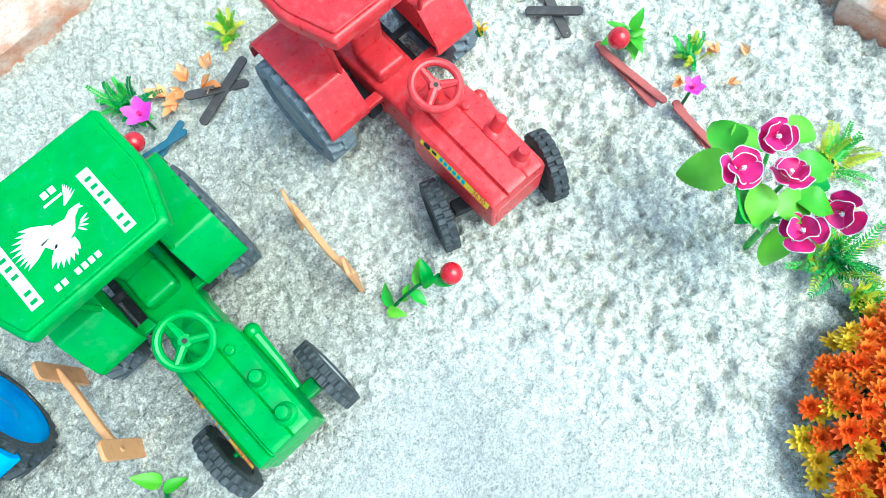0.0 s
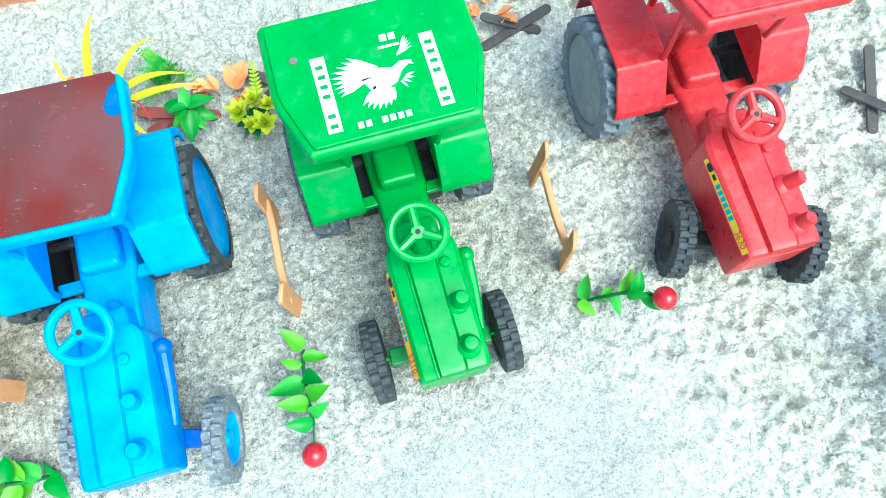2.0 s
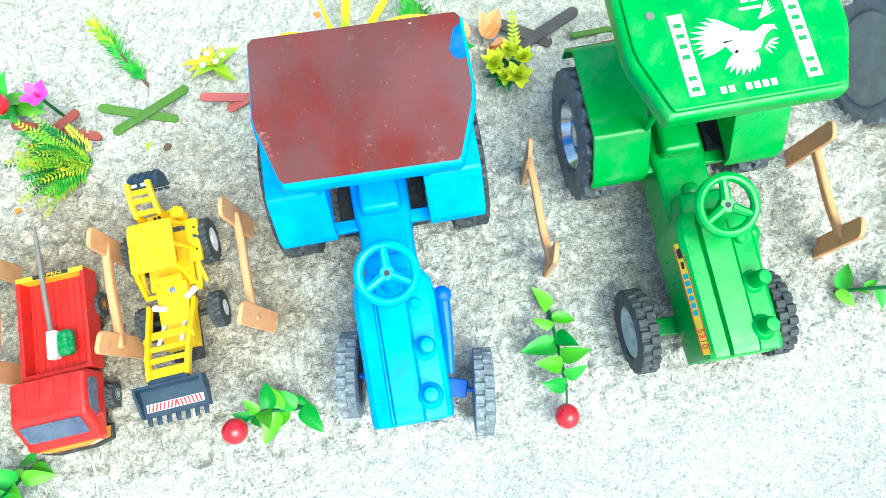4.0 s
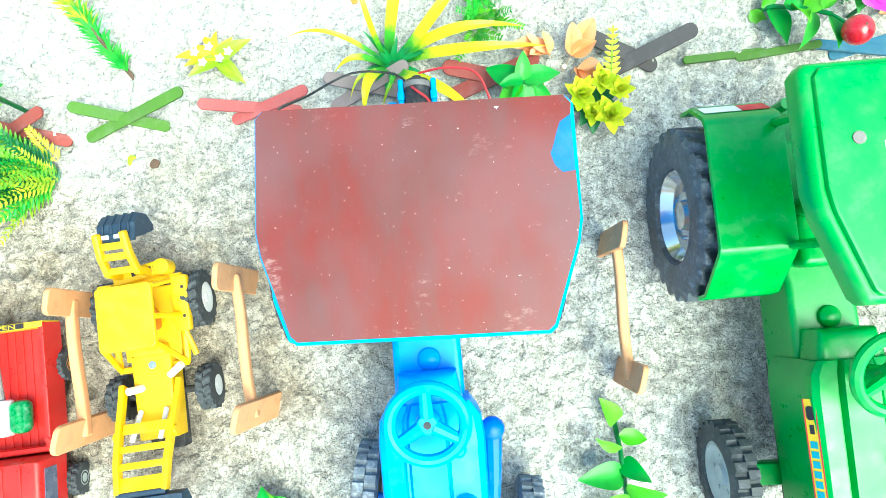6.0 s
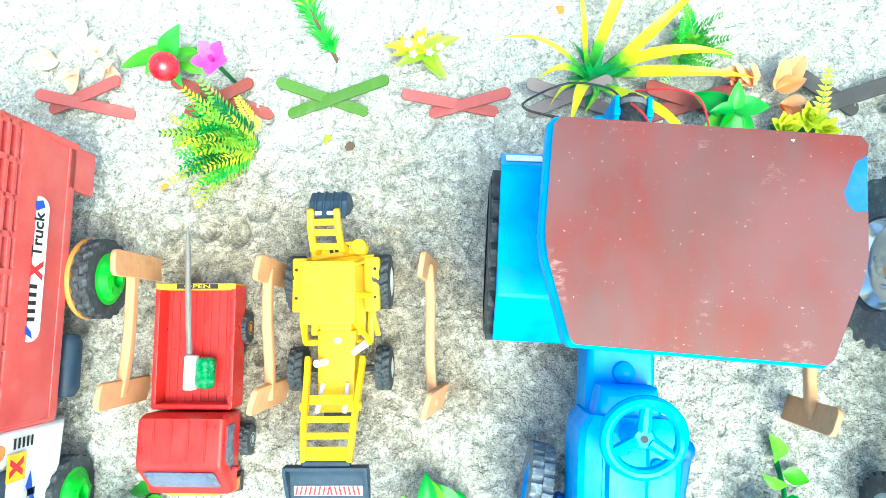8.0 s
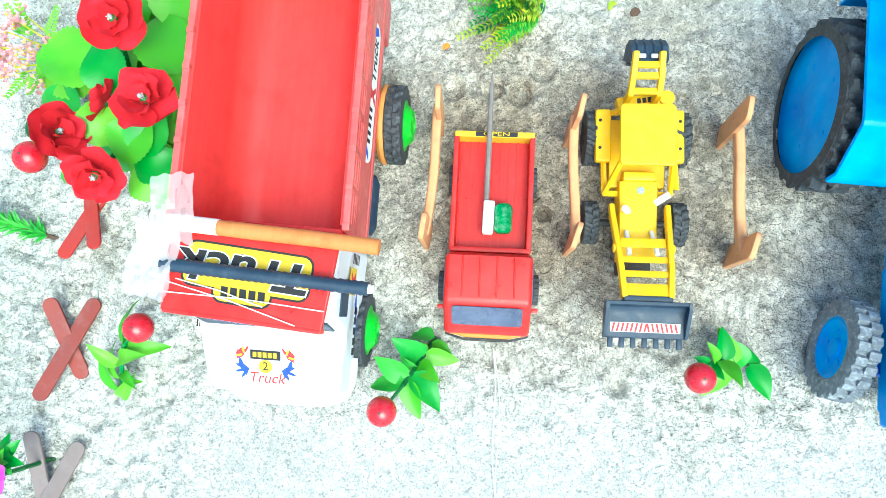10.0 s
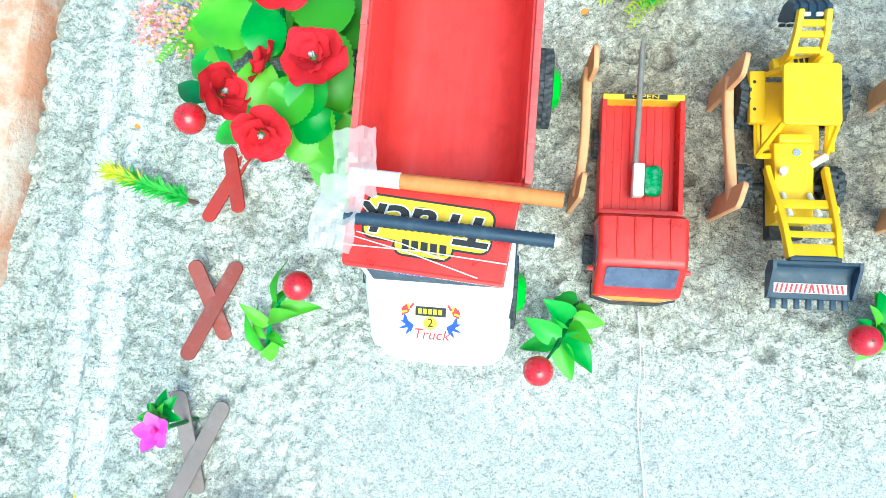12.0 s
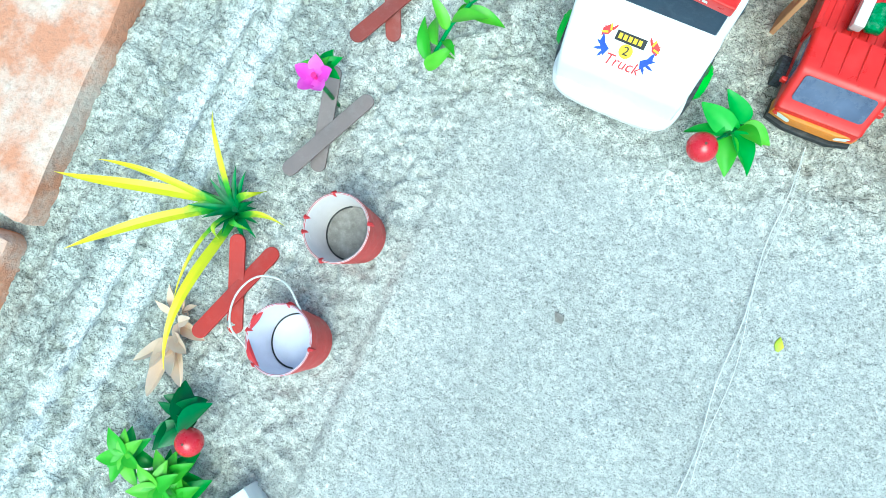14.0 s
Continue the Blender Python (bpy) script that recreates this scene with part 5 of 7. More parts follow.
# ---- toy backhoe loader ----
def loader():
    t = thing("toy_backhoe_loader", 13.66, 0.46, -0.15, "yellow plastic toy backhoe loader with a raised navy bucket", "toy loader", 1.7)
    YZ = Matrix(((0, 0, 1, 0), (-1, 0, 0, 0), (0, 1, 0, 0), (0, 0, 0, 1)))
    bm = bmesh.new()
    prism(bm, [(-0.98, 8.7), (0.98, 8.7), (1.05, 13.0), (-1.05, 13.0)], 1.2, 2.75, 0.2, None, 2)
    part("bonnet", bm, YELLOW, t)
    bm = bmesh.new()
    cyl(bm, (0.1, 12.45, 2.74), (0.1, 12.45, 2.82), 0.2, n=12)
    cyl(bm, (0.1, 12.45, 2.81), (0.1, 12.45, 2.84), 0.09, n=10)
    part("screw", bm, CHROME, t)
    bm = bmesh.new()
    box(bm, (0, 12.3, 1.2), (1.8, 8.6, 0.9), 0.1)
    cyl(bm, (-2.2, 15.6, 1.45), (2.2, 15.6, 1.45), 0.2, n=10)
    cyl(bm, (-2.2, 10.9, 1.2), (2.2, 10.9, 1.2), 0.2, n=10)
    part("chassis", bm, DARK, t, "dark chassis with both axles")
    # cab: flat roof on posts, open frames, seat
    bm = bmesh.new()
    prism(bm, rounded(-1.4, 13.3, 1.4, 16.5, 0.25), 4.7, 4.98, 0.1, None, 2)
    part("cab_roof", bm, YELLOW, t, "flat yellow cab roof")
    for p, q in (((-1.3, 13.5, 4.75), (-1.75, 12.35, 2.3)), ((1.3, 13.5, 4.75), (1.75, 12.35, 2.3)), ((-1.3, 16.3, 4.75), (-1.5, 16.7, 2.5)), ((1.3, 16.3, 4.75), (1.5, 16.7, 2.5)), ((1.32, 14.8, 4.75), (1.95, 14.8, 2.7)),
                 ((1.85, 14.3, 2.75), (2.15, 12.7, 2.1))):
        bm = bmesh.new()
        tube(bm, [p, q], 0.15, 6)
        part("cab_post", bm, YELLOW, t)
    for p, q in (((-1.8, 12.35, 2.3), (1.8, 12.35, 2.3)), ((1.75, 12.4, 2.35), (2.0, 16.8, 2.7)), ((-1.75, 12.4, 2.35), (-1.95, 16.8, 2.7)), ((-1.6, 16.75, 2.6), (2.0, 16.85, 2.6))):
        bm = bmesh.new()
        tube(bm, [p, q], 0.17, 6)
        part("cab_rail", bm, YELLOW, t)
    bm = bmesh.new()
    box(bm, (0, 14.6, 1.9), (3.0, 3.8, 0.7), 0.12)
    part("cab_floor", bm, YELLOW, t)
    bm = bmesh.new()
    box(bm, (0, 13.2, 2.5), (1.7, 0.5, 0.9), 0.12)
    part("dashboard", bm, YELLOW, t)
    bm = bmesh.new()
    box(bm, (0.1, 14.7, 2.6), (1.0, 1.0, 0.8), 0.2)
    box(bm, (0.1, 15.2, 3.1), (1.0, 0.3, 1.0), 0.12)
    part("seat", bm, STRIPE_ORANGE, t)
    for s in (-1, 1):
        bm = bmesh.new()
        box(bm, (s * 1.92, 15.4, 2.75), (0.85, 2.9, 0.5), 0.14)
        guard = part("mudguard", bm, YELLOW, t)
        for y in (14.7, 16.2):
            bm = bmesh.new()
            cyl(bm, (s * 2.1, y, 2.99), (s * 2.1, y, 3.02), 0.09, n=8)
            part("pin_hole", bm, INK, guard)
    for p, q in (((-0.55, 11.35, 2.6), (-0.85, 11.3, 3.6)), ((0.85, 11.8, 2.6), (1.6, 12.3, 2.75))):
        bm = bmesh.new()
        tube(bm, [p, q], 0.2, 8)
        part("exhaust_pipe", bm, WHITE, t, "white stub pipe")
    for s in (-1, 1):
        # the left hubs' shade is given as a dark colour; right ones stay white
        hub = WHITE if s > 0 else DARK
        wheel("rear_wheel", t, xf(s * 2.35, 15.6, 1.5), 1.38, 0.95, 0.78, 16, TYRE, hub, s, 0.06, lug_h=0.13, chevron=0.3, proud=1.0)
        wheel("front_wheel", t, xf(s * 2.35, 10.9, 1.22), 1.1, 0.9, 0.62, 14, TYRE, hub, s, 0.06, lug_h=0.11, chevron=0.3, proud=1.0)
        bm = bmesh.new()
        pts = [(s * 1.45, 11.5, 2.9), (s * 1.42, 10.9, 3.15), (s * 1.3, 9.3, 4.0), (s * 1.22, 8.0, 4.6), (s * 1.12, 6.7, 4.9)]
        for a, b in zip(pts, pts[1:]):
            d = Vector(b) - Vector(a)
            box(bm, (0, d.length / 2, 0), (0.3, d.length + 0.2, 0.5), 0.08, 2, aim_at(a, d))
        part("loader_arm", bm, YELLOW, t)
        bm = bmesh.new()
        cyl(bm, (s * 1.2, 9.2, 4.0), (s * 1.55, 9.2, 4.0), 0.24, n=12, bevel=0.05)
        part("arm_pin", bm, YELLOW, t)
        bm = bmesh.new()
        cyl(bm, (s * 0.65, 10.2, 2.9), (s * 0.7, 8.9, 4.0), 0.13, n=8)
        part("lift_ram", bm, STICKER, t, "pale ram rod")
    for y, z, w in ((9.5, 3.85, 0.5), (8.6, 4.3, 0.32), (7.85, 4.62, 0.32), (7.0, 4.85, 0.75)):
        bm = bmesh.new()
        box(bm, (0, y, z), (2.3, w, 0.2), 0.06, 2, xf(0, y, z, -24) @ xf(0, -y, -z))
        part("crossbar", bm, YELLOW, t)
    # front bucket held up: a shallow pan with cheeks and teeth
    bm = bmesh.new()
    prism(bm, [(-6.45, 5.3), (-6.3, 5.3), (-6.2, 4.8), (-5.85, 4.5), (-4.7, 4.36), (-4.65, 4.18), (-5.95, 4.25), (-6.5, 4.7)], -2.0, 2.0, 0.03, YZ)
    for s in (-1, 1):
        prism(bm, [(-6.45, 5.35), (-6.1, 5.35), (-4.75, 4.55), (-4.65, 4.2), (-5.95, 4.27), (-6.5, 4.7)], -0.08, 0.08, 0, xf(s * 1.97, 0, 0) @ YZ)
    box(bm, (0, 6.6, 4.9), (2.4, 0.3, 0.5), 0.08)
    bucket = part("bucket", bm, NAVY, t, "navy front bucket")
    bm = bmesh.new()
    box(bm, (0, 0, 0), (0.26, 0.55, 0.16), 0.04)
    tooth = mesh_of("tooth", bm, NAVY)
    for k in range(7):
        share("tooth", tooth, bucket, xf(-1.68 + 0.56 * k, 4.45, 4.25))
    m = xf(0, 5.2, 4.43, 7, 0, 0)
    st = decal("warning_strip", [rect(-1.7, -0.24, 1.7, 0.24)], STICKER, bucket, m @ xf(0, 0, 0.01), "red and white striped strip")
    stripes = [[(-1.66 + 0.225 * k, -0.22), (-1.56 + 0.225 * k, -0.22), (-1.46 + 0.225 * k + (-0.2 if k > 7 else 0), 0.22), (-1.56 + 0.225 * k + (-0.2 if k > 7 else 0), 0.22)] for k in range(15)]
    for o in stripes:
        decal("stripe", [o], INK_RED, st, xf(0, 0, 0.012))
    # backhoe: slewing boom, raised dipper arms and a small dark bucket hung from them
    bm = bmesh.new()
    box(bm, (0.1, 17.2, 3.0), (2.8, 0.75, 0.7), 0.15, 2, xf(0.1, 17.2, 3.0, 0, 0, 8) @ xf(-0.1, -17.2, -3.0))
    cyl(bm, (1.3, 17.35, 2.5), (1.3, 17.35, 3.45), 0.42, n=14, bevel=0.06)
    boom = part("boom", bm, YELLOW, t)
    for k in range(5):
        decal("lettering", [rect(-0.1, -0.14, 0.1, 0.14)], INK, boom, xf(-0.15 + 0.28 * k, 17.17 + 0.04 * k, 3.36, 0, 0, 8), "dark bar of lettering")
    for s in (-1, 1):
        bm = bmesh.new()
        pts = [(-0.1 + s * 0.72, 17.15, 3.3), (-0.1 + s * 0.72, 17.2, 4.5), (-0.1 + s * 0.7, 17.95, 5.1), (-0.1 + s * 0.66, 18.9, 5.45)]
        for a, b in zip(pts, pts[1:]):
            d = Vector(b) - Vector(a)
            box(bm, (0, d.length / 2, 0), (0.32, d.length + 0.3, 0.45), 0.1, 2, aim_at(a, d))
        part("dipper_arm", bm, YELLOW, t)
    for y, z in ((17.25, 4.6), (17.9, 5.05), (18.4, 5.25)):
        bm = bmesh.new()
        box(bm, (-0.1, y, z), (1.4, 0.34, 0.25), 0.06)
        part("crossbar", bm, YELLOW, t)
    bm = bmesh.new()
    prism(bm, [(-18.6, 5.15), (-19.5, 5.05), (-20.05, 4.5), (-20.1, 3.7), (-19.6, 2.9), (-19.5, 3.0), (-19.93, 3.7), (-19.9, 4.4), (-19.45, 4.88), (-18.6, 4.95)], -0.9, 0.9, 0.03, xf(0.02, 0, 0) @ YZ)
    for s in (-1, 1):
        prism(bm, [(-18.7, 5.1), (-19.5, 5.03), (-20.03, 4.5), (-20.08, 3.7), (-19.6, 2.95), (-19.0, 4.0)], -0.06, 0.06, 0, xf(0.02 + s * 0.88, 0, 0) @ YZ)
    back = part("digging_bucket", bm, NAVY, t, "dark navy ribbed rear bucket")
    bm = bmesh.new()
    box(bm, (0, 0, 0), (0.22, 0.18, 0.5), 0.04)
    tooth = mesh_of("tooth", bm, NAVY)
    for k in range(4):
        share("tooth", tooth, back, xf(-0.6 + 0.42 * k, 19.45, 2.75, 25))
    bm = bmesh.new()
    tube(bm, [(0, 19.0, 5.13), (0, 19.5, 5.08), (0, 20.06, 4.5), (0, 20.11, 3.8)], 0.07, 6)
    ribm = mesh_of("rib", bm, NAVY)
    for k in range(4):
        share("rib", ribm, back, xf(-0.6 + 0.42 * k, 0, 0))
    for s in (-1, 1):
        bm = bmesh.new()
        box(bm, (-0.1 + s * 0.3, 18.85, 5.3), (0.34, 0.2, 0.15), 0.04)
        part("pin", bm, STICKER, t, "white pin")
    return t


def aim_at(p, d):
    """A pose at p whose y axis runs along d and whose x axis stays level."""
    y = Vector(d).normalized()
    x = Vector((1, 0, 0))
    x = (x - y * x.dot(y)).normalized()
    m = Matrix((x, y, x.cross(y))).transposed().to_4x4()
    return Matrix.Translation(p) @ m


loader()

# ---- little fences between the vehicles: two flat posts and a rail ----
def fence(a, b, ra, rb, la, lb, z=3.1, top=5.5):
    """Posts standing at a and b (x, y), turned ra and rb degrees, their heads pushed aside by la and lb (dx, dy); a flat rail ties them."""
    cx, cy = (a[0] + b[0]) / 2, (a[1] + b[1]) / 2
    t = thing("toy_fence", cx, cy, 0, "small fence of pale orange wooden sticks standing in sand", "toy fence", group="fences between vehicles")
    mid = []
    for (x, y), r, w, (dx, dy) in ((a, ra, 1.35, la), (b, rb, 1.4, lb)):
        lean = Matrix(((1, 0, dx / top, 0), (0, 1, dy / top, 0), (0, 0, 1, 0), (0, 0, 0, 1)))
        bm = bmesh.new()
        prism(bm, rounded(-w / 2, -0.7, w / 2, top, w * 0.3), -0.14, 0.14, 0.06, Matrix.Translation((x - cx, y - cy, 0)) @ lean @ xf(0, 0, 0, 90, 0, r), 3)
        part("post", bm, CREAM, t)
        mid.append(Vector((x - cx + dx * z / top, y - cy + dy * z / top, z)))
    p, q = mid
    d = q - p
    bm = bmesh.new()
    box(bm, (0, d.length / 2, 0), (0.5, d.length + 0.5, 0.62), 0.16, 3, aim_at(p, d))
    bmesh.ops.subdivide_edges(bm, edges=[e for e in bm.edges if e.calc_length() > 3], cuts=6, use_grid_fill=True)
    for v in bm.verts:
        v.co.x += 0.10 * math.sin(v.co.y * 0.7 + cx)
    part("rail", bm, CREAM, t)
    return t


fence((2.3, 16.7), (2.0, 10.0), 92, 84, (0.2, 0), (0.2, 0))
fence((9.65, 16.4), (10.0, 10.1), 80, 75, (0.15, 0.15), (-0.15, -0.15))
fence((18.25, 16.7), (18.9, 9.95), 82, 74, (-0.3, 0.1), (-0.6, 0))
fence((37.6, 16.5), (37.5, 9.7), 75, 70, (-0.1, 0), (-0.1, -0.1))
fence((55.9, 13.75), (55.75, 7.2), 72, 66, (0.3, -0.2), (-0.1, 0))


# ---- crossed flat sticks that edge the plot ----
def cross(x, y, sticks, material, label, zc=0.25):
    """Two flat rounded sticks; each from its buried end to its raised end (dx, dy, dz)."""
    t = thing("crossed_sticks", x, y, 0, label, "crossed sticks", group="crossed sticks round the plot")
    for (x0, y0, z0), (x1, y1, z1), w in sticks:
        p, q = Vector((x0, y0, z0)), Vector((x1, y1, z1))
        d = q - p
        ln = d.length
        rz, rx = math.degrees(math.atan2(d.y, d.x)), math.degrees(math.asin(d.z / ln))
        bm = bmesh.new()
        prism(bm, rounded(0, -w / 2, ln, w / 2, w * 0.48), -0.1, 0.1, 0.05)
        part("stick", bm, material, t, m=Matrix.Translation(p) @ xf(0, 0, 0, 0, 0, rz) @ xf(0, 0, 0, 0, -rx, 0))
    return t


def cross4(a, b, c, d, material, label, w=0.95, lift=1.2, second=0.2):
    """A cross given by its corners: first stick from buried b to raised a, second from buried d to raised c."""
    x, y = (a[0] + b[0] + c[0] + d[0]) / 4, (a[1] + b[1] + c[1] + d[1]) / 4
    f = lambda p, z: (p[0] - x, p[1] - y, z)
    return cross(x, y, [(f(b, 0.12), f(a, lift), w), (f(d, second + 0.05), f(c, lift + second), w)], material, label)


cross4((-19.87, 5), (-17.72, 0.47), (-19.58, -0.8), (-17.46, 5.14), STICK_MAROON, "two crossed maroon painted sticks stuck in the sand")
cross4((-19.87, -2.58), (-18.4, -8.59), (-19.63, -9.55), (-17.35, -3.16), STICK_GREY, "two crossed grey-brown painted sticks stuck in the sand")
cross4((-20.6, -13.9), (-18.5, -19.3), (-20.1, -20.2), (-18.45, -13.75), STICK_RED, "two crossed bright red painted sticks stuck in the sand")
cross4((-19.37, 7.39), (-17.62, 12.16), (-17.28, 8.04), (-18.88, 12.15), STICK_RED, "two crossed red painted sticks under the red roses", w=0.85)
cross4((9, 27.65), (14.23, 26.1), (15.56, 27.71), (9.49, 25.93), STICK_GREEN, "two crossed green painted sticks stuck in the sand", w=0.66)
cross4((16.25, 26.9), (21.84, 26.14), (22.45, 26.94), (17.84, 25.98), STICK_PINK, "two crossed faded red painted sticks stuck in the sand", w=0.66)
cross4((-5.31, 26.89), (0.23, 25.96), (-0.16, 27.69), (-5.01, 26.17), STICK_PINK, "two crossed faded red sticks beyond the truck", w=0.7)
cross4((2.8, 27.68), (8.58, 25.93), (7.69, 27.56), (3.29, 25.96), STICK_MAROON, "two crossed dull maroon sticks behind the fern", w=0.7)
cross4((23.36, 27.54), (28.31, 26.27), (28.14, 27.68), (23.53, 26.02), STICK_GREY, "two crossed grey sticks behind the blue tractor", w=0.75)
cross4((30.01, 27.36), (35.62, 25.88), (35.35, 27.19), (30.18, 25.85), STICK_MAROON, "two crossed maroon sticks among the green plants", w=0.9)
cross4((37.75, 28.45), (42.12, 26.19), (44.23, 27.75), (39.07, 26.13), STICK_BLACK, "two crossed dark brown sticks stuck in the sand", w=0.9)
cross4((43.5, 26.27), (48.32, 26.39), (51.25, 26.24), (46.54, 26.12), STICK_GREEN, "two crossed green sticks lying low in the sand", w=0.45, lift=0.5)
cross4((55.26, 25.97), (51.83, 25.63), (54.94, 24.98), (50.96, 26.44), STICK_BLUE, "two crossed dark blue sticks behind the green tractor", w=0.6)
cross4((62.24, 26.63), (56.13, 25.35), (56.67, 27.33), (61.12, 25.36), STICK_BLACK, "two crossed black sticks stuck in the sand", w=0.8)
cross4((83.1, 15.3), (80.6, 8.9), (82.4, 9.2), (80.1, 13.0), STICK_BLACK, "two crossed black sticks at the plot's side", w=0.8)
cross4((81.3, 6.9), (80.5, 0.3), (80.8, 6.2), (81.2, -0.1), STICK_PINK, "two faded red sticks lying in line on the sand", w=0.6, lift=0.9, second=0.35)
cross4((81.4, -0.5), (80.0, -6.3), (80.9, -0.8), (80.5, -6.1), STICK_PINK, "two faded red sticks lying in line beside the flowers", w=0.6, lift=0.9, second=0.35)

# ---- two little buckets ----
def bucket(x, y, lean, turn, handle, inside, lining, label, splashes=()):
    t = thing("toy_bucket", x, y, 0.3, label, "bucket", turn, "toy buckets", ry=lean)
    t.matrix_world = t.matrix_world @ Matrix.Diagonal((0.97, 0.97, 0.92, 1))
    bm = bmesh.new()
    lathe(bm, [(1.5, 0.0), (1.86, 3.6), (1.9, 3.75), (1.98, 3.75), (2.0, 3.5), (1.62, 0.0), (1.5, 0.0)], 36)
    part("shell", bm, paint("bucket_red", (0.55, 0.03, 0.03), (0.42, 0.02, 0.02), 0.35, 0.3, 70), t, "red outer wall")
    bm = bmesh.new()
    lathe(bm, [(0, 0.12), (1.46, 0.12), (1.52, 0.35), (1.82, 3.6), (1.93, 3.78), (2.0, 3.7)], 36)
    part("lining", bm, lining, t, "pale inside")
    bm = bmesh.new()
    lathe(bm, [(0, 1.3), (1.57, 1.3), (1.58, 1.4), (1.44, 1.46), (0.7, 1.4), (0, 1.5)], 28)
    part("sediment", bm, inside, t, "thin layer of sand in the bottom")
    bm = bmesh.new()
    tube(bm, arc((0, 0, 1.42), 1.57, 95, 290, 24, Matrix()), 0.05, 6)
    part("sediment_line", bm, DARK, t, "dark line round the sand")
    for a, ln in splashes:
        bm = bmesh.new()
        tube(bm, arc((0, 0, 3.62), 1.86, a, a + ln, 10, Matrix()), [0.03 + 0.17 * math.sin(math.pi * k / 10) for k in range(11)], 7)
        part("paint_splash", bm, INK_RED, t, "red paint splashed on the rim")
    bm = bmesh.new()
    tube(bm, curve(handle), 0.06, 6)
    part("handle", bm, THREAD, t, "thin pale wire handle")
    for a in (10, 100, 165, 190, 250):
        c, s = math.cos(radians(a)), math.sin(radians(a))
        bm = bmesh.new()
        tube(bm, [(c * 1.86, s * 1.86, 3.0), (c * 1.9, s * 1.9, 3.6), (c * 1.97, s * 1.97, 3.82), (c * 2.03, s * 2.03, 3.6), (c * 1.98, s * 1.98, 3.0)], [0.05, 0.12, 0.14, 0.12, 0.06], 6)
        part("paint_drip", bm, INK_RED, t, "red paint drip on the rim")
    return t


bucket(-14.2, -10.95, -9, 20, [(1.9, 0.2, 3.4), (1.3, -1.2, 2.6), (0.2, -1.8, 2.6), (-1.2, -1.6, 3.0), (-1.9, -0.2, 3.4)], SILT, LINING, "small white-lined red bucket with sand in it")
bucket(-14.3, -17.75, -9, 0, [(0.4, 1.9, 3.5), (-1.1, 2.9, 3.8), (-2.7, 2.5, 4.0), (-3.4, 1.0, 4.0), (-3.0, -0.6, 3.8), (-1.6, -1.3, 3.5)], LINING_LILAC, LINING_LILAC, "small white-lined red bucket with its handle up", ((150, 40), (205, 55)))

# ---- threads on the sand, scraps ----
def thread(pts, label, r=0.035):
    bm = bmesh.new()
    x, y = pts[0]
    tube(bm, [(px - x, py - y, 0.25 + sand_height(px, py)) for px, py in pts], r, 5)
    return solid("thread", bm, THREAD, x, y, 0, label, "thread", group="threads")


thread([(6.1 + 0.09 * k + 0.12 * math.sin(k), 4.0 - 1.25 * k) for k in range(17)], "white thread trailing over the swept sand")
thread([(6.2 + 0.12 * k + 0.2 * math.sin(k * 0.8), 3.6 - 1.25 * k) for k in range(16)], "thin pale thread trailing over the swept sand", 0.02)
thread([(67.6 + 0.30 * k, 1.8 - 0.75 * k + 0.1 * math.sin(k)) for k in range(9)], "white thread trailing from the red tractor")
thread([(68.5 + 0.45 * k + 0.5 * math.sin(k * 0.9), -7.0 - 0.55 * k + 0.6 * math.cos(k * 0.7)) for k in range(11)], "thin pale hair-like thread lying on rough sand", 0.018)
thread([(69.4 + 0.5 * k + 0.2 * math.sin(k), -13.4 + 0.5 * math.sin(k * 0.5)) for k in range(9)], "thin pale hair-like thread curling over rough sand", 0.018)
rnd = random.Random(12)
for k, (x, y, mat, lab) in enumerate(((2.1, 21.69, STRIPE_ORANGE, "tiny brick-coloured chip"), (11.89, 24.5, LEAF_YELLOW, "tiny yellow petal scrap"), (9.17, -6.45, LEAF_YELLOW, "tiny yellow petal scrap"), (-1.98, -10.19, SILT, "small grey-brown chip"),
                                     (13.2, 24.09, STEM, "small brown chip"), (-25.23, 13.21, STRIPE_ORANGE, "tiny brick-coloured chip"), (25.4, 32.32, STRIPE_ORANGE, "dry orange leaf scrap"))):
    bm = bmesh.new()
    ring = [(0.4 * math.cos(a) * rnd.uniform(0.6, 1.2), 0.28 * math.sin(a) * rnd.uniform(0.6, 1.2)) for a in (0, 0.9, 1.8, 2.7, 3.6, 4.5, 5.4)]
    prism(bm, ring, 0, 0.12, 0.04)
    solid("scrap", bm, mat, x, y, sand_height(x, y), lab + " lying on the sand", "scrap", rz=k * 50)

# ---- artificial plants ----
def leaf_mesh(name, length, width, bend, fold, material, n=6, shape=0.6, wave=0.0, teeth=0.0):
    bm = bmesh.new()
    blade(bm, Matrix(), length, width, bend, fold, n, shape, wave, teeth)
    return mesh_of(name, bm, material, 60)


OVATE = leaf_mesh("leaf", 1.0, 0.57, -0.6, 0.2, LEAF, 9, 0.62, 0.03)
OVATE_LIME = leaf_mesh("leaf", 1.0, 0.52, -0.5, 0.18, LEAF_LIME, 9, 0.62, 0.03)
OVATE_DARK = leaf_mesh("leaf", 1.0, 0.55, -0.5, 0.14, LEAF_DARK, shape=0.75)
LANCE = leaf_mesh("leaf", 1.0, 0.34, -0.9, 0.22, LEAF_LIME, 9, 0.7, 0.04)
BROAD = leaf_mesh("leaf", 1.0, 0.78, -0.8, 0.13, LEAF_LIME, 26, 0.72, 0.06, 0.035)
BROAD_GREEN = leaf_mesh("leaf", 1.0, 0.74, -0.7, 0.14, LEAF, 26, 0.72, 0.06, 0.035)


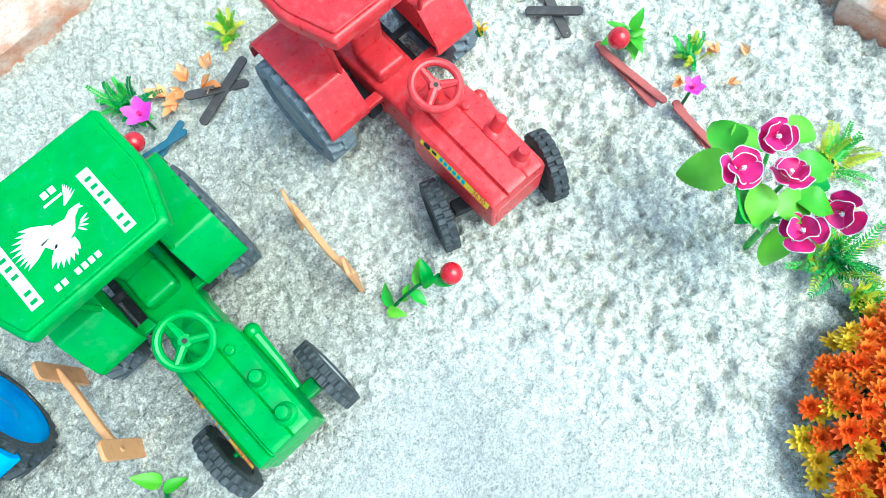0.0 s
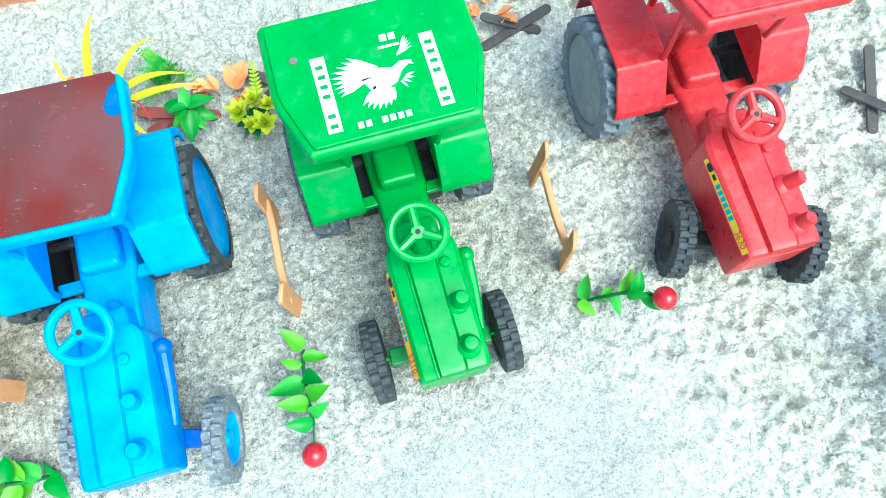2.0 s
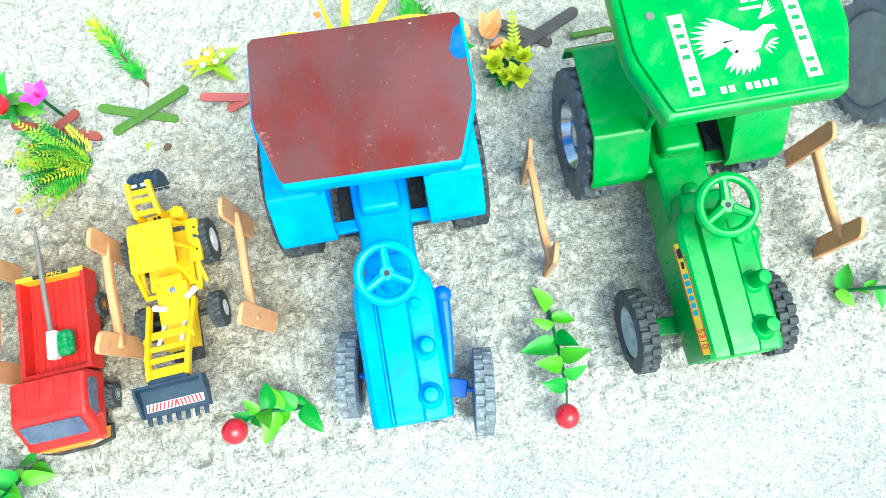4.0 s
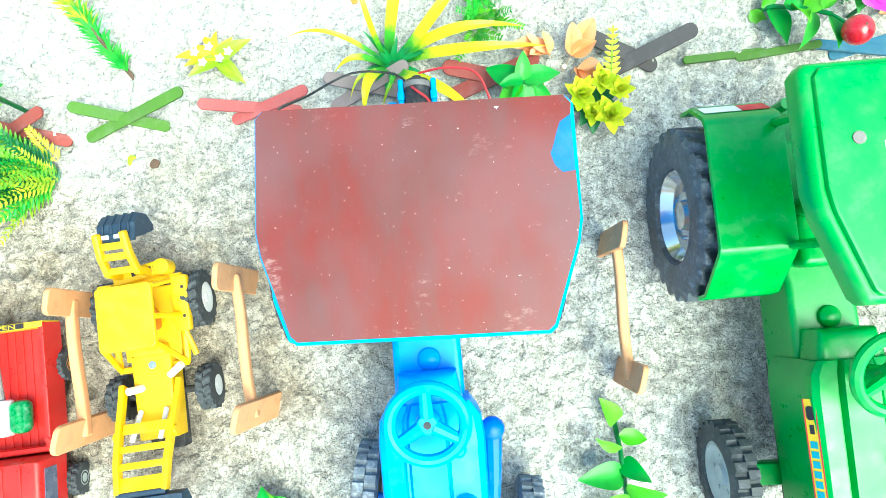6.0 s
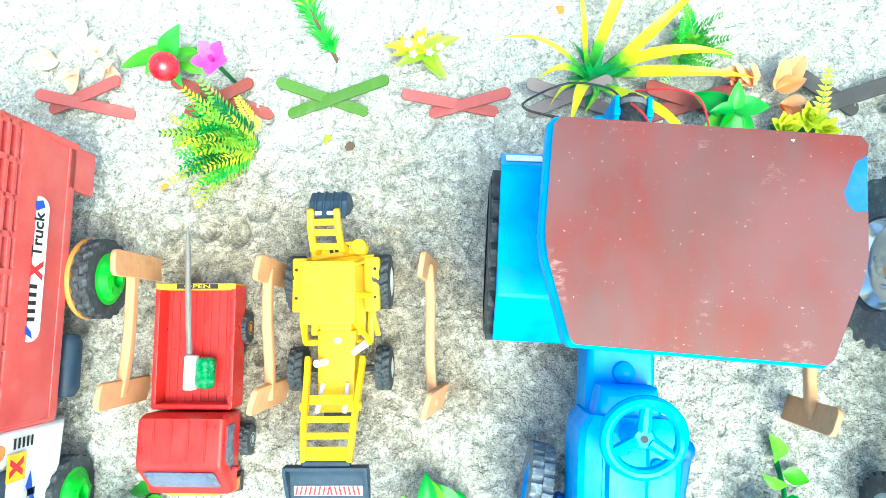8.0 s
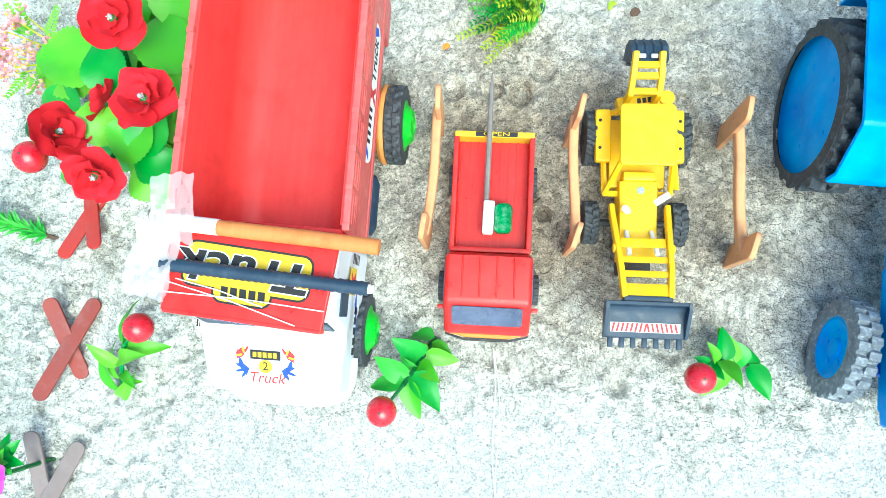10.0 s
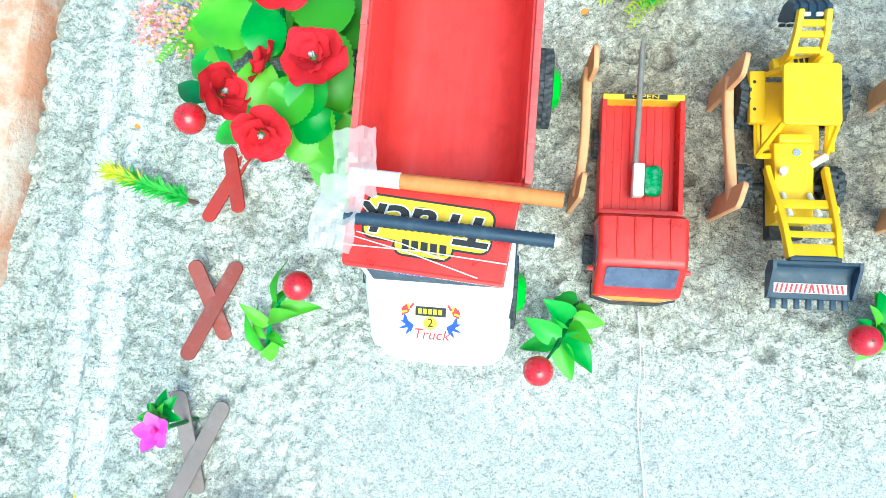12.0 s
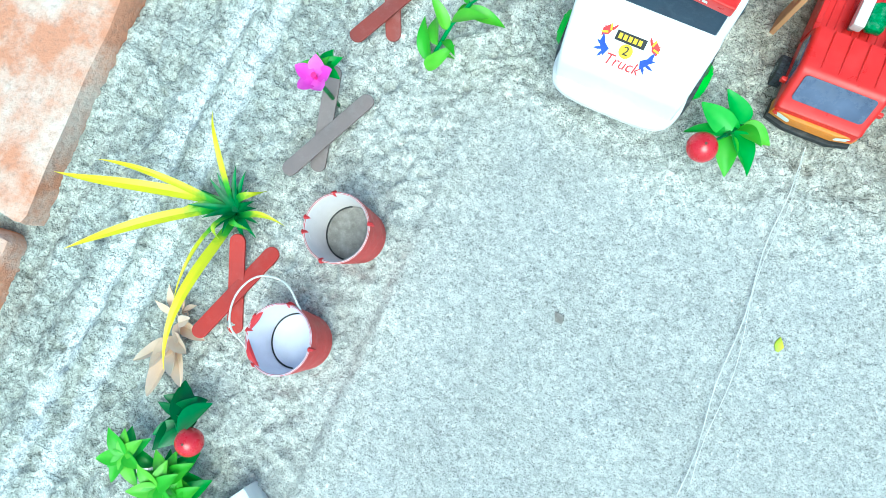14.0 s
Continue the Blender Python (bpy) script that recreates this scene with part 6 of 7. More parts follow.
def aim(p, az, el, s=1.0, roll=0.0):
    """A pose at p whose y axis points to the bearing az (from x, counter-clockwise) and up by el degrees."""
    return Matrix.Translation(p) @ xf(0, 0, 0, 0, 0, az - 90) @ xf(0, 0, 0, el, 0, 0) @ xf(0, 0, 0, 0, roll, 0) @ Matrix.Diagonal((s, s, s, 1))


def berry(t, p, r=0.78):
    bm = bmesh.new()
    ball(bm, (0, 0, 0), r, 24, (1, 1, 0.96))
    b = part("berry", bm, BERRY, t, "glossy red berry", xf(*p))
    bm = bmesh.new()
    cyl(bm, (0, 0, r * 0.93), (0, 0, r * 1.0), 0.07, n=8)
    part("berry_eye", bm, STEM, b)
    return b


def berry_sprig(x, y, path, berry_at, seed, label, leaves=9, size=1.9, r=0.78, mesh=None, spread=60):
    """A sprig rooted at x, y: a stem along path (dx, dy, z), pairs of pointed leaves and one red berry."""
    rnd = random.Random(seed)
    t = thing("berry_sprig", x, y, 0, label, "artificial plant", group="berry sprigs")
    bm = bmesh.new()
    tube(bm, [(0, 0, -0.6)] + path, [0.16] + [0.13] * len(path), 7)
    tube(bm, [path[-1], [(a + b) / 2 for a, b in zip(path[-1], berry_at)], berry_at], 0.08, 6)
    part("stem", bm, LEAF_DARK, t)
    pts = [Vector((0, 0, 0.2))] + [Vector(p) for p in path]
    for k in range(leaves):
        u = (k + 0.7) / leaves * (len(pts) - 1)
        i = min(int(u), len(pts) - 2)
        p = pts[i].lerp(pts[i + 1], u - i)
        d = pts[i + 1] - pts[i]
        az = math.degrees(math.atan2(d.y, d.x)) + (1 if k % 2 else -1) * rnd.uniform(spread * 0.55, spread * 1.25)
        share("leaf", mesh or (OVATE if rnd.random() < 0.6 else OVATE_LIME), t, aim(p + Vector((0, 0, rnd.uniform(-0.2, 0.3))), az + rnd.uniform(-30, 30), rnd.uniform(-12, 58), size * rnd.uniform(0.6, 1.3), rnd.uniform(-45, 45)))
    berry(t, berry_at, r)
    return t


berry_sprig(55.35, 4.2, [(1.5, -0.3, 1.0), (3.0, -0.6, 1.7), (4.2, -1.2, 2.3)], (5.0, -2.0, 3.2), 1, "green leafy sprig with a red berry beside a front wheel", 9, 1.7)
berry_sprig(37.04, 7.36, [(-0.2, -1.8, 1.0), (-0.3, -3.8, 1.4), (-0.4, -5.6, 1.5)], (-0.8, -7.3, 1.5), 2, "green leafy sprig with a red berry lying on sand", 9, 1.9, spread=100)
berry_sprig(20.67, 4.16, [(-1.4, -0.1, 0.9), (-2.7, 0.1, 1.8), (-3.6, -0.2, 2.6)], (-4.2, -0.8, 3.5), 3, "green leafy sprig with a red berry before the loader", 11, 1.8, spread=75)
berry_sprig(2.83, 4.51, [(-0.4, -1.0, 1.2), (-0.9, -2.0, 2.4), (-1.3, -2.7, 3.2)], (-2.2, -4.0, 3.9), 4, "green leafy sprig with a red berry before the pickup", 11, 1.95, spread=80)
berry_sprig(-15.19, -0.63, [(0.4, 1.3, 1.2), (0.9, 2.6, 2.4), (1.7, 3.6, 3.6)], (3.2, 4.5, 5.2), 5, "green leafy sprig with a red berry beside maroon sticks", 10, 2.2, spread=62, mesh=LANCE)
berry_sprig(82.8, 5.0, [(0.0, 0.1, 1.0), (-0.3, 0.2, 2.0), (-0.6, 0.0, 2.9)], (-2.7, -0.2, 4.6), 6, "green leafy sprig with a red berry at the plot's side", 14, 1.9, spread=110, mesh=OVATE_LIME)
berry_sprig(2.93, 29.41, [(0.3, -0.4, 1.2), (0.6, -0.9, 2.6), (0.8, -1.4, 3.6)], (1.3, -2.4, 5.0), 7, "green leafy sprig with a red berry near a pink flower", 10, 2.4, spread=95)
berry_sprig(47.6, 28.89, [(1.2, -0.3, 1.0), (2.4, -1.0, 1.9), (3.3, -1.8, 2.6)], (4.0, -3.1, 3.3), 8, "green leafy sprig with a red berry behind the green tractor", 9, 1.9, spread=70)
berry_sprig(-19.08, -23.84, [(0.2, -0.6, 1.0), (0.6, -0.9, 2.0), (1.2, -1.0, 2.6)], (2.2, -1.0, 3.2), 9, "dark green leafy sprig with a red berry near the buckets", 10, 2.5, spread=95, mesh=OVATE_DARK)


def ribbon_plant(x, y, blades, label, seed, wide=1.0):
    """Long arching ribbon leaves, green at the heart and yellow outwards; each blade (bearing, length, rise, sag and, for narrow ones, breadth)."""
    rnd = random.Random(seed)
    t = thing("ribbon_plant", x, y, 0, label, "artificial plant", group="ribbon plants")
    for az, ln, rise, sag, *breadth in blades:
        bm = bmesh.new()
        n, rows = 14, []
        c, s = math.cos(radians(az)), math.sin(radians(az))
        for i in range(n + 1):
            u = i / n
            w = (breadth[0] if breadth else wide) * (0.12 + 0.26 * math.sin(math.pi * min(1, 0.15 + u * 0.75))) * (1 - u ** 2.5)
            r = 0.2 + ln * (u - 0.12 * sag * u * u)
            z = 0.4 + rise * math.sin(min(1.0, u * 0.8) * math.pi * 0.8) - sag * rise * u * u * 0.9
            wob = 0.25 * math.sin(u * 4 + az)
            rows.append([bm.verts.new((c * r - s * (wob + k * w), s * r + c * (wob + k * w), max(0.15, z) + abs(k) * w * 0.35)) for k in (-1, 0, 1)])
        for i, (a, b) in enumerate(zip(rows, rows[1:])):
            for k in range(2):
                bm.faces.new((a[k], a[k + 1], b[k + 1], b[k]))
        part("blade", bm, RIBBON, t)
    bm = bmesh.new()
    for k in range(16):
        blade(bm, aim((0, 0, 0.3), k * 22.5 + rnd.uniform(-8, 8), rnd.uniform(20, 65)), rnd.uniform(1.6, 3.0), 0.4, -0.8, 0.15, 5)
    part("heart_leaves", bm, LEAF_DARK, t, "short dark green heart leaves")
    bm = bmesh.new()
    tube(bm, [(0, 0, -0.6), (0, 0, 0.6)], 0.3, 8)
    part("stem", bm, LEAF_DARK, t)
    return t


ribbon_plant(-21.76, -12.73, [(122, 5.6, 3.2, 0.3, 0.5), (193, 11.2, 3.2, 0.4), (185, 8.2, 3.4, 0.3, 0.6), (218, 10.8, 2.8, 0.5), (278, 10.4, 3.4, 0.5), (262, 7.0, 2.4, 0.8, 0.36), (205, 4.0, 1.6, 0.9, 0.5), (52, 2.4, 2.6, 0.7, 0.7), (5, 3.6, 2.0, 0.6, 0.6), (330, 1.8, 2.0, 0.9, 0.6), (285, 2.2, 2.8, 0.9, 0.5)],
             "yellow and green ribbon-leaved plant by the brick edge", 3)
ribbon_plant(27.25, 28.1, [(77, 7.5, 4.0, 0.3), (35, 7.3, 3.6, 0.4), (7, 7.7, 3.4, 0.5), (-4, 9.0, 3.2, 0.5), (-52, 7.2, 4.6, 0.2), (160, 6.4, 3.0, 0.7, 0.42), (185, 3.6, 2.2, 0.8, 0.6), (216, 3.4, 2.0, 0.9, 0.4), (242, 4.2, 3.8, 0.5, 0.9), (258, 3.0, 2.2, 0.9, 0.4), (114, 4.4, 4.0, 0.3, 0.45)],
             "yellow and green ribbon-leaved plant behind the blue tractor", 5, 0.95)


def pine_twig(x, y, dx, dy, dz, label, seed, tip=0.75):
    """A needle twig leaning from its root, dark below and yellow-green at the tip."""
    rnd = random.Random(seed)
    t = thing("needle_twig", x, y, 0, label, "artificial plant", group="needle twigs")
    end = Vector((dx, dy, dz))
    bm = bmesh.new()
    tube(bm, [(0, 0, -0.4), tuple(end * 0.5 + Vector((0, 0, 0.3))), tuple(end)], [0.14, 0.11, 0.06], 6)
    part("stem", bm, STEM, t)
    az = math.degrees(math.atan2(dy, dx))
    for name, mat, u0, u1, cnt in (("needles", LEAF, 0.14, tip + 0.05, 190), ("tip_needles", LEAF_YELLOW, tip - 0.08, 1.03, 110)):
        bm = bmesh.new()
        for k in range(cnt):
            u = u0 + (u1 - u0) * rnd.random()
            p = end * u + Vector((0, 0, 0.6 * u * (1 - u)))
            blade(bm, aim(p, az + rnd.uniform(-62, 62), rnd.uniform(-15, 75)), rnd.uniform(0.7, 1.25), 0.14, -0.4, 0.1, 3)
        part(name, bm, mat, t)
    return t


pine_twig(12.46, 28.95, -2.3, 4.1, 2.5, "green needle twig with a yellow tip, planted in sand", 1)
pine_twig(-20.33, 8.52, -4.6, 1.3, 2.0, "green needle twig with a yellow tip, leaning outwards", 2)


def fern_bush(x, y, r, count, mats, label, seed, el=(5, 55), length=(1.6, 2.6), turn=(0, 360)):
    """A clump of toothed fern fronds, each a rib with rows of small leaflets."""
    rnd = random.Random(seed)
    t = thing("fern_clump", x, y, 0, label, "artificial plant", group="fern clumps")
    for j, mat in enumerate(mats):
        bm = bmesh.new()
        for k in range(count // len(mats)):
            a = rnd.uniform(*turn)
            base = aim((rnd.uniform(-r, r) * 0.3, rnd.uniform(-r, r) * 0.3, 0.2), a, rnd.uniform(*el), 1, rnd.uniform(-30, 30))
            ln = rnd.uniform(*length) * r / 2
            n = 13
            for i in range(n):
                u = i / n
                p = base @ Vector((0, ln * (0.15 + 0.85 * u), 0.35 * math.sin(u * 2.6)))
                for s in (-1, 1):
                    blade(bm, Matrix.Translation(p) @ base.to_3x3().to_4x4() @ xf(0, 0, 0, rnd.uniform(-5, 30), 0, s * -48), (0.62 - 0.40 * u) * r / 2.4, 0.15, -0.4, 0.1, 3)
        part("fronds", bm, mat, t)
    bm = bmesh.new()
    tube(bm, [(0, 0, -0.5), (0, 0, 0.5)], 0.35, 8)
    part("stem", bm, LEAF_DARK, t)
    return t


fern_bush(7.2, 24.1, 2.9, 104, [LEAF, LEAF_LIME, LEAF_DARK, LEAF_YELLOW], "green fern clump with yellowish tips by maroon sticks", 3, el=(5, 65), length=(1.8, 3.1), turn=(118, 238))
fern_bush(79.6, -16.2, 3.2, 34, [LEAF, LEAF_DARK, LEAF_YELLOW], "green needle clump with yellow tips below the flowers", 5)
fern_bush(85.2, -11.6, 2.4, 24, [LEAF, LEAF_YELLOW], "small green and yellow fern clump", 8)
fern_bush(-13.33, 23.71, 3.0, 36, [LEAF, LEAF_YELLOW, LEAF_DARK], "yellow-green bushy clump beside the truck", 11)
fern_bush(53.11, 30.98, 2.2, 22, [LEAF, LEAF_DARK], "small green spiky clump behind the green tractor", 12)
fern_bush(63.1, 29.98, 1.7, 22, [LEAF_LIME, LEAF_YELLOW], "small lime and yellow clump behind the red tractor", 13)
fern_bush(85.14, 0.81, 1.7, 16, [LEAF, LEAF_YELLOW], "small green and yellow sprig on sand", 14)
fern_bush(32.44, 30.13, 2.6, 18, [LEAF_LIME, LEAF], "green spiky clump beyond the canopy", 15, el=(20, 70))
fern_bush(78.6, -19.1, 1.8, 20, [LEAF_YELLOW, LEAF_LIME], "yellow-green sprig beside orange flowers", 17)


def rosette(t, p, mesh, count, size, el, seed, name="leaf"):
    rnd = random.Random(seed)
    for k in range(count):
        share(name, mesh, t, aim(p, k * 360 / count + rnd.uniform(-12, 12), el + rnd.uniform(-12, 12), size * rnd.uniform(0.85, 1.15), rnd.uniform(-10, 10)))


suc = thing("leafy_sprig", 33.93, 25.3, 0, "bright green seven-leaved sprig behind the blue tractor", "artificial plant")
bm = bmesh.new()
tube(bm, [(0, 0, -0.5), (0.1, 0, 3.2)], 0.15, 7)
part("stem", bm, LEAF_DARK, suc)
for az, el, s, me, z in ((85, 35, 1.5, OVATE, 3.2), (150, 5, 2.2, OVATE, 2.8), (10, 12, 2.1, OVATE, 3.1), (215, -5, 2.0, OVATE_LIME, 3.0), (262, -12, 2.4, OVATE, 3.0), (290, 8, 1.8, OVATE, 2.6), (335, -5, 1.9, OVATE, 2.4), (185, 20, 1.3, OVATE, 3.3)):
    share("leaf", me, suc, aim((0.1, 0, z), az, el, s, 20 * math.sin(az)))

ys = thing("flowering_clump", 37.27, 24.56, 0, "yellow-green flower heads with a fern frond on sand", "artificial plant")
YPET = leaf_mesh("petal", 1.0, 0.6, 0.6, 0.15, LEAF_BRIGHT, 5)
for k, (px, py, pz, s) in enumerate(((0, 0, 2.0, 1.1), (1.5, -1.2, 1.6, 1.15), (1.2, 0.6, 2.2, 1.0), (0.6, -0.9, 1.5, 0.9), (2.1, 0.1, 1.8, 0.9))):
    for j in range(3):
        rosette(ys, Vector((px, py, pz - 0.1 * j)), YPET, 7, s * (0.6 + 0.22 * j), 62 - 24 * j, k * 3 + j, "petal")
LEAFLET = leaf_mesh("leaflet", 1.0, 0.5, -0.3, 0.1, LEAF_BRIGHT, 4)
for k in range(8):
    u = k / 8
    for s in (-1, 1):
        share("leaflet", LEAFLET, ys, aim((1.6 + 0.3 * u, 0.8 + 2.4 * u, 2.4 + 0.6 * u), 85 + s * -60, 15, 0.6 - 0.3 * u))
bm = bmesh.new()
tube(bm, [(1.4, 0.2, 0.4), (1.6, 0.8, 2.4), (1.9, 3.2, 3.0)], 0.05, 5)
part("frond_stalk", bm, LEAF_YELLOW, ys)
rosette(ys, Vector((0.8, -0.4, 1.0)), OVATE_DARK, 8, 1.5, 10, 9)

# dry flowers: papery petals in beige or peach
def dry_flowers(x, y, petals, mat, label, seed, size=2.2, z=0.8, wide=0.5):
    rnd = random.Random(seed)
    t = thing("dried_flowers", x, y, 0, label, "artificial flowers", group="dried flowers")
    me = leaf_mesh("petal", 1.0, wide, 0.5, 0.4, mat, 8, 0.55 + 0.45 * wide, 0.06)
    for px, py, az, s in petals:
        q = (px, py, z * 0.5 + rnd.uniform(0, 0.2))
        roll = rnd.uniform(-30, 30)
        for da, el, k in ((0, 4, 1.0), (38, 26, 0.8), (-40, 22, 0.7)):
            share("petal", me, t, aim(q, az + da, el + rnd.uniform(-5, 5), s * size * 0.8 * k, roll))
    bm = bmesh.new()
    for px, py, az, s in petals:
        tube(bm, [(px * 0.7, py * 0.7, 0), (px, py, z * 0.55)], 0.035, 5)
    tube(bm, [(0, 0, -0.4), (0, 0, 0.2)], 0.15, 6)
    part("stem", bm, PETAL_BEIGE, t)
    return t


dry_flowers(57.37, 27.71, [(-1.6, 1.4, 130, 1.0), (-1.4, 0.2, 200, 1.0), (0.4, 1.2, 70, 0.9), (0.8, -0.2, 300, 1.2), (2.2, 1.0, 30, 0.8), (-0.4, 0.6, 160, 0.9)], PETAL_PEACH, "peach-orange papery flowers beside black sticks", 1)
dry_flowers(36.92, 26.86, [(-0.9, 0.5, 160, 1.1), (0.3, 0.3, 55, 1.3), (0.5, -0.5, 300, 1.1), (-1.5, 0.7, 175, 1.0)], PETAL_PEACH, "peach papery flower among dark sticks", 2, 2.2, 1.8, 0.58)
dry_flowers(-21.8, -20.6, [(0.0, 0.4, 0, 1.35), (-0.1, 1.1, 35, 0.7), (0.1, -0.4, 320, 1.9), (0.2, -0.6, 285, 2.0), (-0.3, 0.8, 115, 1.1)], PETAL_BEIGE, "dry beige papery flowers by the red sticks", 3, 2.2, 0.8, 0.36)
dry_flowers(-3.64, 29.23, [(-1, 0, 180, 1.2), (1, 0.4, 20, 1.2), (0, -0.6, 280, 1.2), (0.4, 1, 80, 1.0), (2.0, -0.6, 330, 1.2)], PETAL_BEIGE, "dry beige papery flowers beyond the truck", 4, 1.9)
dry_flowers(85.7, -1.0, [(0.9, 0.6, 100, 1.1), (2.3, -1.1, 60, 0.8), (-0.6, -1.6, 300, 0.8), (-2.6, 1.2, 170, 1.0), (0.4, 0.9, 30, 0.6)], PETAL_PEACH, "pale orange papery flowers scattered on sand", 5, 1.5)


def lily(x, y, z, size, label, az=270, top=True, seed=0):
    """One pink five-petalled bloom with a tuft of green behind it."""
    t = thing("pink_flower", x, y, 0, label, "artificial flower", group="pink flowers")
    me = leaf_mesh("petal", 1.0, 0.68, 0.5, 0.14, PETAL_PINK, 8, 0.95, 0.05)
    for k in range(5):
        share("petal", me, t, aim((0, 0, z), az + k * 72, 18, size))
    bm = bmesh.new()
    cyl(bm, (0, 0, z), (0, 0, z + 0.5), 0.1, 0.16, 8)
    part("stamen", bm, PETAL_MAGENTA, t)
    bm = bmesh.new()
    tube(bm, [(0, 0, -0.5), (0, 0, z)], 0.13, 6)
    part("stem", bm, LEAF_DARK, t)
    if top:
        rosette(t, Vector((-0.2, 0.8, z - 0.6)), OVATE, 7, 1.2, 15, seed)
        rosette(t, Vector((-0.2, 0.6, z - 0.3)), OVATE_LIME, 6, 0.9, 25, seed + 1)
    return t


lily(-19.21, -4.33, 4.2, 1.3, "magenta-pink star-shaped flower with green leaves behind", 250, True, 1)
lily(6.17, 27.97, 3.4, 1.25, "magenta-pink star-shaped flower behind the fern", 270, False)
lily(53.35, 27.79, 2.4, 1.5, "magenta-pink star-shaped flower behind the green tractor", 200, True, 3)
lily(81.7, -1.1, 2.8, 1.0, "bright pink flower with orange petals beside it", 230, False)

yf = thing("yellow_flowers", 17.49, 29.31, 0, "yellow leafy clump with small white blossoms", "artificial flowers")
YLEAF, YPETAL = leaf_mesh("leaf", 1, 0.38, -0.6, 0.25, LEAF_YELLOW), leaf_mesh("petal", 1, 0.36, -0.6, 0.3, PETAL_YELLOW)
for az, s, me in ((170, 2.6, YPETAL), (185, 1.8, YLEAF), (215, 2.0, YLEAF), (300, 1.8, YLEAF), (318, 2.2, YLEAF), (15, 2.4, YLEAF), (40, 1.6, YPETAL), (85, 1.7, YPETAL), (120, 1.8, YPETAL), (150, 2.0, YPETAL)):
    share("petal" if me is YPETAL else "leaf", me, yf, aim((0.2 * math.cos(az), 0.2, 0.8), az, 18 + 12 * math.sin(az), s, 15 * math.sin(az * 3)))
bm = bmesh.new()
rnd = random.Random(8)
for k in range(9):
    p = (rnd.uniform(-1, 1), rnd.uniform(-0.4, 1.4), rnd.uniform(1.6, 2.2))
    for j in range(5):
        blade(bm, aim(p, j * 72, 20), 0.32, 0.22, 0.3, 0.1, 3)
part("white_blossoms", bm, PETAL_WHITE, yf)
bm = bmesh.new()
tube(bm, [(0, 0, -0.5), (0, 0, 0.9)], 0.16, 6)
part("stem", bm, LEAF_DARK, yf)
fern_bush(76.61, 14.71, 0.9, 10, [PETAL_YELLOW], "tiny yellow flower by black sticks", 22)


def petal_grid(bm, m, length, width, cup, n=9, ruffle=0.03, seed=0):
    """A broad rounded petal from its base along y; returns the points of its rim."""
    ks = (-1, -0.7, -0.35, 0, 0.35, 0.7, 1)
    grid = []
    for i in range(n + 1):
        u = i / n
        w = width / 2 * (0.18 + 0.82 * smooth(0, 0.45, u)) * math.sqrt(max(0.05, 1 - ((u - 0.6) / 0.62) ** 2))
        row = []
        for k in ks:
            v = u * length * (1 - 0.16 * k * k * smooth(0.5, 1.0, u))
            ang = cup * v / length
            lift = 0.12 * w * k * k + ruffle * length * u * math.sin(3.2 * k + 5 * u + seed)
            row.append(m @ Vector((k * w, length * math.sin(ang) / cup, length * (1 - math.cos(ang)) / cup + lift)))
        grid.append(row)
    rows = [[bm.verts.new(p) for p in row] for row in grid]
    for a, b in zip(rows, rows[1:]):
        for k in range(len(ks) - 1):
            bm.faces.new((a[k], a[k + 1], b[k + 1], b[k]))
    return [r[0] for r in grid[5:]] + grid[-1][1:-1] + [r[-1] for r in grid[:4:-1]]


def bloom(t, p, size, mat, az, el, seed, rim=None, rings=((5, 1.0, 6), (3, 0.8, 26), (3, 0.45, 55)), width=1.15, heart=None, ruffle=0.03):
    """A full flower: rings of broad cupped petals facing the bearing az, tipped el from upright."""
    rnd = random.Random(seed)
    f = new("flower")
    f.empty_display_size = 0.005
    f.parent, f.matrix_local = t, metres(Matrix.Translation(p) @ xf(0, 0, 0, 0, 0, az) @ xf(0, 0, 0, el, 0, 0))
    for j, (cnt, s, e) in enumerate(rings):
        for k in range(cnt):
            bm = bmesh.new()
            m = aim((0, 0, 0.1 * j), k * 360 / cnt + j * 30 + rnd.uniform(-8, 8), e + rnd.uniform(-8, 8))
            pts = petal_grid(bm, m, size * s * rnd.uniform(0.9, 1.1), size * s * width, 0.55, ruffle=ruffle, seed=seed + k * 2)
            o = part("petal", bm, mat, f, angle=80)
            if rim:
                bm = bmesh.new()
                tube(bm, pts, 0.035, 5)
                part("petal_edge", bm, rim, o, "white petal edge")
    bm = bmesh.new()
    for k in range(5):
        tube(bm, [(0, 0, 0.1), (0.12 * math.cos(k * 1.3), 0.12 * math.sin(k * 1.3), 0.62)], 0.045, 5)
    ball(bm, (0.05, 0, 0.6), 0.12, 8)
    part("stamens", bm, heart or STICKER, f, "pale stamens")
    if heart:
        bm = bmesh.new()
        ball(bm, (0, 0, 0.14), 0.3, 10)
        part("flower_centre", bm, LEAF_DARK, f, "dark green hollow centre")
    return f


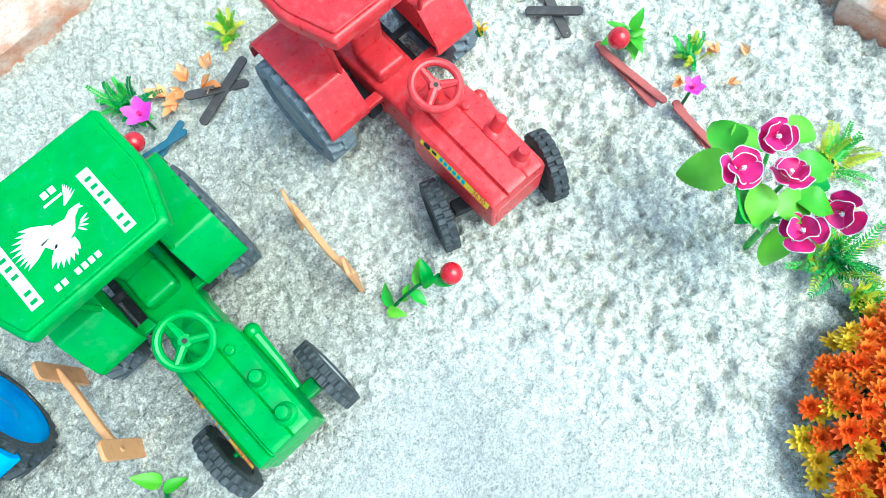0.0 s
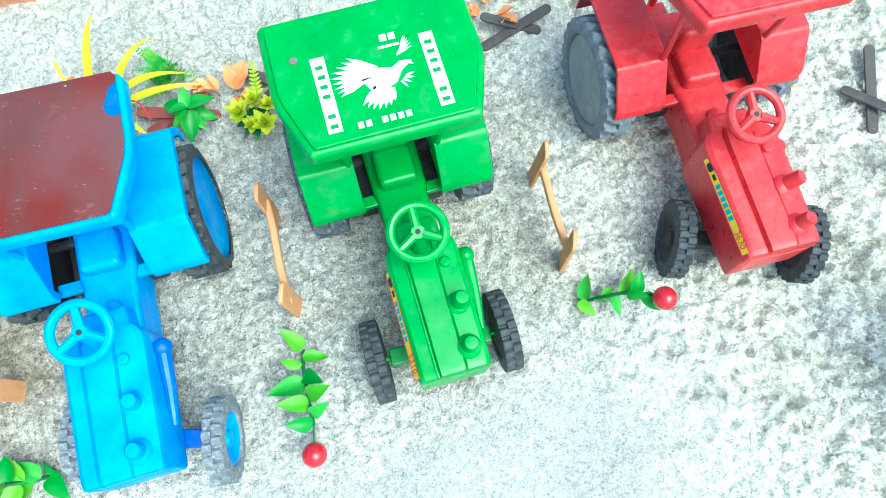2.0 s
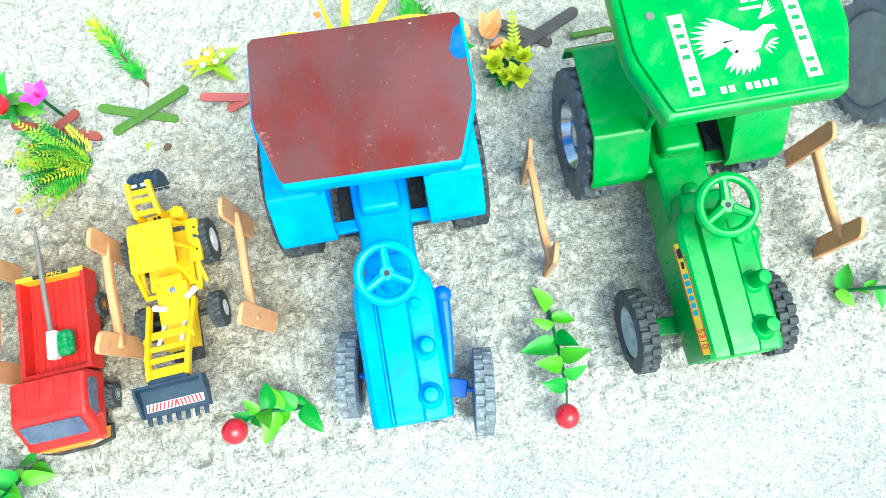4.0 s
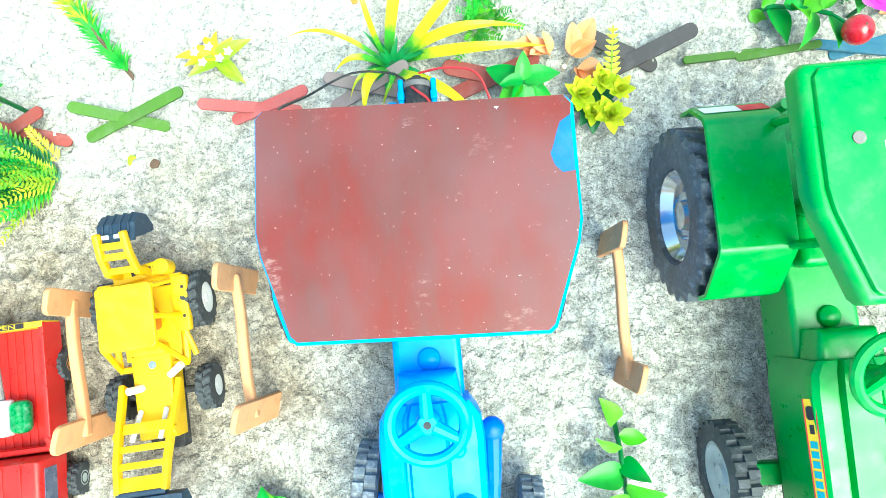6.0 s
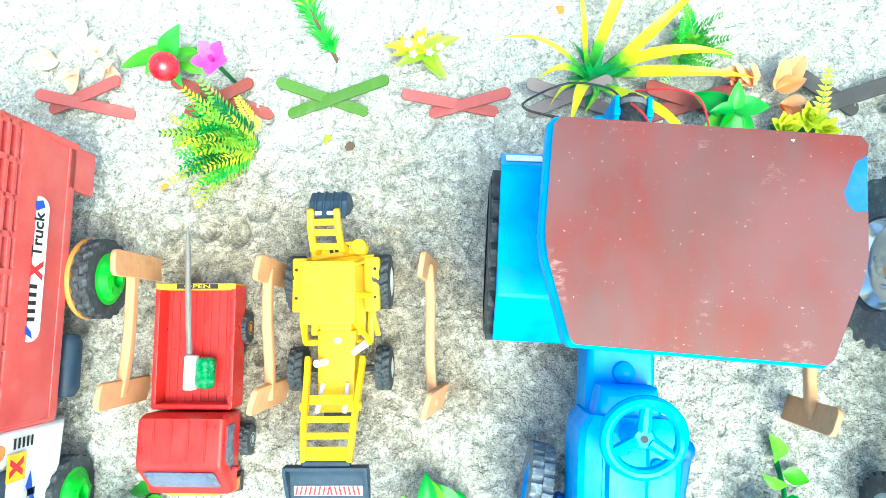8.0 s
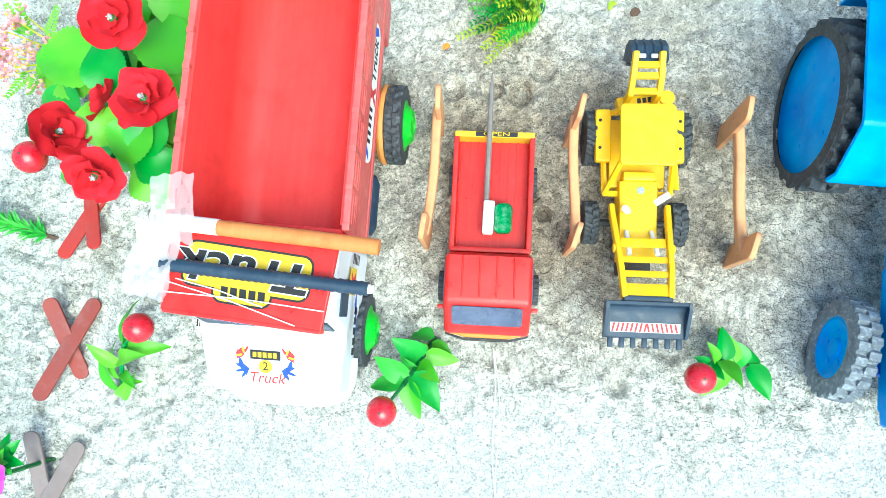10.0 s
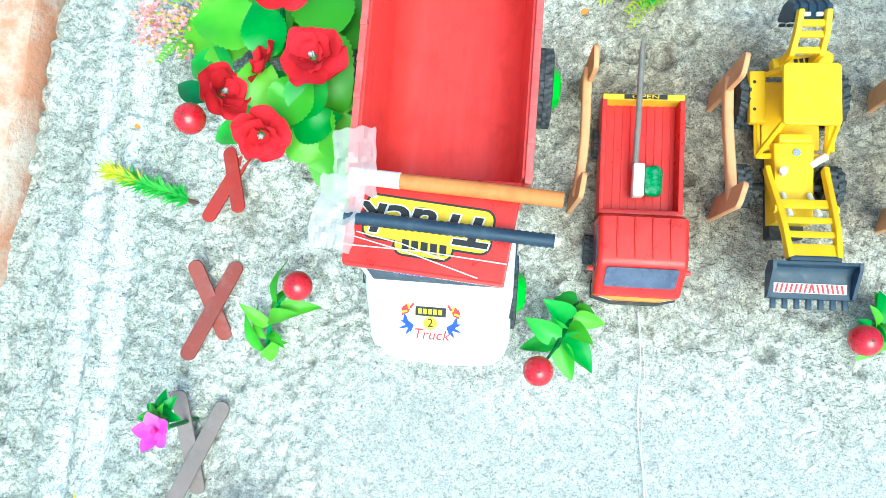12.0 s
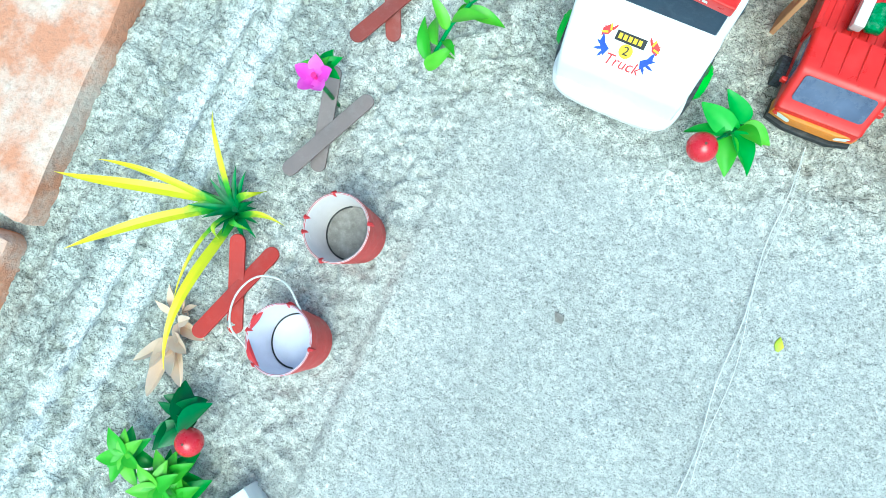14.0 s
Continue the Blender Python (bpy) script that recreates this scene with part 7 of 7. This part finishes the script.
# red roses beside the truck
rb = thing("rose_bush", -14.91, 15.69, 0, "artificial red roses with large green leaves beside the truck", "artificial flowers")
bm = bmesh.new()
for p in ((-13.6, 18.2, 8), (-11.4, 14.2, 8), (-16.4, 12.7, 7.2), (-13.9, 10.8, 7.2)):
    tube(bm, [(0, 0, -0.5), ((p[0] + 15) * 0.4, (p[1] - 15) * 0.4, p[2] * 0.55), (p[0] + 15, p[1] - 15, p[2])], 0.16, 7)
part("stems", bm, LEAF_DARK, rb)
for x, y, z, s, az, el, sd in ((-13.5, 18.2, 8.2, 2.1, 30, 18, 1), (-11.3, 14.1, 8.2, 2.2, 200, 10, 2), (-16.6, 12.6, 7.0, 2.0, 100, 55, 3), (-13.9, 10.6, 7.3, 1.85, 10, 32, 4), (-14.6, 14.6, 6.2, 1.5, 250, 60, 5)):
    bloom(rb, (x + 15, y - 15, z), s * 0.77, PETAL_RED, az, el, sd, heart=PALEDISC, rings=((5, 1.1, 0), (4, 0.85, 24), (3, 0.6, 42)), width=1.05, ruffle=0.11)
rnd = random.Random(30)


def rose_leaves(rows):
    for x, y, z, az, el, s, me in rows:
        share("leaf", me, rb, aim((x + 15, y - 15, z), az, el, s * 1.15, rnd.uniform(-20, 20)))


rose_leaves(((-13.4, 17.0, 3.6, 150, 5, 5.2, BROAD), (-12.2, 16.2, 3.8, 60, 0, 5.0, BROAD), (-14.4, 16.4, 4.6, 120, 12, 4.4, BROAD), (-11.6, 11.6, 3.6, 300, 0, 4.2, BROAD),
          (-14.6, 19.6, 4.0, 110, 15, 4.6, BROAD), (-16.4, 17.6, 4.0, 190, 10, 4.4, BROAD), (-13.0, 16.8, 5.0, 300, 10, 4.2, BROAD), (-15.6, 16.6, 5.4, 170, 25, 3.4, BROAD),
          (-12.4, 12.9, 5.0, 280, 5, 3.6, BROAD), (-14.2, 15.2, 6.0, 120, 20, 2.9, BROAD_GREEN), (-15.2, 12.4, 5.6, 80, 25, 2.6, BROAD), (-12.8, 12.0, 6.0, 60, 20, 2.6, BROAD_GREEN),
          (-13.6, 14.6, 3.0, 215, 0, 4.2, BROAD_GREEN), (-14.0, 13.8, 3.4, 60, 5, 3.6, BROAD), (-12.6, 14.4, 2.8, 250, 0, 3.6, BROAD_GREEN)))
rose_leaves(((-13.6, 11.0, 5.0, 345, 5, 2.3, BROAD), (-17.4, 14.8, 4.2, 165, 5, 2.8, BROAD_GREEN), (-11.6, 16.6, 5.2, 110, 10, 3.8, BROAD), (-12.4, 19.4, 4.4, 80, 10, 4.0, BROAD),
          (-15.0, 17.8, 3.4, 150, 0, 5.0, BROAD), (-14.2, 13.4, 4.4, 10, 5, 4.2, BROAD), (-13.2, 20.6, 3.2, 130, 0, 4.4, BROAD), (-10.8, 12.8, 4.2, 270, 0, 3.4, BROAD),
          (-15.2, 14.0, 5.2, 210, 15, 2.6, BROAD_GREEN), (-13.0, 11.2, 5.6, 20, 15, 2.4, BROAD_GREEN), (-15.4, 11.4, 5.2, 190, 5, 2.2, BROAD_GREEN), (-13.6, 11.6, 6.0, 60, 25, 2.8, BROAD),
          (-18.6, 13.0, 4.4, 150, 0, 2.2, OVATE_DARK)))
berry(rb, (-18.7 + 15, 11.6 - 15, 5.8), 0.85)

# magenta flowers at the plot's far side
mb = thing("magenta_flower_bush", 76.5, -10.0, 0, "artificial magenta flowers edged in white with green leaves", "artificial flowers")
bm = bmesh.new()
tube(bm, curve([(0.4, -1.4, -1.0), (0.2, -0.8, 4), (-0.4, 0.4, 8.0)]), 0.26, 8)
for p in ((-2.2, 2.9, 10.8), (0.1, 0.6, 9.8), (0.9, 2.8, 11.0), (-1.5, -2.2, 8.6), (2.0, -3.3, 7.4)):
    tube(bm, curve([(0.2, -0.8, 4.4), (p[0] * 0.5, p[1] * 0.5, 7.0), p]), 0.13, 7)
part("stems", bm, LEAF, mb)
for x, y, z, s, az, el, sd in ((74.3, -7.0, 11.0, 1.42, 20, 12, 1), (76.5, -9.4, 10.0, 1.4, 140, 25, 2), (77.4, -7.2, 11.2, 1.25, 300, 35, 3), (75.0, -12.2, 8.8, 1.4, 200, 30, 4), (78.5, -13.3, 7.6, 1.45, 260, 50, 5)):
    bloom(mb, (x - 76.5, y + 10.0, z), s, PETAL_MAGENTA, az, el, sd, rim=PETAL_WHITE, rings=((3, 1.0, 2), (3, 0.82, 30)), width=1.2, ruffle=0.09)
for x, y, z, az, el, s, me in ((75.6, -6.8, 8.6, 130, -8, 3.4, BROAD), (76.4, -6.2, 9.0, 62, -2, 3.0, BROAD), (76.8, -6.6, 8.6, 20, 0, 3.0, BROAD), (74.9, -7.5, 8.8, 262, -6, 3.5, BROAD_GREEN), (75.6, -8.4, 9.2, 225, -4, 2.8, BROAD),
                               (75.0, -10.4, 8.8, 340, 8, 2.8, BROAD), (76.6, -10.6, 8.6, 300, 12, 2.6, BROAD), (78.0, -9.6, 8.4, 330, 15, 2.8, BROAD), (78.2, -11.2, 7.6, 20, 5, 2.4, BROAD_GREEN), (75.4, -11.0, 7.0, 240, -52, 4.2, OVATE_LIME),
                               (75.0, -13.2, 7.6, 262, -62, 2.2, OVATE_LIME), (77.0, -12.8, 7.2, 275, -45, 2.8, OVATE), (79.4, -8.4, 8.8, 15, 5, 2.6, BROAD), (75.8, -9.2, 8.2, 180, -10, 2.4, BROAD_GREEN)):
    share("leaf", me, mb, aim((x - 76.5, y + 10.0, z), az, el, s, 14 * math.sin(az)))

# orange chrysanthemum mound: many small heads, each a flower of its own
ob_ = thing("chrysanthemum_mound", 74.65, -26.44, 0, "mound of orange artificial chrysanthemums with yellow tips", "artificial flowers")
heads = []
for v, mats in enumerate(([PETAL_ORANGE], [PETAL_ORANGE], [PETAL_YELLOW])):
    rnd = random.Random(60 + v)
    bm = bmesh.new()
    for j, (cnt, s, e) in enumerate(((12, 1.0, 8), (10, 0.85, 30), (8, 0.6, 52), (6, 0.4, 70))):
        for k in range(cnt):
            blade(bm, aim((0, 0, 0.05 * j), k * 360 / cnt + j * 17 + rnd.uniform(-6, 6), e + rnd.uniform(-8, 8)), s * rnd.uniform(0.85, 1.1), 0.32, 0.5, 0.15, 4, 1.1)
    heads.append(mesh_of("flower_head", bm, mats, 60))
rnd = random.Random(5)
bm = bmesh.new()
for k in range(290):
    q = math.sqrt((k + 0.5) / 290)
    a = k * 137.508 + rnd.uniform(-8, 8)
    x, y = 8.9 * q * math.cos(radians(a)), 7.2 * q * math.sin(radians(a))
    z = 0.9 + 4.2 * math.sqrt(max(0, 1 - q * q)) + rnd.uniform(-0.5, 0.6)
    m = Matrix.Translation((x, y, z)) @ xf(0, 0, 0, 0, 0, a) @ xf(0, 0, 0, 0, 45 * q + rnd.uniform(-18, 18), 0) @ Matrix.Diagonal((*(rnd.uniform(0.85, 1.2),) * 3, 1))
    share("flower_head", heads[2] if q > 0.92 and rnd.random() < 0.5 or rnd.random() < 0.05 else heads[rnd.randrange(2)], ob_, m)
    tube(bm, [(x * 0.5, y * 0.5, 0), (x, y, z)], 0.07, 4)
part("stems", bm, LEAF_DARK, ob_)

# pale astilbe spray by the bricks
asb = thing("astilbe_spray", -19.43, 19.26, 0, "pale pink and yellow feathery blossom spray", "artificial flowers")
rnd = random.Random(9)
bm = bmesh.new()
bs = bmesh.new()
by = bmesh.new()
bf = bmesh.new()
for dx, dy, dz, n in ((-4.1, -0.4, 3.4, 20), (-3.4, -1.0, 3.9, 24), (-2.9, 0.5, 4.3, 22), (-1.9, 0.9, 4.6, 18), (-2.6, -0.6, 4.6, 24), (-1.2, -0.7, 4.4, 18), (-0.5, -0.2, 4.0, 16), (-2.9, -2.0, 3.8, 20), (-2.0, -1.6, 4.3, 18), (-1.2, -2.3, 3.6, 14), (-2.4, 1.8, 3.8, 10), (-3.8, -1.9, 3.2, 12)):
    e = Vector((dx, dy, dz))
    tube(bs, [(0, 0, 0), tuple(e * 0.5 + Vector((0, 0, 0.9))), tuple(e)], 0.05, 5)
    for j in range(n):
        p = e + Vector((rnd.gauss(0, 0.33), rnd.gauss(0, 0.33), rnd.gauss(0, 0.3)))
        for i in range(5):
            blade(bm, aim(p, i * 72 + rnd.uniform(0, 40), rnd.uniform(5, 50)), rnd.uniform(0.16, 0.26), 0.16, 0.4, 0.1, 3)
        if j % 3 == 0:
            ball(by, tuple(p), 0.08, 6)
for az, el, ln, dx, dy, dz in ((95, 35, 2.4, -1.9, 0.6, 3.6), (60, 25, 2.0, -0.8, 0.6, 3.4), (20, 20, 1.9, -0.6, 0.2, 3.2), (250, 20, 2.0, -1.9, -1.6, 3.2), (110, 40, 1.8, -2.4, 0.8, 3.4), (330, 10, 1.7, -0.8, -0.8, 3.0), (275, 25, 1.7, -1.3, -1.6, 3.2)):
    f = aim((dx, dy, dz), az, el)
    for k in range(9):
        u = k / 9
        for sd in (-1, 1):
            blade(bf, f @ aim((0, ln * u, 0.1), 90 + sd * 55, 12), 0.62 * (1 - 0.7 * u), 0.2, -0.2, 0.1, 3)
part("blossoms", bm, PETAL_PALEPINK, asb)
part("small_foliage", by, LEAF_YELLOW, asb)
part("fronds", bf, LEAF_LIME, asb)
part("stems", bs, LEAF_YELLOW, asb)

# bright low sprig and a white card at the plot's corner
gs = thing("leafy_sprig", -18.04, -27.62, 0, "bright green many-leaved sprig at the corner", "artificial plant")
rnd = random.Random(14)
for k in range(4):
    c = Vector((rnd.uniform(-2.6, 1.8), rnd.uniform(-1.2, 0.8), 2.0 + rnd.uniform(0, 0.8)))
    rosette(gs, c, OVATE_LIME, 7, 1.7, 20, 40 + k)
    rosette(gs, c - Vector((0, 0, 0.5)), OVATE, 6, 1.7, 5, 50 + k)
bm = bmesh.new()
tube(bm, [(0, 0, -0.5), (0, 0, 2)], 0.2, 6)
part("stem", bm, LEAF_DARK, gs)
bm = bmesh.new()
box(bm, (0, 0, 0), (6, 4, 2.0), 0.1)
solid("white_box", bm, WHITE, -11.82, -29.27, 1.0, "plain white box end standing on the sand", "box", rz=-30)

# dark wire from the blue tractor
bm = bmesh.new()
tube(bm, curve([(22.8, 20.8, 13.5), (22.0, 22.6, 9), (22.3, 24.4, 5), (24.5, 25.6, 4.2), (26.6, 25.4, 4.0), (27.4, 24.6, 4.0)]), 0.06, 6)
for v in bm.verts:
    v.co -= Vector((27.4, 24.6, 0))
solid("black_wire", bm, DARK, 28.19, 25.37, 0, "thin black wire curling behind the blue tractor", "wire")
bm = bmesh.new()
tube(bm, curve([(0, 0, 0), (1.4, -0.2, 0.8), (2.8, -0.8, 1.2), (3.4, -2.4, 1.0)]), 0.06, 6)
solid("red_wire", bm, INK_RED, 28.7, 25.97, 4.2, "thin red wire at the blue tractor's hitch", "wire")
hp = thing("hitch_motor", 28.45, 23.6, 0, "blue-painted bracket with a dark motor behind the tractor", "motor", -3)
hp.matrix_world = hp.matrix_world @ Matrix.Diagonal((0.84, 1, 1, 1))
for s in (-1, 1):
    bm = bmesh.new()
    box(bm, (s * 0.98, 0, 2.4), (0.34, 4.0, 4.4), 0.12)
    for k in range(3):
        box(bm, (s * 0.98, -1.3 + 1.2 * k, 4.55), (0.42, 0.5, 0.3), 0.1)
    part("bracket_side", bm, BLUE, hp, "blue bracket side")
for y, w in ((-1.75, 0.5), (-0.35, 0.42)):
    bm = bmesh.new()
    box(bm, (0, y, 4.2), (2.0, w, 0.5), 0.12)
    part("crossbar", bm, BLUE, hp, "blue-painted crossbar")
bm = bmesh.new()
box(bm, (0, 0, 1.4), (1.7, 3.6, 2.6), 0.15)
part("bracket_base", bm, DEEPBLUE, hp)
bm = bmesh.new()
box(bm, (0, -1.05, 3.75), (1.5, 0.9, 0.5), 0.1)
part("terminal_block", bm, STEEL, hp, "grey terminal block")
bm = bmesh.new()
lathe(bm, [(0, -0.95), (0.72, -0.95), (0.84, -0.8), (0.84, 0.8), (0.72, 0.95), (0.3, 0.98), (0.28, 1.2), (0, 1.2)], 22, xf(0, 1.0, 4.15, -90))
part("motor", bm, DARK, hp, "shiny dark motor")
bm = bmesh.new()
cyl(bm, (0, 1.5, 4.15), (0, 1.8, 4.15), 0.87, n=22, bevel=0.05)
part("motor_ring", bm, STEEL, hp, "grey metal ring round the motor")
bm = bmesh.new()
tube(bm, curve([(-0.3, 1.4, 5.0), (0.1, 1.0, 5.35), (0.6, 0.7, 5.1), (0.9, 0.2, 4.9)]), 0.07, 6)
part("motor_lead", bm, INK_RED, hp, "short red lead")
bm = bmesh.new()
prism(bm, rounded(-2.2, -0.9, -1.15, 1.4, 0.45), 2.6, 3.0, 0.12, None, 2)
part("bracket_wing", bm, BLUE, hp, "blue-painted side wing")

# ---- brick edges, last ----
brick_row("kerb_west", [(-38.3, -30.6, 1, 11, 20.6, 3.2), (-38.85, -9.6, 4, 11, 19.4, 3.2), (-37.7, 12.5, -3.4, 11, 20.2, 3.2), (-36.4, 34.2, -3, 11, 20.4, 3.4)], "row of worn pinkish bricks edging the sand")
brick_row("kerb_north", [(-20 + 22.2 * k, 45.3 + 0.4 * (k % 2), (-1) ** k, 21.6, 11, 4.2) for k in range(6)], "row of worn bricks along the far edge")
brick_row("kerb_east", [(101.3 - 0.3 * k, -36.8 + 21.8 * k, 3 + (-1) ** k, 11, 21.2, 4.4) for k in range(4)], "row of worn bricks at the far side")

# what stands on the eastern bank rests on its rise
for ob in list(scene.objects):
    if ob.parent is None and ob.type in ("MESH", "EMPTY") and ob.name != "ground" and ob.matrix_world.translation.x > 0.735:
        ob.matrix_world = Matrix.Translation((0, 0, bank(ob.matrix_world.translation.x / CM) * CM)) @ ob.matrix_world
